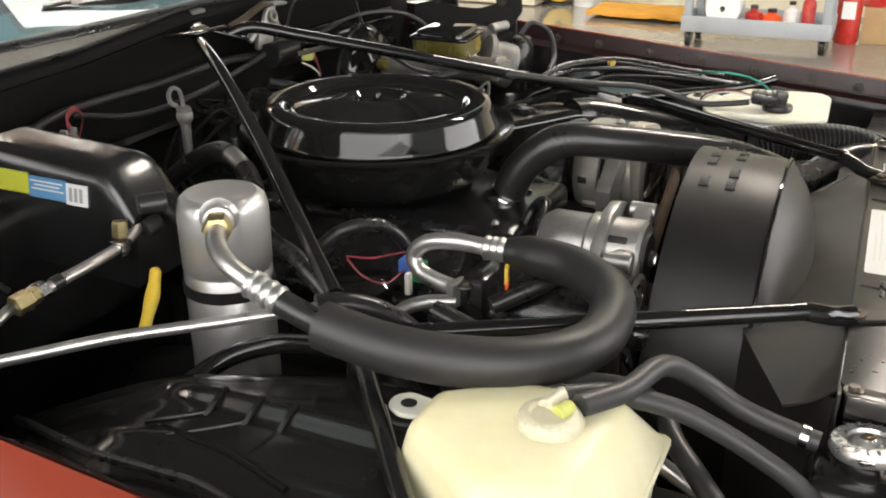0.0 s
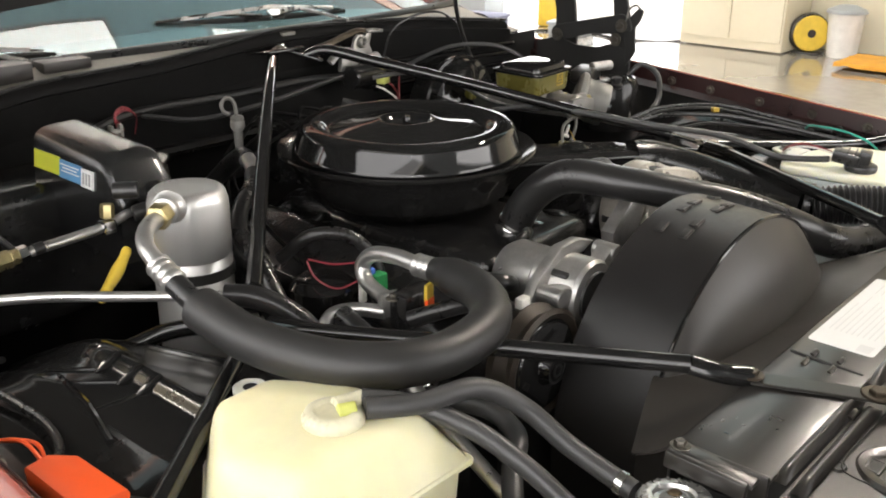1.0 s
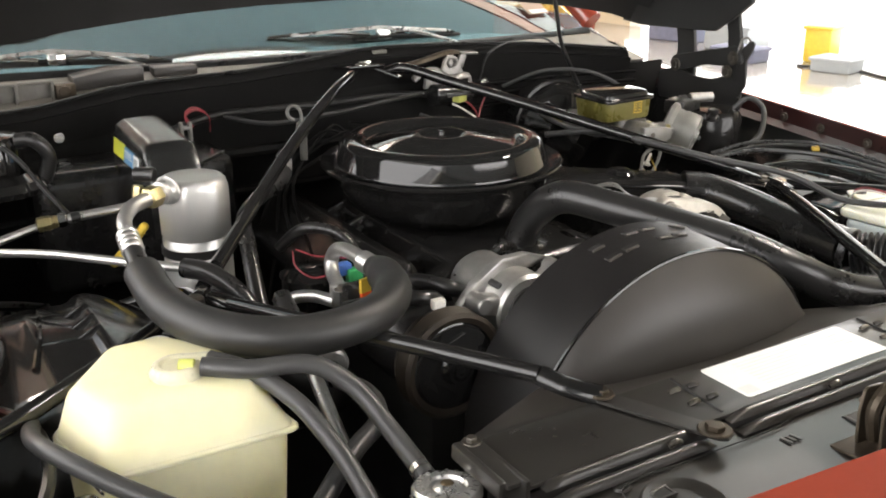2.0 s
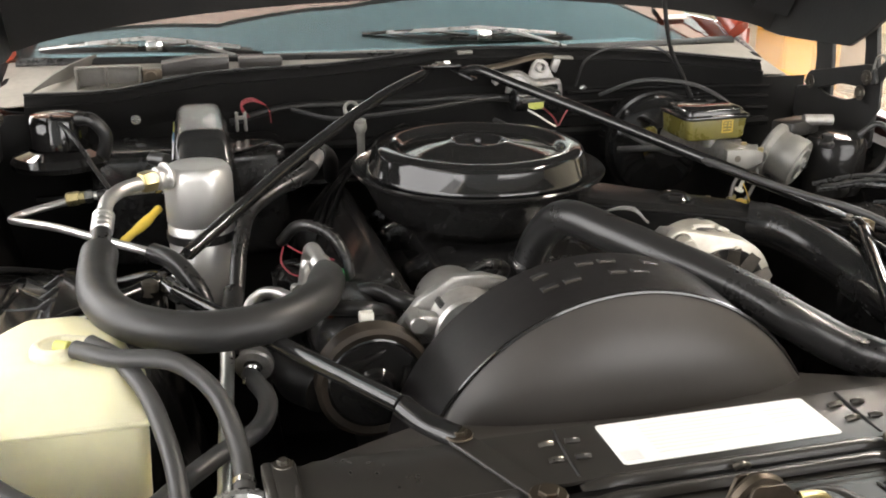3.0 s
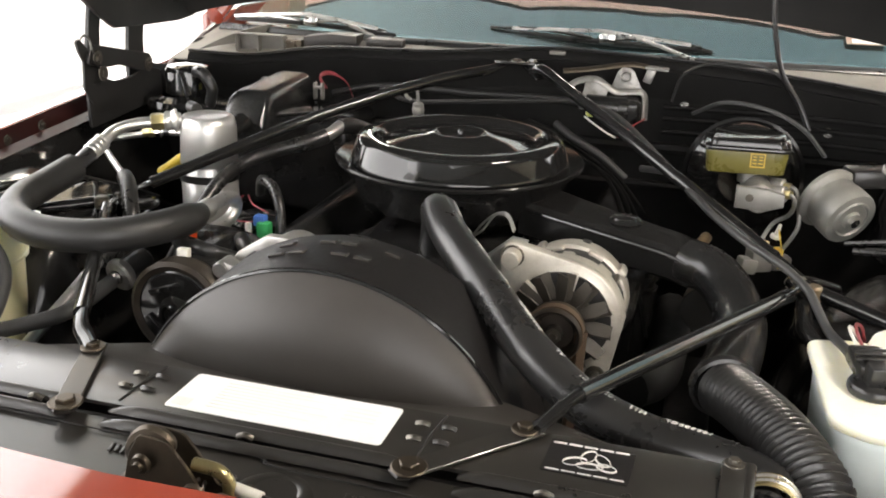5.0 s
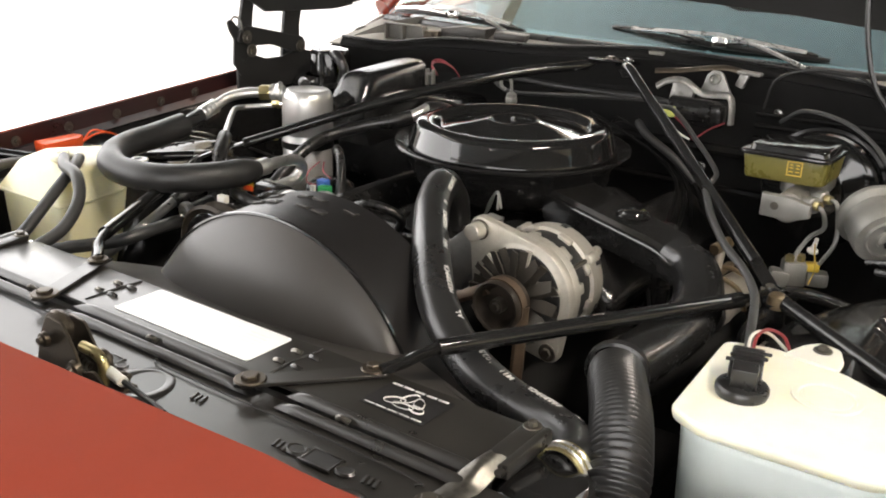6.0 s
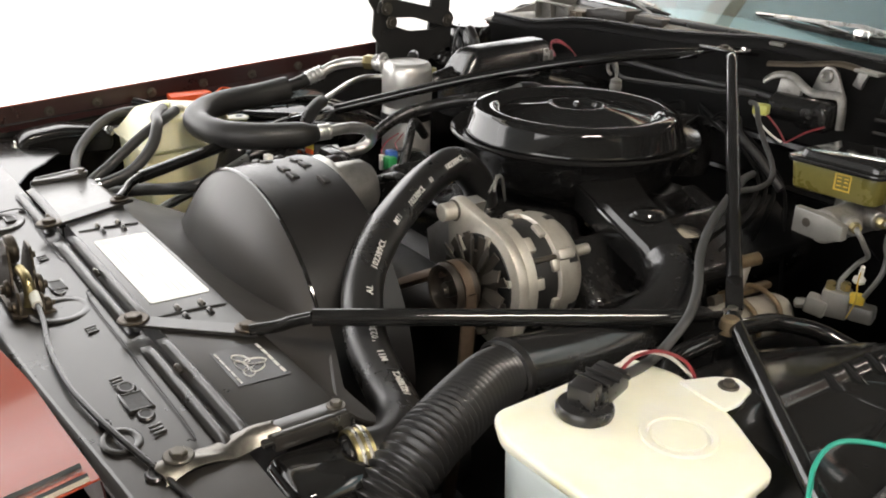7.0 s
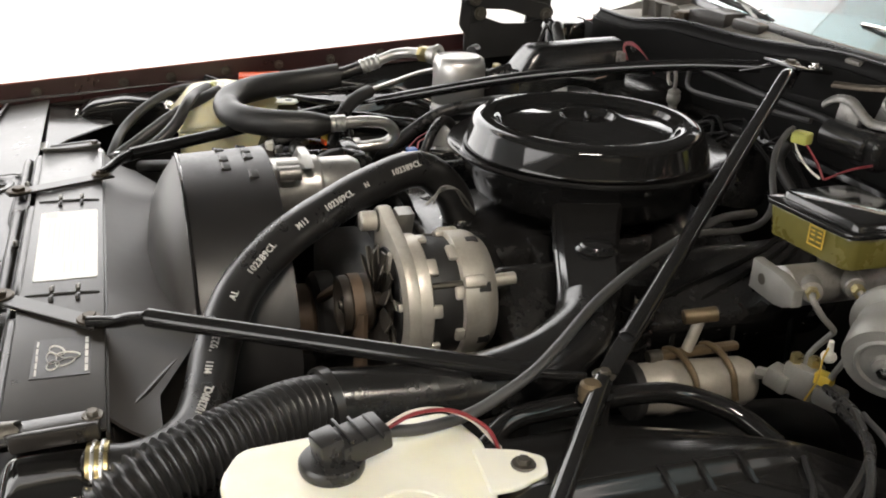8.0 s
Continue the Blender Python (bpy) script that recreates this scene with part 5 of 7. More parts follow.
for s in (-1, 1):
    tw = thing("brace_mount", "black tubular brace mount on the inner fender", "bracket", (s * 0.555, 0.5, 0.8))
    bm = bmesh.new()
    add_rev(bm, [(0, 0), (0.020, 0), (0.021, 0.008), (0.017, 0.016), (0.016, 0.05), (0.020, 0.066), (0, 0.068)], pose(s * 0.562, 0.474, 0.806), 20)
    part("post", bm, GLOSS, tw)
    for pts in ([(0.553, 0.49, 0.856), (0.548, 0.53, 0.852), (0.546, 0.584, 0.842), (0.575, 0.635, 0.828), (0.62, 0.66, 0.812)], [(0.555, 0.475, 0.856), (0.553, 0.43, 0.853), (0.556, 0.385, 0.848), (0.585, 0.345, 0.832), (0.62, 0.33, 0.806)], [(0.556, 0.484, 0.822), (0.58, 0.49, 0.81), (0.61, 0.49, 0.803)]):
        tubepart("arm", [(s * x, y, z) for x, y, z in pts], 0.0115, GLOSS, tw, n=12)
    boltpart((s * 0.548, 0.490, 0.880), BOLT, tw, 0.007)
# ---- engine ----
eng = thing("engine", "black enamelled V8 engine with valve covers", "engine", (0, 0.7, 0.4))
boxpart("block", (0.46, 0.62, 0.40), pose(-0.01, 0.72, 0.58), DARK, eng, 0.03)
for s in (-1, 1):
    bm = bmesh.new()
    add_box(bm, (0.13, 0.50, 0.085), Matrix.Translation((s * 0.255, 0.74, 0.795)) @ pose(0, 0, 0, 0, s * 32, 0), 0.018, 3)
    vc = part("valve_cover", bm, ENGINE, eng, "black valve cover")
    for y in (0.54, 0.74, 0.94):
        boltpart(None, BOLT, vc, 0.006, Matrix.Translation((s * 0.205, y, 0.815)) @ pose(0, 0, 0, 0, s * 32, 0))
bm = bmesh.new()
add_box(bm, (0.27, 0.48, 0.10), pose(-0.01, 0.70, 0.79), 0.02, 3)
man = part("intake_manifold", bm, ENGINE, eng, "black intake manifold")
for y in (0.52, 0.62, 0.82, 0.92):
    for s in (-1, 1):
        boxpart("runner", (0.10, 0.055, 0.06), Matrix.Translation((s * 0.13, y, 0.805)) @ pose(0, 0, 0, 0, s * 22, 0), ENGINE, man, 0.018)
bm = bmesh.new()
add_cyl(bm, (-0.015, 0.742, 0.82), (-0.015, 0.742, 0.91), 0.075)
add_box(bm, (0.14, 0.16, 0.05), pose(-0.015, 0.742, 0.85), 0.01)
part("carburettor", bm, DARK, eng)
bm = bmesh.new()
add_rev(bm, [(0, 0), (0.040, 0), (0.042, 0.02), (0.030, 0.045), (0.027, 0.075), (0, 0.08)], pose(0.0, 0.53, 0.775, -8, 0, 0), 20)
part("thermostat_housing", bm, ENGINE, eng)
bm = bmesh.new()
add_box(bm, (0.34, 0.10, 0.36), pose(-0.01, 0.38, 0.60), 0.03, 3)
add_cyl(bm, (-0.02, 0.30, 0.69), (-0.02, 0.36, 0.69), 0.07)
part("front_cover", bm, DARK, eng)
bm = bmesh.new()
add_rev(bm, [(0, 0), (0.055, 0), (0.058, 0.04), (0.05, 0.06), (0.05, 0.09), (0.02, 0.11), (0, 0.11)], pose(-0.02, 1.03, 0.83), 24)
part("distributor", bm, BOXPL, eng, "black distributor cap")
for i in range(8):
    a = 2 * math.pi * i / 8
    s = 1 if math.cos(a) > 0 else -1
    k = i % 4
    tubepart("spark_lead", [(-0.02 + 0.045 * math.cos(a), 1.03 + 0.045 * math.sin(a), 0.93), (-0.02 + 0.10 * math.cos(a), 1.04 + 0.04 * math.sin(a), 0.945), (s * 0.22, 1.02 - 0.02 * k, 0.87), (s * 0.31, 0.92 - 0.09 * k, 0.80), (s * 0.34, 0.90 - 0.09 * k, 0.70)], 0.0034, INSUL, eng, n=6, sub=5)
for s in (-1, 1):
    tubepart("exhaust_manifold", [(s * 0.33, 0.52, 0.66), (s * 0.37, 0.60, 0.66), (s * 0.37, 0.90, 0.64), (s * 0.34, 1.0, 0.55)], 0.035, DARK, eng, n=12)
filler = thing("oil_filler", "black oil filler tube with ribbed cap", "oil filler", (0.335, 0.575, 0.86))
bm = bmesh.new()
add_rev(bm, [(0.026, -0.16), (0.027, 0.0), (0.034, 0.008), (0.036, 0.02), (0.036, 0.045), (0.030, 0.05), (0, 0.05)], pose(0.318, 0.655, 0.828), 22)
part("neck", bm, GLOSS, filler)
for k in range(4):
    revpart("rib", [(0.0275, 0), (0.031, 0.002), (0.031, 0.006), (0.0275, 0.008)], pose(0.318, 0.655, 0.775 + 0.018 * k), GLOSS, filler, n=20)

# air cleaner
AC = pose(-0.020, 0.742, 0.0)
ac = thing("air_cleaner", "glossy black round air cleaner with raised lid", "air cleaner", (-0.016, 0.742, 0.86))
revpart("base", [(0.10, 0.850), (0.150, 0.856), (0.176, 0.876), (0.196, 0.916), (0.204, 0.930), (0.214, 0.936), (0.2180, 0.940), (0.2185, 0.9435), (0.2165, 0.946), (0.2130, 0.9445), (0.196, 0.939), (0.10, 0.937)], AC, BODYBLACK, ac, n=96)
revpart("lid", [(0.190, 0.939), (0.1925, 0.941), (0.1925, 0.944), (0.1905, 0.947), (0.1820, 0.974), (0.1800, 0.979), (0.1765, 0.9825), (0.171, 0.9845), (0.158, 0.9855), (0.148, 0.9845), (0.142, 0.981), (0.137, 0.975), (0.134, 0.9735), (0.130, 0.9735), (0.060, 0.9855), (0.050, 0.9885), (0.046, 0.9890), (0.042, 0.9875), (0.038, 0.982), (0.034, 0.979), (0.015, 0.977), (0, 0.977)], AC, GLOSS, ac, n=128)
revpart("wing_stud", [(0.006, 0.978), (0.006, 0.990), (0.004, 0.993), (0, 0.993)], AC, GLOSS, ac, n=12)
bm = bmesh.new()
SNK = [(Vector((0.115, 0.630, 0.908)), 0.10, 0.060), (Vector((0.20, 0.5955, 0.903)), 0.085, 0.058), (Vector((0.30, 0.555, 0.897)), 0.074, 0.054), (Vector((0.362, 0.530, 0.893)), 0.070, 0.052), (Vector((0.398, 0.512, 0.886)), 0.062, 0.048)]
dirn = Vector((0.376, 0.926, 0.06))
loops = []
for e, w, h in SNK:
    q = e + dirn * w
    c = 0.006
    dn = Vector((0, 0, -1))
    loops.append([bm.verts.new(p_) for p_ in (e + dirn * c, q - dirn * c, q + dn * c, q + dn * (h - c), q - dirn * c + dn * h, e + dirn * c + dn * h, e + dn * (h - c), e + dn * c)])
for a, b in zip(loops, loops[1:]):
    for i in range(8):
        bm.faces.new((a[i], a[(i + 1) % 8], b[(i + 1) % 8], b[i]))
bm.faces.new(loops[0])
bm.faces.new(loops[-1])
sn = part("snorkel", bm, BODYBLACK, ac, "gloss black flat snorkel", sharp=25)
tubepart("seam_flange", [e + Vector((-0.002, -0.002, -0.010)) for e, w, h in SNK], 0.0035, GLOSS, sn, n=8, sub=3)
revpart("vacuum_motor", [(0, 0), (0.026, 0), (0.028, 0.004), (0.024, 0.008), (0.022, 0.008), (0.020, 0.011), (0.008, 0.012), (0, 0.013)], pose(0.29, 0.610, 0.898), GLOSS, ac)

# intake duct and corrugated fresh-air hose
duct = thing("intake_duct", "black intake duct from snorkel to corrugated hose", "duct", (0.45, 0.4, 0.8))
tubepart("elbow", [(0.392, 0.548, 0.870), (0.432, 0.520, 0.865), (0.462, 0.460, 0.851), (0.472, 0.390, 0.840), (0.466, 0.310, 0.835), (0.455, 0.226, 0.835)], 0.0355, BOXPL, duct, n=24)
CORR = [(0.457, 0.218, 0.832), (0.473, 0.184, 0.839), (0.494, 0.146, 0.842), (0.516, 0.104, 0.842), (0.534, 0.066, 0.838), (0.550, 0.030, 0.828), (0.560, 0.000, 0.806), (0.566, -0.022, 0.770), (0.568, -0.030, 0.72)]
tubepart("corrugated_hose", even_line(CORR, 40 * 8), 0.0320, CORRUB, duct, "ribbed black flexible hose", n=24, sub=1, rfun=lambda u: 1.0 + 0.085 * math.sin(u * 2 * math.pi * 40))
revpart("cuff", [(0.036, 0), (0.040, 0.002), (0.040, 0.012), (0.036, 0.014)], axis((0.453, 0.232, 0.833), (0.457, 0.216, 0.832))[0], RUBBER, duct)

# upper radiator hose with its moulded numbers
UH = [(0.002, 0.531, 0.835), (0.014, 0.505, 0.893), (0.030, 0.450, 0.935), (0.068, 0.373, 0.931), (0.116, 0.301, 0.918), (0.172, 0.228, 0.900), (0.229, 0.169, 0.870), (0.299, 0.131, 0.834), (0.368, 0.112, 0.815), (0.435, 0.093, 0.812), (0.484, 0.062, 0.818), (0.506, 0.030, 0.824), (0.503, 0.004, 0.825)]
uh = thing("radiator_hose", "thick black rubber upper radiator hose", "hose", (0.2, 0.25, 0.86))
tubepart("hose", UH, 0.0265, RUBBER, uh, n=20, sub=8)
for p, q in (((0.002, 0.529, 0.838), (0.0035, 0.524, 0.850)),):
    revpart("hose_clamp", [(0.0268, 0), (0.0290, 0), (0.0290, 0.003), (0.0280, 0.005), (0.0290, 0.008), (0.0290, 0.012), (0.0268, 0.012)], axis(p, q)[0], CHROME, uh, "bright wire hose clamp")
CLM = axis((0.5048, 0.014, 0.8255), (0.5020, -0.012, 0.8245))[0]
wide = revpart("hose_clamp", [(0.0268, 0), (0.0290, 0.0005), (0.0290, 0.020), (0.0268, 0.0205)], CLM, BRASS, uh, "broad zinc-plated hose clamp", n=36)
for k in (0.006, 0.014):
    revpart("clamp_wire", [(0.0286, k - 0.002), (0.0305, k - 0.0016), (0.0312, k), (0.0305, k + 0.0016), (0.0286, k + 0.002)], CLM, CAPSTEEL, wide, "bright clamp wire", n=36)
boxpart("clamp_lug", (0.012, 0.022, 0.014), pose(0.533, 0.003, 0.822, 0, 20, 0), CAPSTEEL, wide, 0.003)
bm = bmesh.new()
add_box(bm, (0.018, 0.012, 0.012), pose(0.030, 0.520, 0.846, 0, 0, 0), 0.003)
add_tube(bm, [(0.030, 0.510, 0.846), (0.040, 0.50, 0.842)], 0.003, 8, 1)
part("clamp_screw", bm, CHROME, uh)


def hose_print(body, u, size):
    line = smooth_line(UH, 8)
    i = int(u * (len(line) - 2))
    p, t = line[i], (line[max(0, i - 2)] - line[min(i + 2, len(line) - 1)]).normalized()
    toward = Vector((0.88, -0.16, 0.42))
    n2 = (toward - t * toward.dot(t)).normalized()
    s2 = n2.cross(t)
    m = Matrix(((t.x, s2.x, n2.x, 0), (t.y, s2.y, n2.y, 0), (t.z, s2.z, n2.z, 0), (0, 0, 0, 1)))
    textmesh(body, size, Matrix.Translation(p + n2 * 0.0265) @ m, WHITEINK, uh, "moulded_print", 0.0006)


for body, u, size in (("102389CL", 0.22, 0.0118), ("N", 0.285, 0.011), ("102389CL", 0.345, 0.0118), ("M11", 0.41, 0.0112), ("102389CL", 0.475, 0.0118), ("AL", 0.54, 0.0112), ("102389CL", 0.60, 0.0118), ("M11", 0.67, 0.0112), ("102389CL", 0.74, 0.0118), ("AL", 0.80, 0.0112)):
    hose_print(body, u, size)

# alternator
def hull(pts):
    """The convex outline round a set of points."""
    pts = sorted(set(pts))
    out = []
    for seq in (pts, pts[::-1]):
        side = []
        for q in seq:
            while len(side) > 1 and (side[-1][0] - side[-2][0]) * (q[1] - side[-2][1]) - (side[-1][1] - side[-2][1]) * (q[0] - side[-2][0]) <= 1e-9:
                side.pop()
            side.append(q)
        out += side[:-1]
    return out


def disc(x, z, r, n=40):
    return [(x + r * math.cos(2 * math.pi * i / n), z + r * math.sin(2 * math.pi * i / n)) for i in range(n)]


ALONG_Y = Matrix(((1, 0, 0, 0), (0, 0, 1, 0), (0, 1, 0, 0), (0, 0, 0, 1)))
alt = thing("alternator", "pale cast aluminium alternator with finned fan and pulley", "alternator", (0.238, 0.38, 0.76))
AX = Matrix.Translation((0.238, 0.0, 0.835)) @ pose(0, 0, 0, -90, 0, 0)  # local z runs to the rear
cx, cz = 0.238, 0.835
bm = bmesh.new()
add_prism(bm, hull(disc(cx, cz, 0.082) + disc(0.166, 0.916, 0.019, 16) + disc(0.290, 0.757, 0.017, 16)), 0.353, 0.372, ALONG_Y, 0.004, 2)
fc = part("front_case", bm, ALTCAST, alt)
revpart("face_rim", [(0.040, 0.351), (0.046, 0.348), (0.066, 0.349), (0.070, 0.352), (0.078, 0.3535)], AX, ALTCAST, fc, n=48)
revpart("front_skirt", [(0.081, 0.368), (0.0825, 0.372), (0.0825, 0.384), (0.080, 0.386), (0.070, 0.386)], AX, ALTCAST, fc, n=48)
revpart("stator", [(0.074, 0.380), (0.0765, 0.384), (0.0765, 0.424), (0.074, 0.428)], AX, DARK, alt, "black laminated stator", n=48)
rc = revpart("rear_case", [(0.04, 0.424), (0.077, 0.424), (0.0815, 0.427), (0.0815, 0.452), (0.079, 0.460), (0.070, 0.472), (0.050, 0.478), (0.02, 0.482), (0, 0.482)], AX, ALTCAST, alt, n=48)
for i in range(9):
    a = 2 * math.pi * i / 9 + 0.2
    for y, l in ((0.390, 0.014), (0.420, 0.012)):
        boxpart("case_lug", (0.008, l, 0.017 + 0.006 * (i % 2)), Matrix.Translation((cx + 0.0785 * math.cos(a + 0.25 * (y > 0.4)), y, cz + 0.0785 * math.sin(a + 0.25 * (y > 0.4)))) @ pose(0, 0, 0, 0, -math.degrees(a + 0.25 * (y > 0.4)), 0), ALTCAST, alt, 0.003)
for a in (0.6, 2.2, 3.8, 5.4):
    cylpart("through_bolt", (cx + 0.0775 * math.cos(a), 0.365, cz + 0.0775 * math.sin(a)), (cx + 0.0775 * math.cos(a), 0.448, cz + 0.0775 * math.sin(a)), 0.004, BOLT, alt, n=8)
    boxpart("bolt_boss", (0.016, 0.030, 0.016), Matrix.Translation((cx + 0.080 * math.cos(a), 0.440, cz + 0.080 * math.sin(a))) @ pose(0, 0, 0, 0, -math.degrees(a), 0), ALTCAST, rc, 0.005)
for i in range(7):
    a = 2 * math.pi * i / 7 + 0.5
    boxpart("vent", (0.004, 0.016, 0.012), Matrix.Translation((cx + 0.0795 * math.cos(a), 0.452, cz + 0.0795 * math.sin(a))) @ pose(0, 0, 0, 0, -math.degrees(a), 0), DARK, rc, 0.001)
revpart("vent_ring", [(0.030, 0.3475), (0.046, 0.3470), (0.067, 0.3480), (0.068, 0.350)], AX, DARK, alt, "dark opening behind the fan", n=48)
for i in range(6):
    a = 2 * math.pi * i / 6 + 0.3
    boxpart("face_rib", (0.044, 0.006, 0.010), Matrix.Translation((cx, 0.3465, cz)) @ pose(0, 0, 0, 0, -math.degrees(a), 0) @ pose(0.050, 0, 0), ALTCAST, fc, 0.002)
revpart("fan_disc", [(0.016, 0.338), (0.046, 0.340), (0.048, 0.342), (0.046, 0.344), (0.016, 0.344)], AX, FANMETAL, alt)
for i in range(12):
    a = 2 * math.pi * i / 12
    mb_ = Matrix.Translation((cx, 0.332, cz)) @ pose(0, 0, 0, 0, -math.degrees(a), 0)
    bm = bmesh.new()
    add_prism(bm, [(0.030, -0.006), (0.052, -0.010), (0.070, -0.010), (0.072, 0.006), (0.052, 0.009), (0.030, 0.006)], -0.0012, 0.0012, mb_ @ pose(0, 0, 0, 62, 0, 0), 0.0004, 1)
    add_prism(bm, [(0.034, -0.008), (0.070, -0.013), (0.070, 0.0), (0.034, 0.0)], -0.0011, 0.0011, mb_ @ pose(0, 0.007, -0.005, 98, 0, 0), 0.0004, 1)
    part("fan_fin", bm, FANMETAL, alt)
revpart("pulley", [(0.010, 0.304), (0.024, 0.305), (0.029, 0.299), (0.0325, 0.288), (0.0355, 0.286), (0.0375, 0.290), (0.0375, 0.296), (0.030, 0.305), (0.0375, 0.315), (0.0375, 0.321), (0.034, 0.325), (0.012, 0.330), (0.012, 0.340)], AX, BELT, alt, n=40)
revpart("pulley_nut", [(0, 0.286), (0.005, 0.286), (0.006, 0.290), (0.0105, 0.290), (0.011, 0.293), (0.011, 0.306)], AX, BOLT, alt, n=12)
boltpart(None, BOLT, alt, 0.009, Matrix.Translation((0.166, 0.353, 0.916)) @ pose(0, 0, 0, 90, 0, 0))
boltpart(None, BOLT, alt, 0.008, Matrix.Translation((0.290, 0.353, 0.757)) @ pose(0, 0, 0, 90, 0, 0))
cylpart("ear_spacer", (0.166, 0.330, 0.916), (0.166, 0.353, 0.916), 0.013, ALTCAST, fc)
cylpart("rear_stud", (0.282, 0.472, 0.868), (0.284, 0.502, 0.870), 0.008, ALTCAST, alt)
for k in range(2):
    tubepart("lead", [(0.150, 0.425 + 0.01 * k, 0.925), (0.135, 0.450, 0.938 + 0.004 * k), (0.110, 0.480, 0.930), (0.085, 0.505, 0.905 - 0.01 * k), (0.06, 0.53, 0.87)], 0.0018, ZINC, alt, "pale grey lead wire", n=6)
abr = thing("alternator_bracket", "cast alternator mounting bracket", "bracket", (0.15, 0.42, 0.85))
bm = bmesh.new()
add_prism(bm, [(0.07, 0.80), (0.12, 0.80), (0.17, 0.90), (0.178, 0.925), (0.155, 0.928), (0.10, 0.88), (0.06, 0.85)], -0.012, 0.012, Matrix(((1, 0, 0, 0), (0, 0, 1, 0.390), (0, 1, 0, 0), (0, 0, 0, 1))), 0.003)
part("arm", bm, CAST, abr)
belt = thing("drive_belt", "worn brown-black drive belt round the pulleys", "belt", (0.1, 0.31, 0.6))
bm = bmesh.new()
add_rev(bm, [(0.0345, 0.2985), (0.0385, 0.298), (0.0385, 0.312), (0.0345, 0.3115)], AX, 40)
add_tube(bm, [(0.272, 0.306, 0.84), (0.268, 0.306, 0.74), (0.255, 0.306, 0.60), (0.235, 0.306, 0.45)], 0.010, 8, 4, None, 0.7)
add_tube(bm, [(0.215, 0.306, 0.852), (0.12, 0.306, 0.80), (0.03, 0.306, 0.745)], 0.010, 8, 4, None, 0.7)
part("belt", bm, RUST, belt)

# pump with slotted housing beside the shroud
pmp = thing("air_pump", "grey cast aluminium pump with slotted housing", "pump", (-0.17, 0.36, 0.80))
PX = Matrix.Translation((-0.166, 0.0, 0.850)) @ pose(0, 0, 0, -90, 0, 0)
revpart("housing", [(0.030, 0.266), (0.046, 0.268), (0.050, 0.273), (0.050, 0.325), (0.052, 0.330), (0.052, 0.340), (0.048, 0.344), (0.048, 0.395), (0.040, 0.408), (0, 0.410)], PX, CAST, pmp, n=36)
revpart("hub", [(0, 0.256), (0.010, 0.256), (0.012, 0.262), (0.034, 0.263), (0.036, 0.268)], PX, DARK, pmp)
boxpart("shaft_end", (0.016, 0.008, 0.016), pose(-0.166, 0.254, 0.850, 0, 30, 0), CHROME, pmp, 0.003, "bright shaft end")
for a in (38, 165, 280):
    bm = bmesh.new()
    m = Matrix.Translation((-0.166, 0.285, 0.850)) @ pose(0, 0, 0, 0, -a, 0)
    add_box(bm, (0.035, 0.026, 0.028), m @ pose(0.056, 0, 0), 0.006)
    add_cyl(bm, m @ Vector((0.072, -0.016, 0)), m @ Vector((0.072, 0.02, 0)), 0.012, 12)
    part("mount_ear", bm, CAST, pmp)
boxpart("slot", (0.006, 0.030, 0.010), Matrix.Translation((-0.2015, 0.300, 0.885)) @ pose(0, 0, 0, 0, 45, 0), DARK, pmp, 0.003)
bm = bmesh.new()
add_prism(bm, [(-0.255, 0.822), (-0.235, 0.812), (-0.214, 0.848), (-0.176, 0.893), (-0.130, 0.892), (-0.105, 0.902), (-0.140, 0.914), (-0.182, 0.914), (-0.228, 0.884), (-0.262, 0.842)], -0.008, 0.008, Matrix(((1, 0, 0, 0), (0, 0, 1, 0.318), (0, 1, 0, 0), (0, 0, 0, 1))), 0.003)
part("bracket", bm, CAST, pmp, "cast aluminium bracket")

# air-conditioning compressor
cmp = thing("ac_compressor", "black air-conditioning compressor with rusty clutch rim", "compressor", (-0.296, 0.35, 0.72))
CX = Matrix.Translation((-0.296, 0.0, 0.806)) @ pose(0, 0, 0, -90, 0, 0)
revpart("clutch_plate", [(0, 0.236), (0.005, 0.235), (0.006, 0.231), (0.009, 0.231), (0.010, 0.236), (0.013, 0.237), (0.0145, 0.232), (0.018, 0.232), (0.020, 0.241), (0.024, 0.245), (0.040, 0.246), (0.056, 0.247), (0.0575, 0.250), (0.062, 0.252)], CX, GLOSS, cmp, n=40)
revpart("pulley_rim", [(0.060, 0.250), (0.068, 0.246), (0.074, 0.250), (0.066, 0.262), (0.074, 0.276), (0.068, 0.290), (0.05, 0.292)], CX, BELT, cmp, "rusty pulley rim", n=40)
revpart("body", [(0.05, 0.290), (0.060, 0.294), (0.062, 0.33), (0.064, 0.34), (0.064, 0.43), (0.058, 0.45), (0, 0.452)], CX, ENGINE, cmp, n=36)
for a in (20, 140, 260):
    boxpart("clutch_spring", (0.055, 0.002, 0.010), Matrix.Translation((-0.296, 0.243, 0.806)) @ pose(0, 0, 0, 0, -a, 0) @ pose(0.0, 0, 0.036), GLOSS, cmp, 0.0008)
boxpart("connector", (0.018, 0.012, 0.014), pose(-0.300, 0.285, 0.882), WHITEW, cmp, 0.002, "white electrical connector")
boxpart("port_clamp", (0.030, 0.014, 0.034), pose(-0.362, 0.452, 0.850, 0, 0, -20), CAST, cmp, 0.004)
boltpart((-0.366, 0.440, 0.862), BOLT, cmp, 0.006)
boxpart("rear_head", (0.080, 0.035, 0.060), pose(-0.330, 0.432, 0.842), ENGINE, cmp, 0.012)
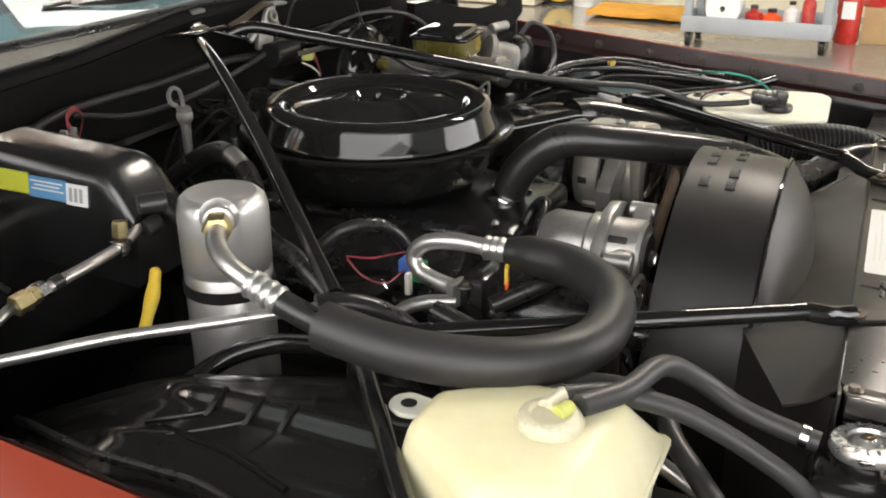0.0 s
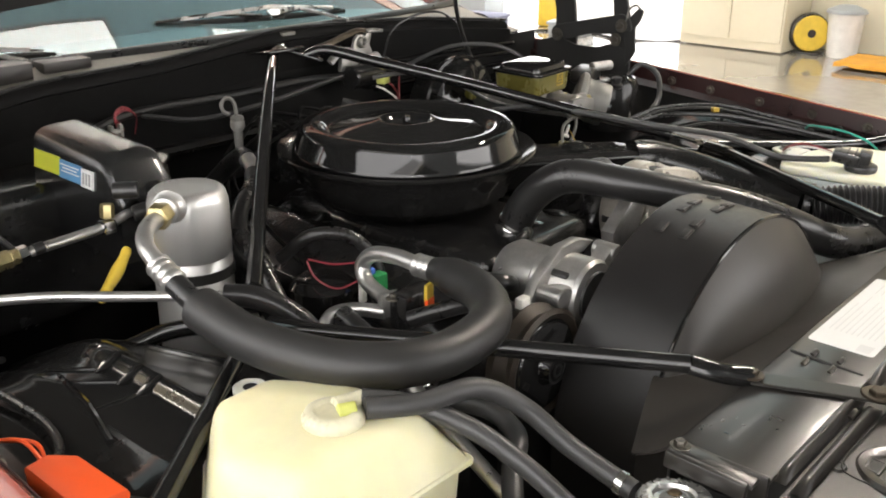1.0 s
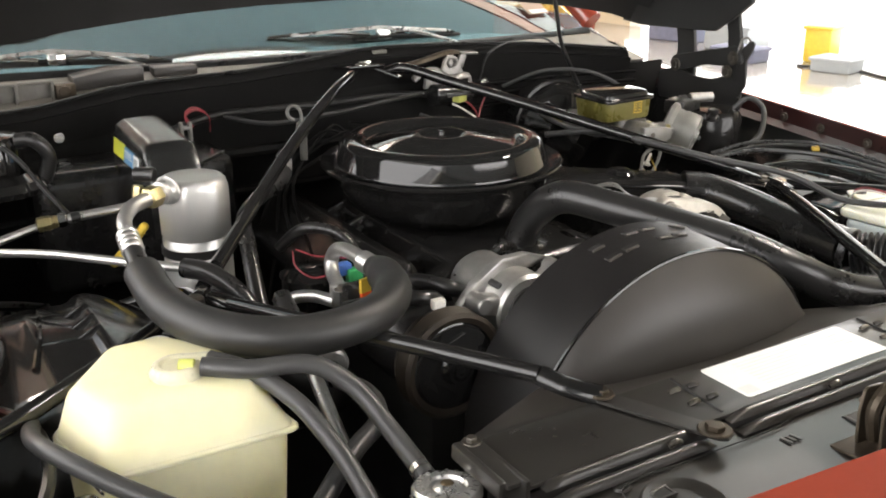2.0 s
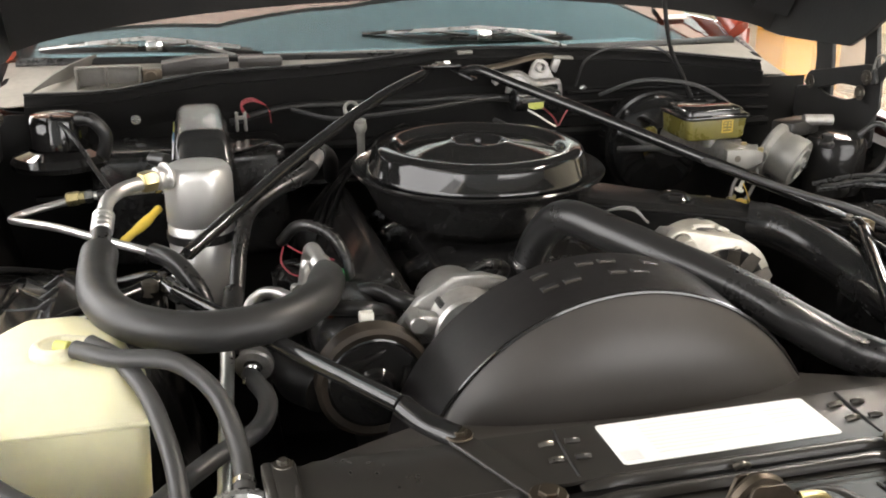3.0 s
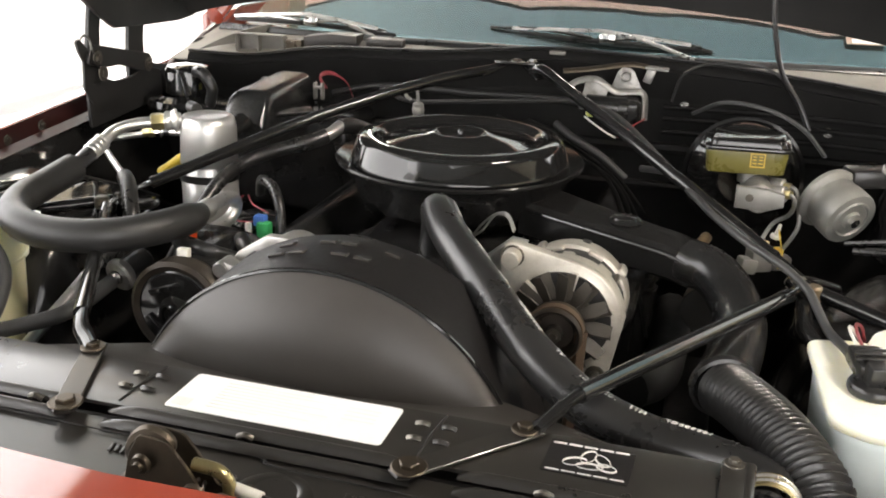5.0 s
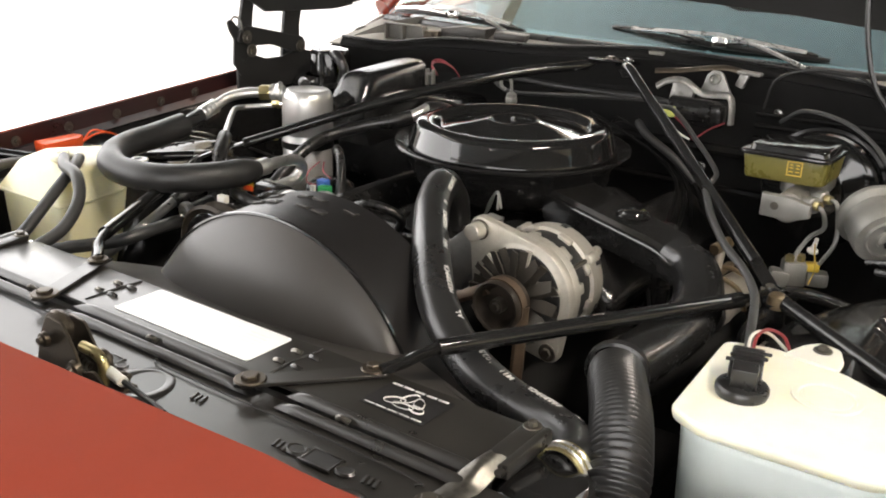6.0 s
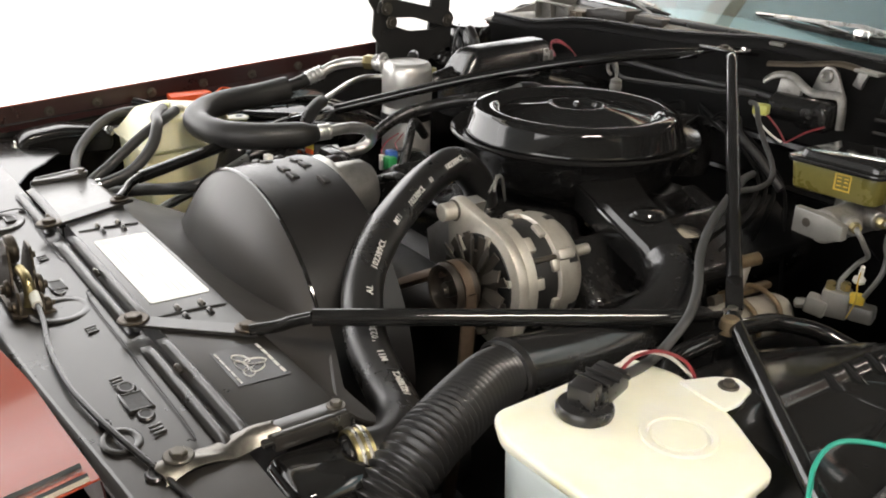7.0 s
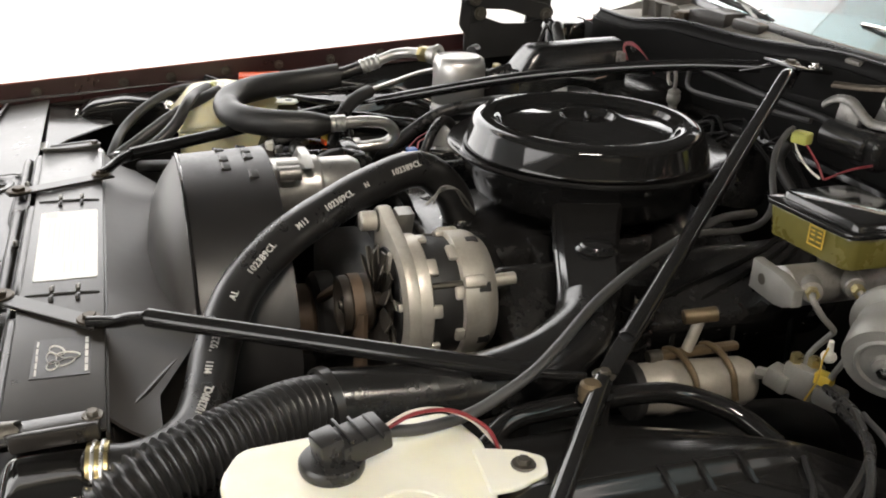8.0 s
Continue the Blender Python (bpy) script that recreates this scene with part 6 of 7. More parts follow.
boxpart("yellow_tag", (0.018, 0.004, 0.022), pose(-0.352, 0.392, 0.882, 0, 0, 15), YELLOW, cmp, 0, "yellow and orange tag")
boxpart("orange_tag", (0.018, 0.004, 0.010), pose(-0.352, 0.391, 0.868, 0, 0, 15), ORANGE, cmp)

tubepart("discharge_pipe", [(-0.372, 0.450, 0.842), (-0.390, 0.485, 0.842), (-0.415, 0.505, 0.836), (-0.435, 0.50, 0.815), (-0.44, 0.48, 0.77)], 0.009, TUBEMETAL, cmp, "aluminium pipe", n=12)

# accumulator can
acc = thing("accumulator_can", "silver aluminium accumulator can on a black strap", "canister", (-0.49, 0.69, 0.70))
AM = pose(-0.490, 0.693, 0.0)
bm = bmesh.new()
add_rev(bm, [(0, 0.70), (0.048, 0.70), (0.052, 0.71), (0.052, 0.892), (0.0505, 0.894), (0.0505, 0.897), (0.0525, 0.900), (0.0530, 0.955), (0.0525, 0.970), (0.0495, 0.981), (0.044, 0.9865), (0.040, 0.9875), (0.038, 0.9865), (0.020, 0.9855), (0, 0.985)], AM, 64)
c0 = Vector((-0.490, 0.693, 0))
for v in bm.verts:
    k = min(1.0, max(0.0, (v.co.z - 0.915) / 0.02))
    d = v.co - c0
    d.z = 0
    for ang in (205, 265):
        q = Vector((math.cos(radians(ang)), math.sin(radians(ang)), 0))
        over = d.dot(q) - 0.0470
        if over > 0:
            v.co -= q * over * 0.7 * k
part("can", bm, CANMETAL, acc)
revpart("strap", [(0.0525, 0.868), (0.0545, 0.868), (0.0545, 0.882), (0.0525, 0.882)], AM, RUBBER, acc, "black rubber strap")
PORT = Vector((-0.565, 0.643, 0.977))
pd = Vector((-0.075, -0.050, -0.004)).normalized()
cylpart("port", PORT - pd * 0.045, PORT - pd * 0.008, 0.0135, CANMETAL, acc)
m, _ = axis(PORT - pd * 0.040, PORT)
revpart("port_boss", [(0.010, 0), (0.021, 0.002), (0.022, 0.007), (0.018, 0.010), (0.0165, 0.014), (0.018, 0.018), (0.017, 0.023), (0.010, 0.025)], m, CANMETAL, acc, "ringed silver port boss", n=26)
m, _ = axis(PORT - pd * 0.014, PORT + pd * 0.02)
bm = bmesh.new()
add_rev(bm, [(0.010, 0), (0.0155, 0.001), (0.0165, 0.004), (0.0165, 0.018), (0.0155, 0.022), (0.009, 0.024)], m, 6)
part("nut", bm, BRASS, acc, "yellow plated hex nut")
cylpart("switch", (-0.535, 0.735, 0.985), (-0.560, 0.755, 0.985), 0.011, RUBBER, acc)

# suction hose: metal ends, crimps, thick foam sleeve
suc = thing("suction_hose", "thick black foam-sleeved air-conditioning hose with silver ends", "hose", (-0.5, 0.3, 0.9))
tubepart("metal_end", [(-0.560, 0.646, 0.977), (-0.596, 0.622, 0.974), (-0.617, 0.592, 0.966), (-0.622, 0.560, 0.952)], 0.0105, TUBEMETAL, suc, "aluminium end tube", n=14)
for p, q in (((-0.622, 0.565, 0.954), (-0.624, 0.525, 0.940)), ((-0.336, 0.392, 0.905), (-0.338, 0.428, 0.905))):
    m, h = axis(p, q)
    pr = [(0.010, 0)]
    for k in range(4):
        z = h * (k + 0.3) / 4
        pr += [(0.0150, z), (0.0155, z + h * 0.05), (0.0150, z + h * 0.1), (0.0135, z + h * 0.14)]
    revpart("crimp", pr + [(0.010, h)], m, TUBEMETAL, suc, "bright crimped collar", n=20)
tubepart("inner_hose", [(-0.624, 0.53, 0.941), (-0.625, 0.49, 0.929), (-0.626, 0.44, 0.921)], 0.0135, RUBBER, suc, n=14)
SL = [(-0.625, 0.480, 0.925), (-0.625, 0.411, 0.916), (-0.616, 0.346, 0.913), (-0.590, 0.290, 0.910), (-0.545, 0.250, 0.907), (-0.485, 0.236, 0.904), (-0.410, 0.250, 0.905), (-0.358, 0.300, 0.906), (-0.337, 0.365, 0.905), (-0.336, 0.398, 0.905)]
tubepart("foam_sleeve", SL, 0.0245, FOAM, suc, "thick black foam sleeve", n=22, rfun=lambda u: 1.0 if u < 0.88 else 1.0 - 0.35 * (u - 0.88) / 0.12)
tubepart("metal_bend", [(-0.337, 0.42, 0.905), (-0.338, 0.465, 0.906), (-0.340, 0.503, 0.899), (-0.343, 0.520, 0.880), (-0.348, 0.508, 0.862), (-0.354, 0.478, 0.855), (-0.358, 0.455, 0.853)], 0.0105, TUBEMETAL, suc, "aluminium U-bend", n=14)

# high-pressure lines
liq = thing("liquid_line", "slim silver aluminium refrigerant line with brass fittings", "pipe", (-0.65, 0.7, 0.9))
tubepart("tube", [(-0.660, 0.819, 0.914), (-0.720, 0.815, 0.902), (-0.765, 0.800, 0.895), (-0.782, 0.775, 0.894), (-0.765, 0.745, 0.898), (-0.700, 0.675, 0.905), (-0.630, 0.600, 0.905), (-0.555, 0.522, 0.905)], 0.0062, TUBEMETAL, liq, n=12)
tubepart("rubber_boot", [(-0.56, 0.528, 0.905), (-0.535, 0.500, 0.902), (-0.512, 0.470, 0.885), (-0.495, 0.445, 0.855), (-0.49, 0.43, 0.80)], 0.0135, RUBBER, liq, "black rubber sleeve", n=14)
evp = thing("evaporator_line", "silver line with brass fittings into the heater box", "pipe", (-0.6, 0.82, 0.92))
tubepart("tube", [(-0.690, 0.807, 0.912), (-0.640, 0.803, 0.917), (-0.590, 0.799, 0.921), (-0.551, 0.797, 0.925), (-0.515, 0.802, 0.933), (-0.495, 0.825, 0.925)], 0.0068, TUBEMETAL, evp, n=12)
m, h = axis((-0.702, 0.809, 0.911), (-0.672, 0.806, 0.914))
revpart("fitting", [(0.007, 0), (0.0120, 0.002), (0.0120, 0.020), (0.010, 0.022), (0.010, 0.030), (0.007, 0.032)], m, BRASS, evp, "yellow plated fitting", n=6)
m, h = axis((-0.672, 0.806, 0.914), (-0.655, 0.805, 0.916))
revpart("nut", [(0.007, 0), (0.0115, 0.001), (0.0115, 0.012), (0.009, 0.014), (0.007, 0.016)], m, CHROME, evp, "bright hex nut", n=6)
cylpart("tape_band", (-0.652, 0.8045, 0.9165), (-0.638, 0.803, 0.918), 0.0078, RUBBER, evp)
boxpart("valve_block", (0.020, 0.020, 0.018), pose(-0.551, 0.797, 0.924), CHROME, evp, 0.003)
m, h = axis((-0.550, 0.797, 0.933), (-0.547, 0.797, 0.957))
revpart("service_cap", [(0, 0.022), (0.0085, 0.022), (0.0095, 0.019), (0.0095, 0.003), (0, 0)], m, BRASS, evp, n=6)
cylpart("switch_plug", (-0.515, 0.790, 0.934), (-0.496, 0.783, 0.938), 0.011, RUBBER, evp, "black switch plug")

# heater box with its coloured labels
hb = thing("heater_box", "glossy black moulded heater module with coloured labels", "heater box", (-0.48, 0.95, 0.8))
bm = bmesh.new()


HS = [(-0.528, 0.86), (-0.529, 0.950), (-0.524, 0.984), (-0.519, 0.995), (-0.508, 1.002), (-0.490, 1.004), (-0.452, 1.004), (-0.440, 0.999), (-0.433, 0.984), (-0.412, 0.86)]


def hbox(u, v):
    y = 0.800 + 0.232 * v
    k = u * (len(HS) - 1)
    i = min(int(k), len(HS) - 2)
    f = k - i
    x, z = HS[i][0] * (1 - f) + HS[i + 1][0] * f, HS[i][1] * (1 - f) + HS[i + 1][1] * f
    nose_ = max(0.0, 1 - v / 0.20)
    return Vector((x, y, z + 0.012 * v - 0.050 * nose_ ** 1.6 * max(0, (z - 0.86) / 0.14)))


add_grid(bm, hbox, 32, 20)
for vv in (0, 1):
    bm.faces.new([bm.verts.new(hbox(i / 32, vv)) for i in range(33)])
part("cover", bm, HEATERPL, hb)
boxpart("yellow_label", (0.0015, 0.074, 0.027), pose(-0.5275, 0.992, 0.972, 0, 8, 0), LIME, hb, 0, "yellow-green label")
boxpart("blue_label", (0.0015, 0.060, 0.026), pose(-0.5280, 0.924, 0.970, 0, 8, 0), BLUE, hb, 0, "pale blue label")
boxpart("white_label", (0.0015, 0.033, 0.026), pose(-0.5284, 0.877, 0.968, 0, 8, 0), PAPER, hb, 0, "white label end")
for k in range(3):
    boxpart("print_bar", (0.0006, 0.005, 0.017), pose(-0.5294, 0.886 - 0.008 * k, 0.968, 0, 8, 0), INK, hb)
for k in range(4):
    boxpart("print_bar", (0.0006, 0.052 - 0.012 * (k % 2), 0.0018), pose(-0.5290, 0.924, 0.978 - 0.005 * k, 0, 8, 0), PALEINK, hb)
bm = bmesh.new()
add_box(bm, (0.36, 0.16, 0.22), pose(-0.50, 1.06, 0.83), 0.025, 3)
part("lower_case", bm, BOXPL, hb)
tubepart("nozzle", [(-0.475, 0.80, 0.955), (-0.478, 0.765, 0.945), (-0.485, 0.740, 0.935)], 0.018, BOXPL, hb, n=14)
bm = bmesh.new()
add_prism(bm, [(-0.435, 0.855), (-0.36, 0.93), (-0.38, 0.965), (-0.44, 0.93)], 0.955, 0.962, None, 0.001, 1)
part("bright_plate", bm, CHROME, hb, "bright metal plate")
blw = thing("blower_motor", "glossy black round blower motor with cooling tube", "blower", (-0.73, 1.03, 0.86))
revpart("flange", [(0, -0.01), (0.085, -0.01), (0.088, 0.0), (0.080, 0.012), (0.058, 0.018), (0.054, 0.020)], pose(-0.728, 1.02, 0.930), GLOSS, blw, n=36)
revpart("motor", [(0.050, 0.0), (0.050, 0.055), (0.045, 0.066), (0.02, 0.070), (0, 0.070)], pose(-0.728, 1.03, 0.945), GLOSS, blw, n=32)
tubepart("cooling_tube", [(-0.69, 1.0, 1.005), (-0.665, 0.985, 1.005), (-0.645, 0.985, 0.975), (-0.655, 0.99, 0.935)], 0.012, RUBBER, blw, n=12)
tubepart("wire", [(-0.735, 1.0, 1.012), (-0.70, 0.965, 0.985), (-0.665, 0.93, 0.93), (-0.63, 0.90, 0.88)], 0.004, RUBBER, blw, n=8)

# ---- tanks and coolant hoses ----
ot = thing("overflow_tank", "aged cream plastic coolant overflow tank", "tank", (-0.66, 0.23, 0.6))
OT_TOP = [(-0.588, 0.185), (-0.735, 0.190), (-0.766, 0.262), (-0.704, 0.350), (-0.640, 0.350), (-0.592, 0.285)]
OT_SEAM = [(-0.555, 0.150), (-0.758, 0.152), (-0.784, 0.262), (-0.710, 0.362), (-0.634, 0.362), (-0.572, 0.285)]
bm = bmesh.new()
add_loft(bm, OT_SEAM, OT_TOP, 0.846, 0.897, 0.014, 4)
part("upper_shell", bm, CREAM, ot)
bm = bmesh.new()
add_prism(bm, [(-0.667 + (x + 0.667) * 1.03, 0.25 + (y - 0.25) * 1.03) for x, y in OT_SEAM], 0.840, 0.847, None, 0.002, 1, 1.0, 0.012)
part("seam", bm, CREAM, ot)
bm = bmesh.new()
add_prism(bm, [(-0.667 + (x + 0.667) * 0.96, 0.25 + (y - 0.25) * 0.95) for x, y in OT_SEAM], 0.62, 0.841, None, 0.008, 3, 0.90, 0.016)
part("lower_shell", bm, CREAM, ot)
bm = bmesh.new()
add_prism(bm, [(-0.655, 0.345), (-0.628, 0.345), (-0.622, 0.385), (-0.634, 0.398), (-0.652, 0.396), (-0.662, 0.380)], 0.868, 0.873, None, 0.001, 1, 1.0, 0.006)
ear = part("mounting_ear", bm, MILK, ot)
revpart("ear_hole", [(0, 0), (0.008, 0)], pose(-0.642, 0.378, 0.8735), DARK, ear, n=14)
revpart("cap_seat", [(0.029, 0.0), (0.030, 0.006), (0.027, 0.012), (0.023, 0.0145), (0.019, 0.0145), (0.016, 0.012), (0, 0.012)], pose(-0.655, 0.236, 0.895), CLEARPL, ot, "translucent cap")
cylpart("cap_spout", (-0.655, 0.230, 0.908), (-0.640, 0.222, 0.908), 0.0075, LIMEPL, ot, "yellow-green spout")
cylpart("cap_spout", (-0.648, 0.243, 0.906), (-0.618, 0.235, 0.905), 0.0085, CLEARPL, ot, "clear spout")

coh = thing("coolant_hose", "grey-black rubber hose from overflow tank to radiator", "hose", (-0.55, 0.15, 0.87), "coolant hoses")
tubepart("hose", [(-0.634, 0.216, 0.908), (-0.590, 0.187, 0.906), (-0.530, 0.168, 0.904), (-0.490, 0.142, 0.876), (-0.472, 0.098, 0.842), (-0.468, 0.050, 0.826), (-0.470, 0.022, 0.822)], 0.0105, GREYRUB, coh, n=14)
revpart("clamp", [(0.0105, 0), (0.0125, 0), (0.0125, 0.008), (0.0105, 0.008)], axis((-0.4685, 0.040, 0.824), (-0.470, 0.022, 0.822))[0], CHROME, coh)
coh = thing("coolant_hose", "grey-black rubber hose curving down from the tank", "hose", (-0.55, 0.12, 0.85), "coolant hoses")
tubepart("hose", [(-0.620, 0.236, 0.905), (-0.588, 0.200, 0.898), (-0.560, 0.150, 0.880), (-0.545, 0.110, 0.858), (-0.535, 0.072, 0.834), (-0.530, 0.030, 0.805), (-0.528, 0.0, 0.76)], 0.0100, GREYRUB, coh, n=14)
coh = thing("coolant_hose", "black rubber hose looping at the tank's outer side", "hose", (-0.7, 0.1, 0.85), "coolant hoses")
tubepart("hose", [(-0.80, 0.30, 0.845), (-0.806, 0.225, 0.866), (-0.784, 0.162, 0.868), (-0.735, 0.100, 0.850), (-0.671, 0.052, 0.824), (-0.60, 0.030, 0.805), (-0.55, 0.01, 0.77)], 0.0095, GREYRUB, coh, n=14)
coh = thing("heater_hose", "grey-black hose below the brace rod", "hose", (-0.4, 0.2, 0.8), "coolant hoses")
tubepart("hose", [(-0.58, 0.075, 0.770), (-0.524, 0.124, 0.786), (-0.483, 0.157, 0.794), (-0.443, 0.182, 0.804), (-0.430, 0.23, 0.811), (-0.440, 0.285, 0.808), (-0.446, 0.311, 0.806)], 0.0115, GREYRUB, coh, n=14)
VP, VQ = Vector((-0.440, 0.325, 0.813)), Vector((-0.452, 0.270, 0.800))
vm, _ = axis(VP, VQ)
revpart("flange", [(0, -0.010), (0.024, -0.010), (0.026, -0.006), (0.026, 0.002), (0.023, 0.005), (0.012, 0.006)], vm, DULLCAST, coh, "silver round flange", n=26)
revpart("nipple", [(0.010, 0.004), (0.010, 0.012), (0.0075, 0.014), (0.0075, 0.028), (0.009, 0.030), (0.009, 0.036), (0, 0.038)], vm, CHROME, coh, "bright nipple", n=18)
cylpart("switch_body", VP - (VQ - VP).normalized() * 0.055, VP - (VQ - VP).normalized() * 0.008, 0.020, RUBBER, coh)
prs = thing("pressure_pipe", "silver pipe with black sleeve going down by the tank", "pipe", (-0.45, 0.15, 0.75))
tubepart("pipe", [(-0.470, 0.330, 0.84), (-0.478, 0.250, 0.80), (-0.487, 0.150, 0.755), (-0.495, 0.06, 0.71)], 0.009, TUBEMETAL, prs, n=12)
tubepart("sleeve", [(-0.455, 0.44, 0.87), (-0.463, 0.38, 0.855), (-0.470, 0.320, 0.835)], 0.0135, RUBBER, prs, n=12)

wt = thing("washer_tank", "milky white plastic washer fluid tank with black cap", "tank", (0.68, 0.22, 0.6))
WT = [(0.560, 0.122), (0.548, 0.322), (0.604, 0.340), (0.690, 0.322), (0.778, 0.275), (0.800, 0.130), (0.77, 0.105), (0.60, 0.100)]
bm = bmesh.new()
add_prism(bm, WT, 0.852, 0.868, None, 0.006, 3, 0.985, 0.012)
part("lid_moulding", bm, MILK, wt)
bm = bmesh.new()
add_prism(bm, [(0.684 + (x - 0.684) * 0.93, 0.215 + (y - 0.215) * 0.92) for x, y in WT], 0.62, 0.853, None, 0.012, 3, 0.92, 0.03)
part("tank", bm, TANKLOW, wt, "bluish white translucent tank body")
bm = bmesh.new()
add_prism(bm, [(0.618, 0.322), (0.684, 0.316), (0.684, 0.340), (0.672, 0.374), (0.648, 0.381), (0.632, 0.362)], 0.8665, 0.871, None, 0.001, 1, 1.0, 0.005)
ear = part("mounting_ear", bm, MILK, wt)
boltpart((0.655, 0.357, 0.871), BOLT, ear, 0.0065)
WC = (0.612, 0.196)
revpart("cap", [(0, 0.868), (0.0275, 0.868), (0.029, 0.872), (0.029, 0.877), (0.027, 0.880), (0.022, 0.881), (0, 0.882)], pose(WC[0], WC[1], 0), RUBBER, wt, "black round cap")
bm = bmesh.new()
add_box(bm, (0.036, 0.048, 0.022), pose(WC[0] - 0.006, WC[1] + 0.026, 0.890, 8, 0, 14), 0.004)
add_box(bm, (0.028, 0.022, 0.030), pose(WC[0] + 0.002, WC[1] - 0.004, 0.890, 8, 0, 14), 0.003)
for k in range(3):
    add_box(bm, (0.040, 0.003, 0.004), pose(WC[0] - 0.004, WC[1] + 0.010 + 0.014 * k, 0.902, 8, 0, 14), 0.001)
part("plug", bm, RUBBER, wt, "black plug housing")
revpart("moulded_ring", [(0.030, 0.868), (0.031, 0.870), (0.037, 0.870), (0.038, 0.868)], pose(0.690, 0.245, 0), MILK, wt)
revpart("moulded_disc", [(0, 0.8695), (0.026, 0.8695), (0.027, 0.868)], pose(0.690, 0.245, 0), MILK, wt)
wr = thing("tank_wires", "red and white wire pair from the washer tank plug", "wire", (0.6, 0.28, 0.88))
tubepart("red_wire", [(0.605, 0.242, 0.893), (0.598, 0.275, 0.902), (0.600, 0.310, 0.900), (0.612, 0.338, 0.885), (0.620, 0.350, 0.862)], 0.0020, RED, wr, n=6)
tubepart("white_wire", [(0.601, 0.240, 0.893), (0.592, 0.272, 0.900), (0.592, 0.302, 0.898), (0.600, 0.330, 0.886), (0.615, 0.352, 0.862)], 0.0020, WHITEW, wr, n=6)
lo = thing("loom_tube", "grey-black plastic loom tube over the brace mount", "loom", (0.5, 0.4, 0.9))
tubepart("tube", [(0.592, 0.248, 0.884), (0.588, 0.285, 0.878), (0.574, 0.335, 0.876), (0.563, 0.375, 0.886), (0.550, 0.412, 0.899), (0.520, 0.456, 0.911), (0.470, 0.515, 0.921), (0.424, 0.585, 0.932), (0.388, 0.655, 0.942), (0.345, 0.745, 0.950), (0.290, 0.840, 0.93)], 0.0058, GREYRUB, lo, n=12)
vac = thing("vacuum_hose", "thin grey vacuum hose looping beside the brace rod", "hose", (0.3, 0.8, 0.95))
tubepart("hose", [(0.150, 0.995, 1.000), (0.200, 0.945, 1.010), (0.245, 0.895, 1.000), (0.283, 0.866, 0.978), (0.318, 0.846, 0.953), (0.347, 0.808, 0.940), (0.358, 0.760, 0.938), (0.372, 0.705, 0.946), (0.385, 0.660, 0.938)], 0.0044, GREYRUB, vac, n=10)

# ---- brake master cylinder and booster ----
mb = thing("brake_booster", "black round brake booster on the firewall", "booster", (0.47, 1.06, 0.90))
BM_ = Matrix.Translation((0.468, 1.000, 0.885)) @ pose(0, 0, 0, -90, 0, 0)
revpart("front_shell", [(0, 0), (0.045, 0.0), (0.050, 0.004), (0.085, 0.010), (0.104, 0.022), (0.108, 0.042)], BM_, GLOSS, mb, n=48)
revpart("clamp_band", [(0.108, 0.040), (0.114, 0.042), (0.114, 0.050), (0.108, 0.052)], BM_, BODYBLACK, mb, n=48)
revpart("rear_shell", [(0.108, 0.050), (0.104, 0.10), (0.07, 0.125), (0, 0.125)], BM_, BODYBLACK, mb, n=48)
revpart("check_valve", [(0, 0.022), (0.008, 0.022), (0.012, 0.018), (0.0125, 0.004), (0.010, 0.0)], Matrix.Translation((0.418, 0.975, 0.930)) @ pose(0, 0, 0, 90, 0, 0), AMBER, mb, "olive plastic check valve", n=20)
ms = thing("master_cylinder", "brake master cylinder with amber reservoir and black cover", "master cylinder", (0.475, 0.85, 0.92))
RX = [(0.404, 0.774), (0.520, 0.784), (0.530, 0.792), (0.532, 0.885), (0.522, 0.897), (0.407, 0.892), (0.397, 0.880), (0.396, 0.782)]
bm = bmesh.new()
add_prism(bm, RX, 0.952, 0.992, None, 0.005, 3, 0.94, 0.006)
res = part("reservoir", bm, AMBER, ms, "translucent amber reservoir")
bm = bmesh.new()
add_prism(bm, [(0.476 + (x - 0.476) * 1.06, 0.84 + (y - 0.84) * 1.08) for x, y in RX], 0.992, 0.998, None, 0.002, 2, 1.0, 0.006)
add_prism(bm, [(0.476 + (x - 0.476) * 0.88, 0.84 + (y - 0.84) * 0.82) for x, y in RX], 0.997, 1.008, None, 0.004, 2, 1.06, 0.006)
part("cover", bm, GLOSS, ms, "gloss black clamped cover")
# square emblem printed on the reservoir's front
EM = Matrix.Translation((0.481, 0.7790, 0.978)) @ pose(0, 0, 0, 90, 0, 4.9)
for x, y, w, h in ((0, 0.011, 0.024, 0.0018), (0, -0.011, 0.024, 0.0018), (-0.011, 0, 0.0018, 0.022), (0.011, 0, 0.0018, 0.022)):
    boxpart("print_frame", (w, h, 0.0006), EM @ pose(x, y, 0.0), CAPYEL, res)
for x in (-0.005, 0.005):
    for y, w in ((0.006, 0.006), (0.001, 0.006), (-0.005, 0.007)):
        boxpart("print_bar", (w, 0.0018, 0.0006), EM @ pose(x, y, 0.0), CAPYEL, res)
body_ = cylpart("cylinder_body", (0.490, 0.735, 0.925), (0.478, 0.995, 0.915), 0.024, DULLCAST, ms, "cast aluminium cylinder body")
for p, q, r in (((0.500, 0.765, 0.930), (0.530, 0.745, 0.935), 0.013), ((0.498, 0.820, 0.930), (0.530, 0.805, 0.932), 0.013), ((0.470, 0.820, 0.930), (0.470, 0.822, 0.955), 0.017), ((0.482, 0.870, 0.930), (0.482, 0.872, 0.955), 0.017)):
    cylpart("boss", p, q, r, DULLCAST, body_)
bm = bmesh.new()
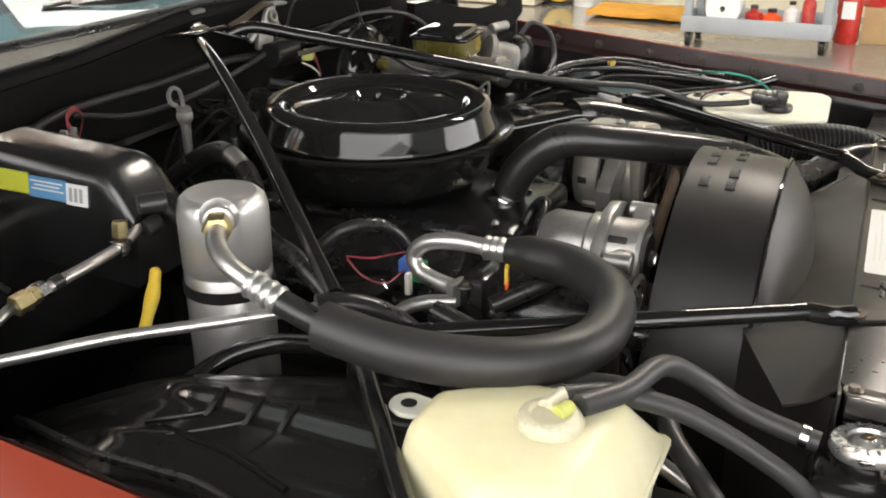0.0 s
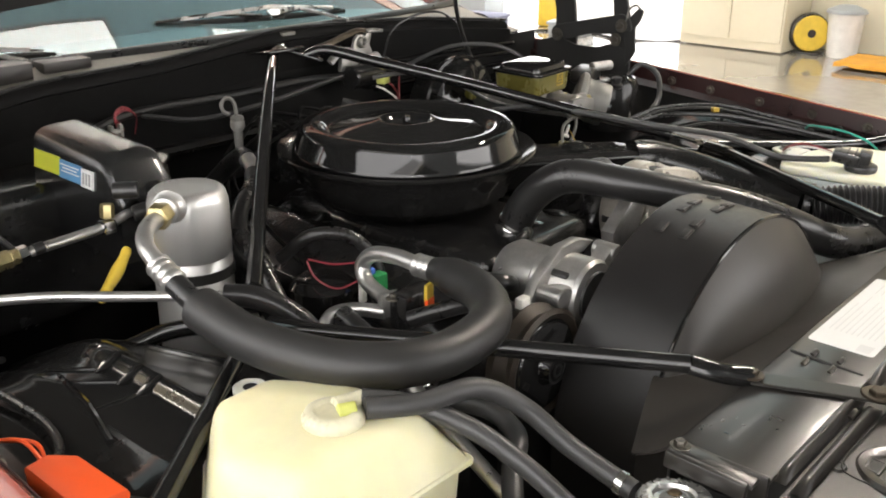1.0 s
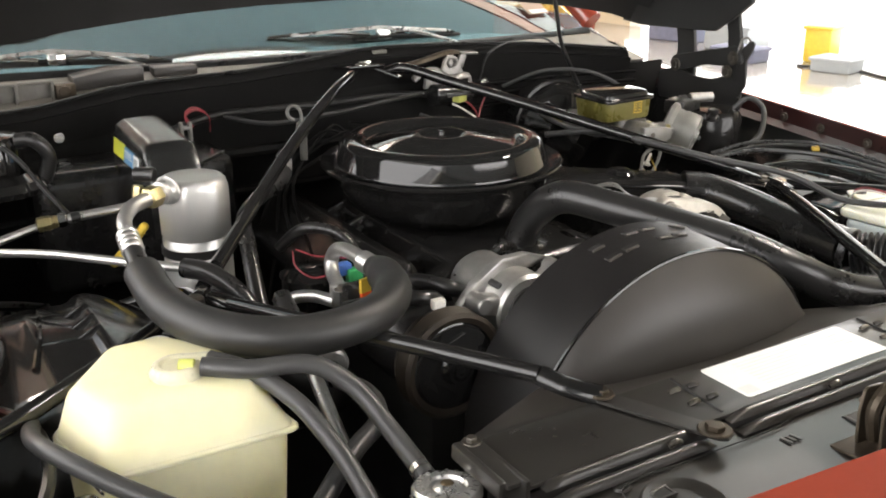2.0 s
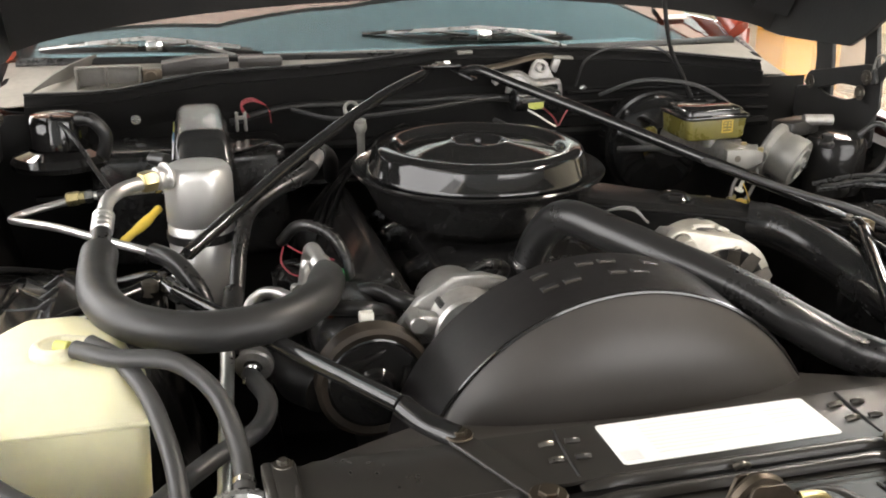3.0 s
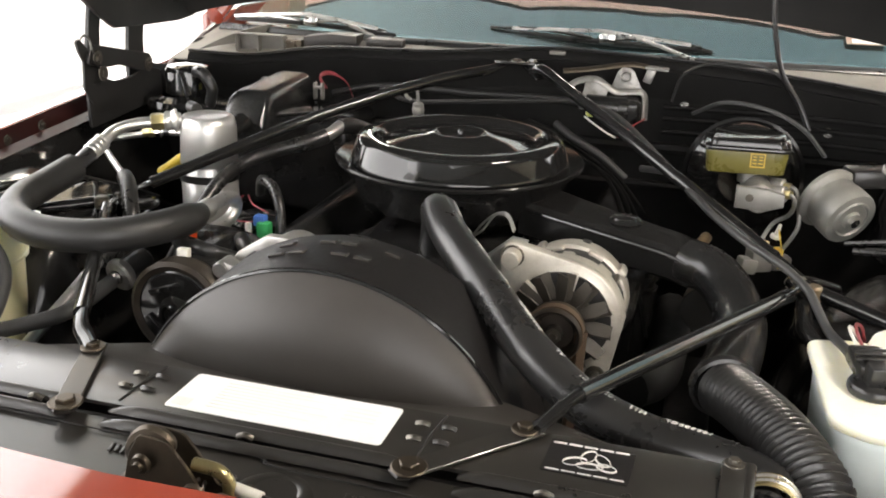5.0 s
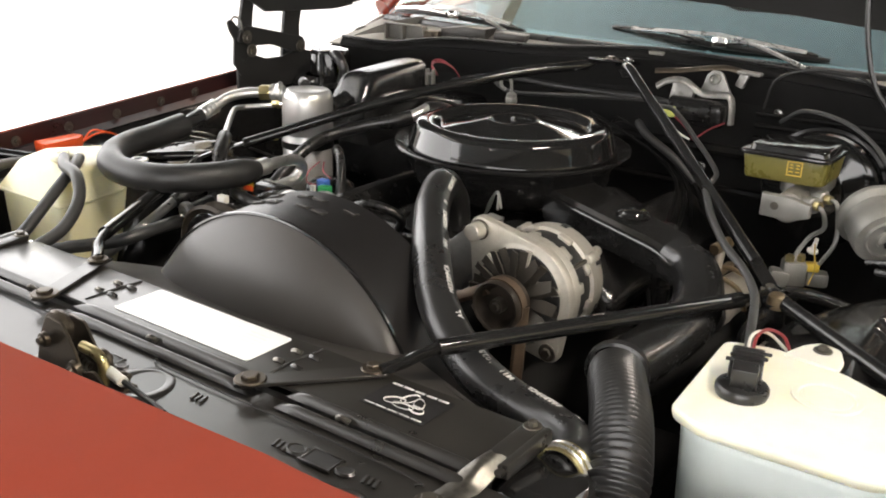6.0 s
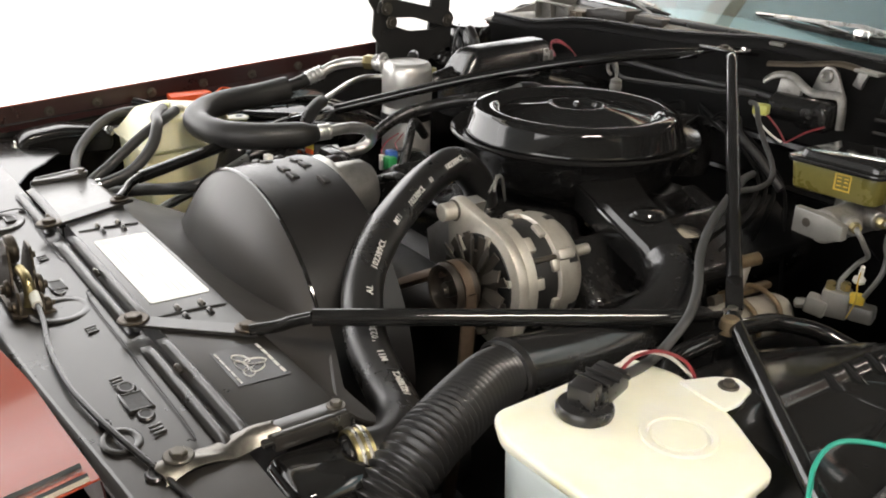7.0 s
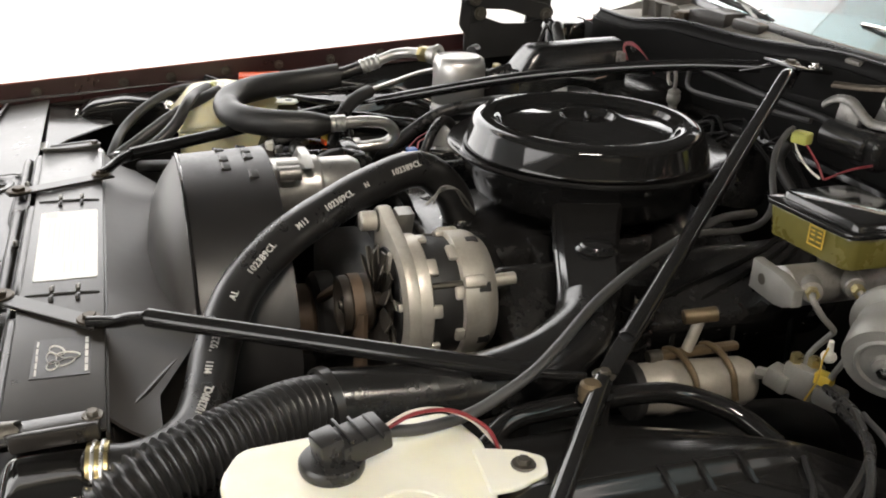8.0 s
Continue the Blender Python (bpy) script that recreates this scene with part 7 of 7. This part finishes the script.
add_prism(bm, [(0.452, 0.910), (0.500, 0.908), (0.528, 0.918), (0.528, 0.938), (0.500, 0.945), (0.452, 0.946)], -0.008, 0.008, Matrix(((1, 0, 0, 0), (0, 0, 1, 0.730), (0, 1, 0, 0), (0, 0, 0, 1))), 0.003, 2)
part("end_face", bm, ZINC, body_)
revpart("port_hole", [(0, 0), (0.0065, 0)], Matrix.Translation((0.474, 0.7213, 0.929)) @ pose(0, 0, 0, 90, 0, 0), BOLT, ms, n=14)
for k, pts in enumerate(([(0.530, 0.745, 0.936), (0.542, 0.738, 0.932), (0.546, 0.752, 0.912), (0.540, 0.776, 0.890), (0.520, 0.790, 0.870), (0.506, 0.782, 0.842), (0.505, 0.780, 0.825)],
                         [(0.530, 0.805, 0.932), (0.548, 0.800, 0.930), (0.556, 0.795, 0.905), (0.560, 0.785, 0.870), (0.545, 0.785, 0.835), (0.535, 0.79, 0.82)])):
    tubepart("brake_pipe", pts, 0.0036, ZINC, ms, n=8)
for p, q in (((0.526, 0.748, 0.935), (0.538, 0.740, 0.936)), ((0.526, 0.807, 0.932), (0.540, 0.802, 0.932))):
    m, h = axis(p, q)
    revpart("pipe_nut", [(0.004, 0), (0.0075, 0.001), (0.0075, h), (0.004, h)], m, BRASS, ms, "brass pipe nut", n=6)
pv = thing("proportioning_valve", "grey zinc brake valve with yellow connector", "valve", (0.53, 0.81, 0.8))
boxpart("body", (0.038, 0.032, 0.040), pose(0.505, 0.780, 0.808, 0, 0, 25), ZINC, pv, 0.004)
boxpart("front_block", (0.030, 0.026, 0.026), pose(0.486, 0.764, 0.800, 0, 10, 25), ZINC, pv, 0.004)
boxpart("rear_block", (0.034, 0.028, 0.024), pose(0.540, 0.792, 0.802, 0, 0, 20), ZINC, pv, 0.005)
for p, q in (((0.476, 0.758, 0.800), (0.462, 0.750, 0.797)), ((0.498, 0.772, 0.826), (0.498, 0.772, 0.838)), ((0.512, 0.786, 0.826), (0.512, 0.786, 0.838))):
    m, h = axis(p, q)
    revpart("pipe_nut", [(0, 0), (0.0075, 0), (0.0075, h), (0.004, h + 0.002), (0, h + 0.002)], m, BRASS if p[2] > 0.81 else ZINC, pv, n=6)
boxpart("connector", (0.020, 0.016, 0.014), pose(0.532, 0.786, 0.822, 0, 0, 25), YELLOW, pv, 0.002, "yellow connector")
bm = bmesh.new()
add_rev(bm, [(0, 0), (0.009, 0.0), (0.009, 0.004), (0.004, 0.006), (0.003, 0.026), (0, 0.027)], Matrix.Translation((0.527, 0.790, 0.846)) @ pose(0, 0, 0, 12, 12, 0), 8)
part("clip", bm, WHITEW, pv, "cream plastic clip")
tubepart("wire", [(0.530, 0.786, 0.865), (0.534, 0.776, 0.850), (0.540, 0.768, 0.825), (0.536, 0.760, 0.800)], 0.0011, CAPYEL, pv, "pale orange wire", n=6)
sv = thing("cruise_servo", "grey zinc cruise control servo drum", "servo", (0.62, 0.8, 0.88))
SM, _ = axis((0.596, 0.817, 0.922), (0.640, 0.757, 0.897))
revpart("rear_flange", [(0, 0), (0.046, 0.0), (0.054, 0.004), (0.055, 0.012), (0.050, 0.018), (0.046, 0.020)], SM, ZINC, sv, n=40)
revpart("drum", [(0.046, 0.018), (0.045, 0.034), (0.0475, 0.038), (0.0475, 0.066), (0.0455, 0.071), (0.034, 0.072), (0.032, 0.075), (0.030, 0.075), (0.028, 0.072), (0.016, 0.072), (0.014, 0.077), (0, 0.078)], SM, ZINC, sv, n=40)
revpart("nut", [(0, 0.077), (0.009, 0.077), (0.009, 0.084), (0.004, 0.086), (0, 0.088)], SM, CHROME, sv, n=6)
boxpart("bracket", (0.09, 0.05, 0.03), pose(0.67, 0.84, 0.955, 0, 0, 20), RUBBER, sv, 0.006)
cylpart("valve", (0.68, 0.83, 0.970), (0.735, 0.815, 0.970), 0.011, DULLCAST, sv)
can = thing("vapour_canister", "black vapour canister with stacked nozzles", "canister", (0.74, 0.78, 0.84))
revpart("body", [(0, 0), (0.062, 0), (0.066, 0.01), (0.066, 0.10), (0.058, 0.115), (0.02, 0.12), (0, 0.12)], pose(0.745, 0.82, 0.825), BODYBLACK, can, n=32)
revpart("nozzle", [(0.010, 0), (0.014, 0.004), (0.014, 0.010), (0.009, 0.014), (0.012, 0.020), (0.012, 0.026), (0, 0.03)], pose(0.70, 0.775, 0.925), RUBBER, can, n=16)
tubepart("hose", [(0.79, 0.80, 0.94), (0.815, 0.78, 0.965), (0.82, 0.74, 0.945), (0.79, 0.715, 0.90), (0.745, 0.71, 0.875)], 0.006, GREYRUB, can, n=10)

# wiper motor and its bracket
wm = thing("wiper_motor", "wiper motor with grey cast bracket on the firewall", "motor", (0.26, 1.08, 1.0))
bm = bmesh.new()
add_box(bm, (0.066, 0.060, 0.050), pose(0.226, 1.085, 0.984, 6, 0, 0), 0.012, 3)
add_cyl(bm, (0.150, 1.060, 0.990), (0.235, 1.070, 0.988), 0.024)
part("body", bm, BOXPL, wm)
bm = bmesh.new()
add_tube(bm, [(0.112, 1.075, 1.024), (0.130, 1.075, 1.036), (0.152, 1.075, 1.042), (0.172, 1.076, 1.040), (0.193, 1.078, 1.027), (0.210, 1.082, 1.019), (0.240, 1.086, 1.021), (0.258, 1.088, 1.020), (0.265, 1.090, 1.005), (0.267, 1.091, 0.965)], 0.0075, 10, 5, None, 0.5)
add_prism(bm, [(0.140, 1.002), (0.186, 1.000), (0.192, 1.026), (0.172, 1.038), (0.146, 1.038)], -0.006, 0.006, Matrix(((1, 0, 0, 0), (0, 0, 1, 1.080), (0, 1, 0, 0), (0, 0, 0, 1))), 0.003, 2)
add_prism(bm, [(0.192, 1.018), (0.262, 1.014), (0.250, 1.034), (0.238, 1.058), (0.228, 1.065), (0.214, 1.065), (0.205, 1.056)], -0.004, 0.004, Matrix(((1, 0, 0, 0), (0, 0, 1, 1.104), (0, 1, 0, 0), (0, 0, 0, 1))), 0.002, 2)
add_rev(bm, [(0.006, 0), (0.012, 0), (0.012, 0.010), (0.009, 0.012), (0.006, 0.010), (0.006, 0)], Matrix.Translation((0.222, 1.102, 1.049)) @ pose(0, 0, 0, 85, 0, 0), 20)
part("cast_bracket", bm, DULLCAST, wm, "grey cast aluminium bracket")
bm = bmesh.new()
add_tube(bm, [(0.095, 1.100, 1.050), (0.150, 1.108, 1.057), (0.200, 1.115, 1.066), (0.232, 1.120, 1.070), (0.262, 1.126, 1.066)], 0.0065, 8, 5, None, 0.45)
part("arm", bm, PLATED, wm)
boxpart("foot", (0.046, 0.026, 0.006), pose(0.280, 1.128, 1.064, 0, 3, 0), ZINC, wm, 0.002)
boxpart("foot_web", (0.018, 0.010, 0.030), pose(0.266, 1.130, 1.048, 0, 20, 0), DULLCAST, wm, 0.003)
for c, mt_, pts in ((RED, "red_wire", [(0.165, 0.998, 0.987), (0.190, 0.992, 0.985), (0.215, 0.995, 0.965), (0.228, 1.0, 0.945)]), (WHITEW, "white_wire", [(0.160, 0.995, 0.982), (0.178, 0.988, 0.972), (0.205, 0.99, 0.955), (0.222, 0.998, 0.945)]), (RED, "red_wire", [(0.230, 1.0, 0.946), (0.250, 1.02, 0.965), (0.272, 1.04, 0.978)])):
    tubepart(mt_, pts, 0.0018, c, wm, n=6)
boxpart("plug", (0.026, 0.02, 0.018), pose(0.176, 0.992, 0.994, 0, 0, 20), LIMEPL, wm, 0.003, "yellow-green plug")

# lifting eye behind the air cleaner
le = thing("lifting_eye", "bright steel looped rod on a stud", "hook", (-0.18, 0.995, 0.95))
tubepart("loop", [(-0.181, 0.995, 0.975), (-0.182, 0.996, 0.998), (-0.188, 0.997, 1.010), (-0.200, 0.998, 1.013), (-0.209, 0.997, 1.004), (-0.206, 0.996, 0.992), (-0.196, 0.995, 0.986)], 0.0034, ZINC, le, n=8)
revpart("stud", [(0, -0.060), (0.007, -0.060), (0.008, -0.012), (0.010, -0.010), (0.0125, -0.004), (0.0125, 0.004), (0.011, 0.006), (0.0115, 0.012), (0.008, 0.015), (0, 0.016)], pose(-0.180, 0.995, 0.966), ZINC, le, n=16)

# ---- wiring, hoses and small parts ----
yl = thing("dipstick_handle", "yellow plastic-tipped cable end", "handle", (-0.58, 0.74, 0.87))
tubepart("tip", [(-0.553, 0.748, 0.905), (-0.562, 0.742, 0.898), (-0.580, 0.733, 0.884), (-0.606, 0.722, 0.866), (-0.616, 0.718, 0.858)], 0.0075, YELLOW, yl, n=10, rfun=lambda u: 0.72 + 0.35 * math.sin(3.1 * u) + 0.10 * math.sin(16 * u))
orn = thing("battery_clip", "bright orange plastic clip with orange wires", "clip", (-0.855, 0.36, 0.85))
bm = bmesh.new()
add_prism(bm, [(-0.872, 0.305), (-0.828, 0.300), (-0.830, 0.380), (-0.848, 0.402), (-0.872, 0.398)], 0.852, 0.884, None, 0.005, 2, 0.94)
part("block", bm, ORANGE, orn)
for k in range(2):
    tubepart("wire", [(-0.85, 0.40, 0.868), (-0.845 - 0.01 * k, 0.43, 0.880 + 0.006 * k), (-0.862, 0.47, 0.874), (-0.872, 0.50, 0.862)], 0.0022, ORANGE, orn, n=6)
lp = thing("sensor_wiring", "red wires with blue and green connectors", "wiring", (-0.33, 0.56, 0.82))
for k, pts in enumerate(([(-0.372, 0.60, 0.872), (-0.378, 0.575, 0.856), (-0.360, 0.552, 0.842), (-0.322, 0.545, 0.846)], [(-0.365, 0.605, 0.872), (-0.345, 0.58, 0.866), (-0.325, 0.562, 0.866), (-0.300, 0.552, 0.862)])):
    tubepart("red_wire", pts, 0.0013, PINKW, lp, n=6)
boxpart("blue_connector", (0.020, 0.018, 0.018), pose(-0.312, 0.545, 0.850), BLUEPL, lp, 0.002, "blue connector")
boxpart("green_connector", (0.022, 0.018, 0.026), pose(-0.300, 0.535, 0.838), GREENPL, lp, 0.002, "green connector")
boxpart("white_clip", (0.010, 0.008, 0.030), pose(-0.330, 0.535, 0.832), WHITEW, lp, 0.002)
tubepart("loom", [(-0.37, 0.66, 0.86), (-0.345, 0.62, 0.898), (-0.305, 0.585, 0.895), (-0.282, 0.56, 0.86), (-0.278, 0.545, 0.81)], 0.009, RUBBER, lp, n=10)
revpart("sensor_can", [(0, 0), (0.045, 0), (0.048, 0.01), (0.048, 0.05), (0.035, 0.06), (0, 0.062)], pose(-0.345, 0.60, 0.78), GLOSS, lp, n=24)
hh = thing("heater_hose_pair", "black heater hoses with bright elbow behind the can", "hose", (-0.35, 0.78, 0.88))
tubepart("hose", [(-0.335, 0.762, 0.931), (-0.375, 0.735, 0.921), (-0.415, 0.690, 0.905), (-0.432, 0.63, 0.885), (-0.445, 0.57, 0.84), (-0.46, 0.48, 0.76)], 0.0125, RUBBER, hh, n=12)
tubepart("metal_elbow", [(-0.284, 0.835, 0.956), (-0.292, 0.812, 0.947), (-0.304, 0.794, 0.940)], 0.012, TUBEMETAL, hh, "bright elbow", n=12)
tubepart("hose", [(-0.300, 0.800, 0.942), (-0.318, 0.778, 0.935), (-0.345, 0.755, 0.929)], 0.0145, RUBBER, hh, n=12)
tubepart("hose", [(-0.285, 0.832, 0.955), (-0.270, 0.87, 0.95), (-0.25, 0.93, 0.92), (-0.24, 1.0, 0.87)], 0.0145, RUBBER, hh, n=12)
tubepart("hose", [(-0.30, 0.46, 0.84), (-0.27, 0.40, 0.868), (-0.235, 0.36, 0.865), (-0.20, 0.38, 0.845)], 0.012, RUBBER, hh, n=12)
tubepart("hose", [(-0.38, 0.40, 0.85), (-0.34, 0.35, 0.872), (-0.29, 0.33, 0.872), (-0.25, 0.37, 0.845)], 0.011, RUBBER, hh, n=12)
tubepart("hose", [(-0.10, 0.48, 0.80), (-0.06, 0.46, 0.855), (-0.10, 0.43, 0.88), (-0.16, 0.42, 0.86)], 0.008, RUBBER, hh, n=10)
fr = thing("firewall_wiring", "black wiring loom with red wires on the firewall", "wiring", (-0.4, 1.1, 0.98))
for k in range(3):
    tubepart("red_wire", [(-0.395 + 0.004 * k, 1.012, 0.990), (-0.402, 1.008, 1.012 + 0.003 * k), (-0.380, 1.015, 1.020 + 0.003 * k), (-0.352, 1.03, 1.004), (-0.345, 1.05, 0.97)], 0.0012, (RED, PINKW, RED)[k], fr, n=6)
bm = bmesh.new()
add_box(bm, (0.006, 0.012, 0.036), pose(-0.412, 1.006, 0.985), 0.002)
add_box(bm, (0.006, 0.012, 0.036), pose(-0.396, 1.006, 0.985), 0.002)
add_box(bm, (0.022, 0.012, 0.006), pose(-0.404, 1.006, 0.992), 0.002)
part("connector", bm, ZINC, fr, "grey plug bracket")
tubepart("loom", [(-0.42, 1.12, 0.96), (-0.30, 1.125, 0.985), (-0.10, 1.12, 0.985), (0.08, 1.11, 0.99), (0.18, 1.09, 0.985)], 0.007, DARK, fr, n=10)
tubepart("loom", [(-0.30, 1.10, 0.985), (-0.22, 1.05, 0.972), (-0.10, 1.02, 0.985), (0.02, 1.03, 0.995), (0.12, 1.05, 1.000)], 0.0045, DARK, fr, n=8)
tubepart("loom", [(0.10, 1.03, 0.955), (0.14, 0.99, 0.94), (0.20, 0.98, 0.91), (0.25, 0.98, 0.87)], 0.008, DARK, fr, n=10)
hw = thing("hood_lamp_wire", "black wire hanging from the raised hood", "wire", (0.5, 1.1, 1.1))
tubepart("wire", [(0.475, 1.085, 1.30), (0.490, 1.083, 1.17), (0.515, 1.09, 1.08), (0.555, 1.103, 1.02), (0.58, 1.10, 0.97)], 0.005, RUBBER, hw, n=8)
tubepart("thin_wire", [(0.315, 1.13, 1.00), (0.335, 1.12, 1.06), (0.40, 1.11, 1.087), (0.48, 1.11, 1.085), (0.54, 1.105, 1.05)], 0.0028, RUBBER, hw, n=6)
tubepart("thin_wire", [(0.36, 1.10, 0.985), (0.42, 1.03, 1.025), (0.50, 0.98, 1.025), (0.56, 0.95, 1.0), (0.60, 0.93, 0.96)], 0.004, GREYRUB, hw, n=6)
dl = thing("fender_loom", "black wiring loom along the driver inner fender", "wiring", (0.80, 0.5, 0.86))
for k, pts in enumerate(([(0.625, 0.70, 0.868), (0.71, 0.665, 0.888), (0.815, 0.580, 0.889), (0.845, 0.47, 0.876), (0.858, 0.34, 0.862)],
                         [(0.66, 0.72, 0.855), (0.745, 0.675, 0.874), (0.825, 0.60, 0.878), (0.852, 0.50, 0.868), (0.862, 0.38, 0.856)],
                         [(0.64, 0.705, 0.855), (0.73, 0.665, 0.868), (0.805, 0.56, 0.870), (0.83, 0.46, 0.862), (0.85, 0.30, 0.848)],
                         [(0.70, 0.62, 0.850), (0.77, 0.57, 0.858), (0.82, 0.46, 0.855), (0.855, 0.36, 0.845)])):
    tubepart("cable", [(x, y, z + 0.010) for x, y, z in pts], (0.0042, 0.0032, 0.0052, 0.003)[k], (RUBBER, GREYRUB, RUBBER, RUBBER)[k], dl, n=8)
for k in range(4):
    boxpart("clip", (0.006, 0.010, 0.020), pose(0.872, 0.60 - 0.09 * k, 0.872), RUBBER, dl, 0.002)
boxpart("splice", (0.016, 0.012, 0.010), pose(0.812, 0.585, 0.888, 0, 0, -40), CAPYEL, dl, 0.002, "dull yellow splice")
tubepart("green_wire", [(0.838, 0.215, 0.835), (0.826, 0.25, 0.868), (0.806, 0.285, 0.886), (0.798, 0.32, 0.892), (0.806, 0.350, 0.890), (0.83, 0.38, 0.882), (0.86, 0.40, 0.86)], 0.0024, GREENW, dl, "green wire", n=6)
pl = thing("fender_loom", "black cables along the passenger inner fender", "wiring", (-0.8, 0.5, 0.86))
tubepart("loom", [(-0.845, 0.52, 0.860), (-0.826, 0.60, 0.850), (-0.808, 0.66, 0.838), (-0.775, 0.74, 0.806), (-0.72, 0.86, 0.745)], 0.004, RUBBER, pl, n=8)
tubepart("loom", [(-0.700, 0.84, 0.765), (-0.755, 0.745, 0.815), (-0.796, 0.665, 0.849), (-0.808, 0.606, 0.856), (-0.803, 0.55, 0.853), (-0.802, 0.50, 0.852), (-0.815, 0.45, 0.852), (-0.850, 0.40, 0.860)], 0.0045, RUBBER, pl, n=8)
tubepart("loom", [(-0.84, 0.10, 0.825), (-0.80, 0.20, 0.836), (-0.80, 0.30, 0.845), (-0.85, 0.38, 0.845)], 0.007, RUBBER, pl, n=8)
lp2 = thing("headlamp_housing", "black moulded headlamp housing beside the inner fender", "housing", (-0.80, 0.07, 0.80))
bm = bmesh.new()
add_prism(bm, [(-0.035, 0.800), (0.150, 0.796), (0.158, 0.826), (0.135, 0.848), (0.060, 0.858), (-0.010, 0.850), (-0.035, 0.832)], -0.034, 0.034, Matrix(((0, 0, 1, -0.800), (1, 0, 0, 0), (0, 1, 0, 0), (0, 0, 0, 1))), 0.010, 3, 1.0, 0.012)
part("shell", bm, BODYBLACK, lp2, sharp=60)
tubepart("rib", [(-0.7645, -0.015, 0.832), (-0.7645, 0.060, 0.840), (-0.7645, 0.130, 0.832)], 0.004, BODYBLACK, lp2, n=8)
boltpart(None, CHROME, lp2, 0.008, pose(-0.780, -0.0355, 0.826, 90, 0, 0))
boltpart(None, CHROME, lp2, 0.006, pose(-0.765, 0.146, 0.842, 0, 60, 0))
st = thing("steering_gear", "pale alloy steering gear with plated pipes", "steering gear", (0.42, 0.72, 0.75))
sgm, _ = axis((0.424, 0.603, 0.772), (0.430, 0.760, 0.766))
revpart("housing", [(0, 0), (0.027, 0), (0.031, 0.004), (0.032, 0.030), (0.034, 0.034), (0.034, 0.048), (0.032, 0.052), (0.031, 0.148), (0.026, 0.160), (0, 0.162)], sgm, ALTCAST, st, n=32)
cylpart("end_cap", (0.4238, 0.596, 0.772), (0.424, 0.608, 0.772), 0.036, DARK, st)
boxpart("top_rail", (0.014, 0.124, 0.010), pose(0.410, 0.694, 0.806), TANNUT, st, 0.004, "tan plated rail")
cylpart("rail_end", (0.410, 0.628, 0.806), (0.410, 0.646, 0.806), 0.008, WORN, st)
cylpart("fitting", (0.405, 0.674, 0.852), (0.415, 0.714, 0.857), 0.0095, TANNUT, st, "tan plated fitting")
cylpart("stem", (0.410, 0.682, 0.808), (0.410, 0.696, 0.853), 0.007, ALTCAST, st)
for y in (0.662, 0.714):
    tubepart("pipe", [(0.398, y - 0.004, 0.806), (0.410, y, 0.812), (0.430, y + 0.003, 0.811), (0.455, y + 0.006, 0.797), (0.467, y + 0.008, 0.765)], 0.0042, TANNUT, st, "plated pipe", n=10)
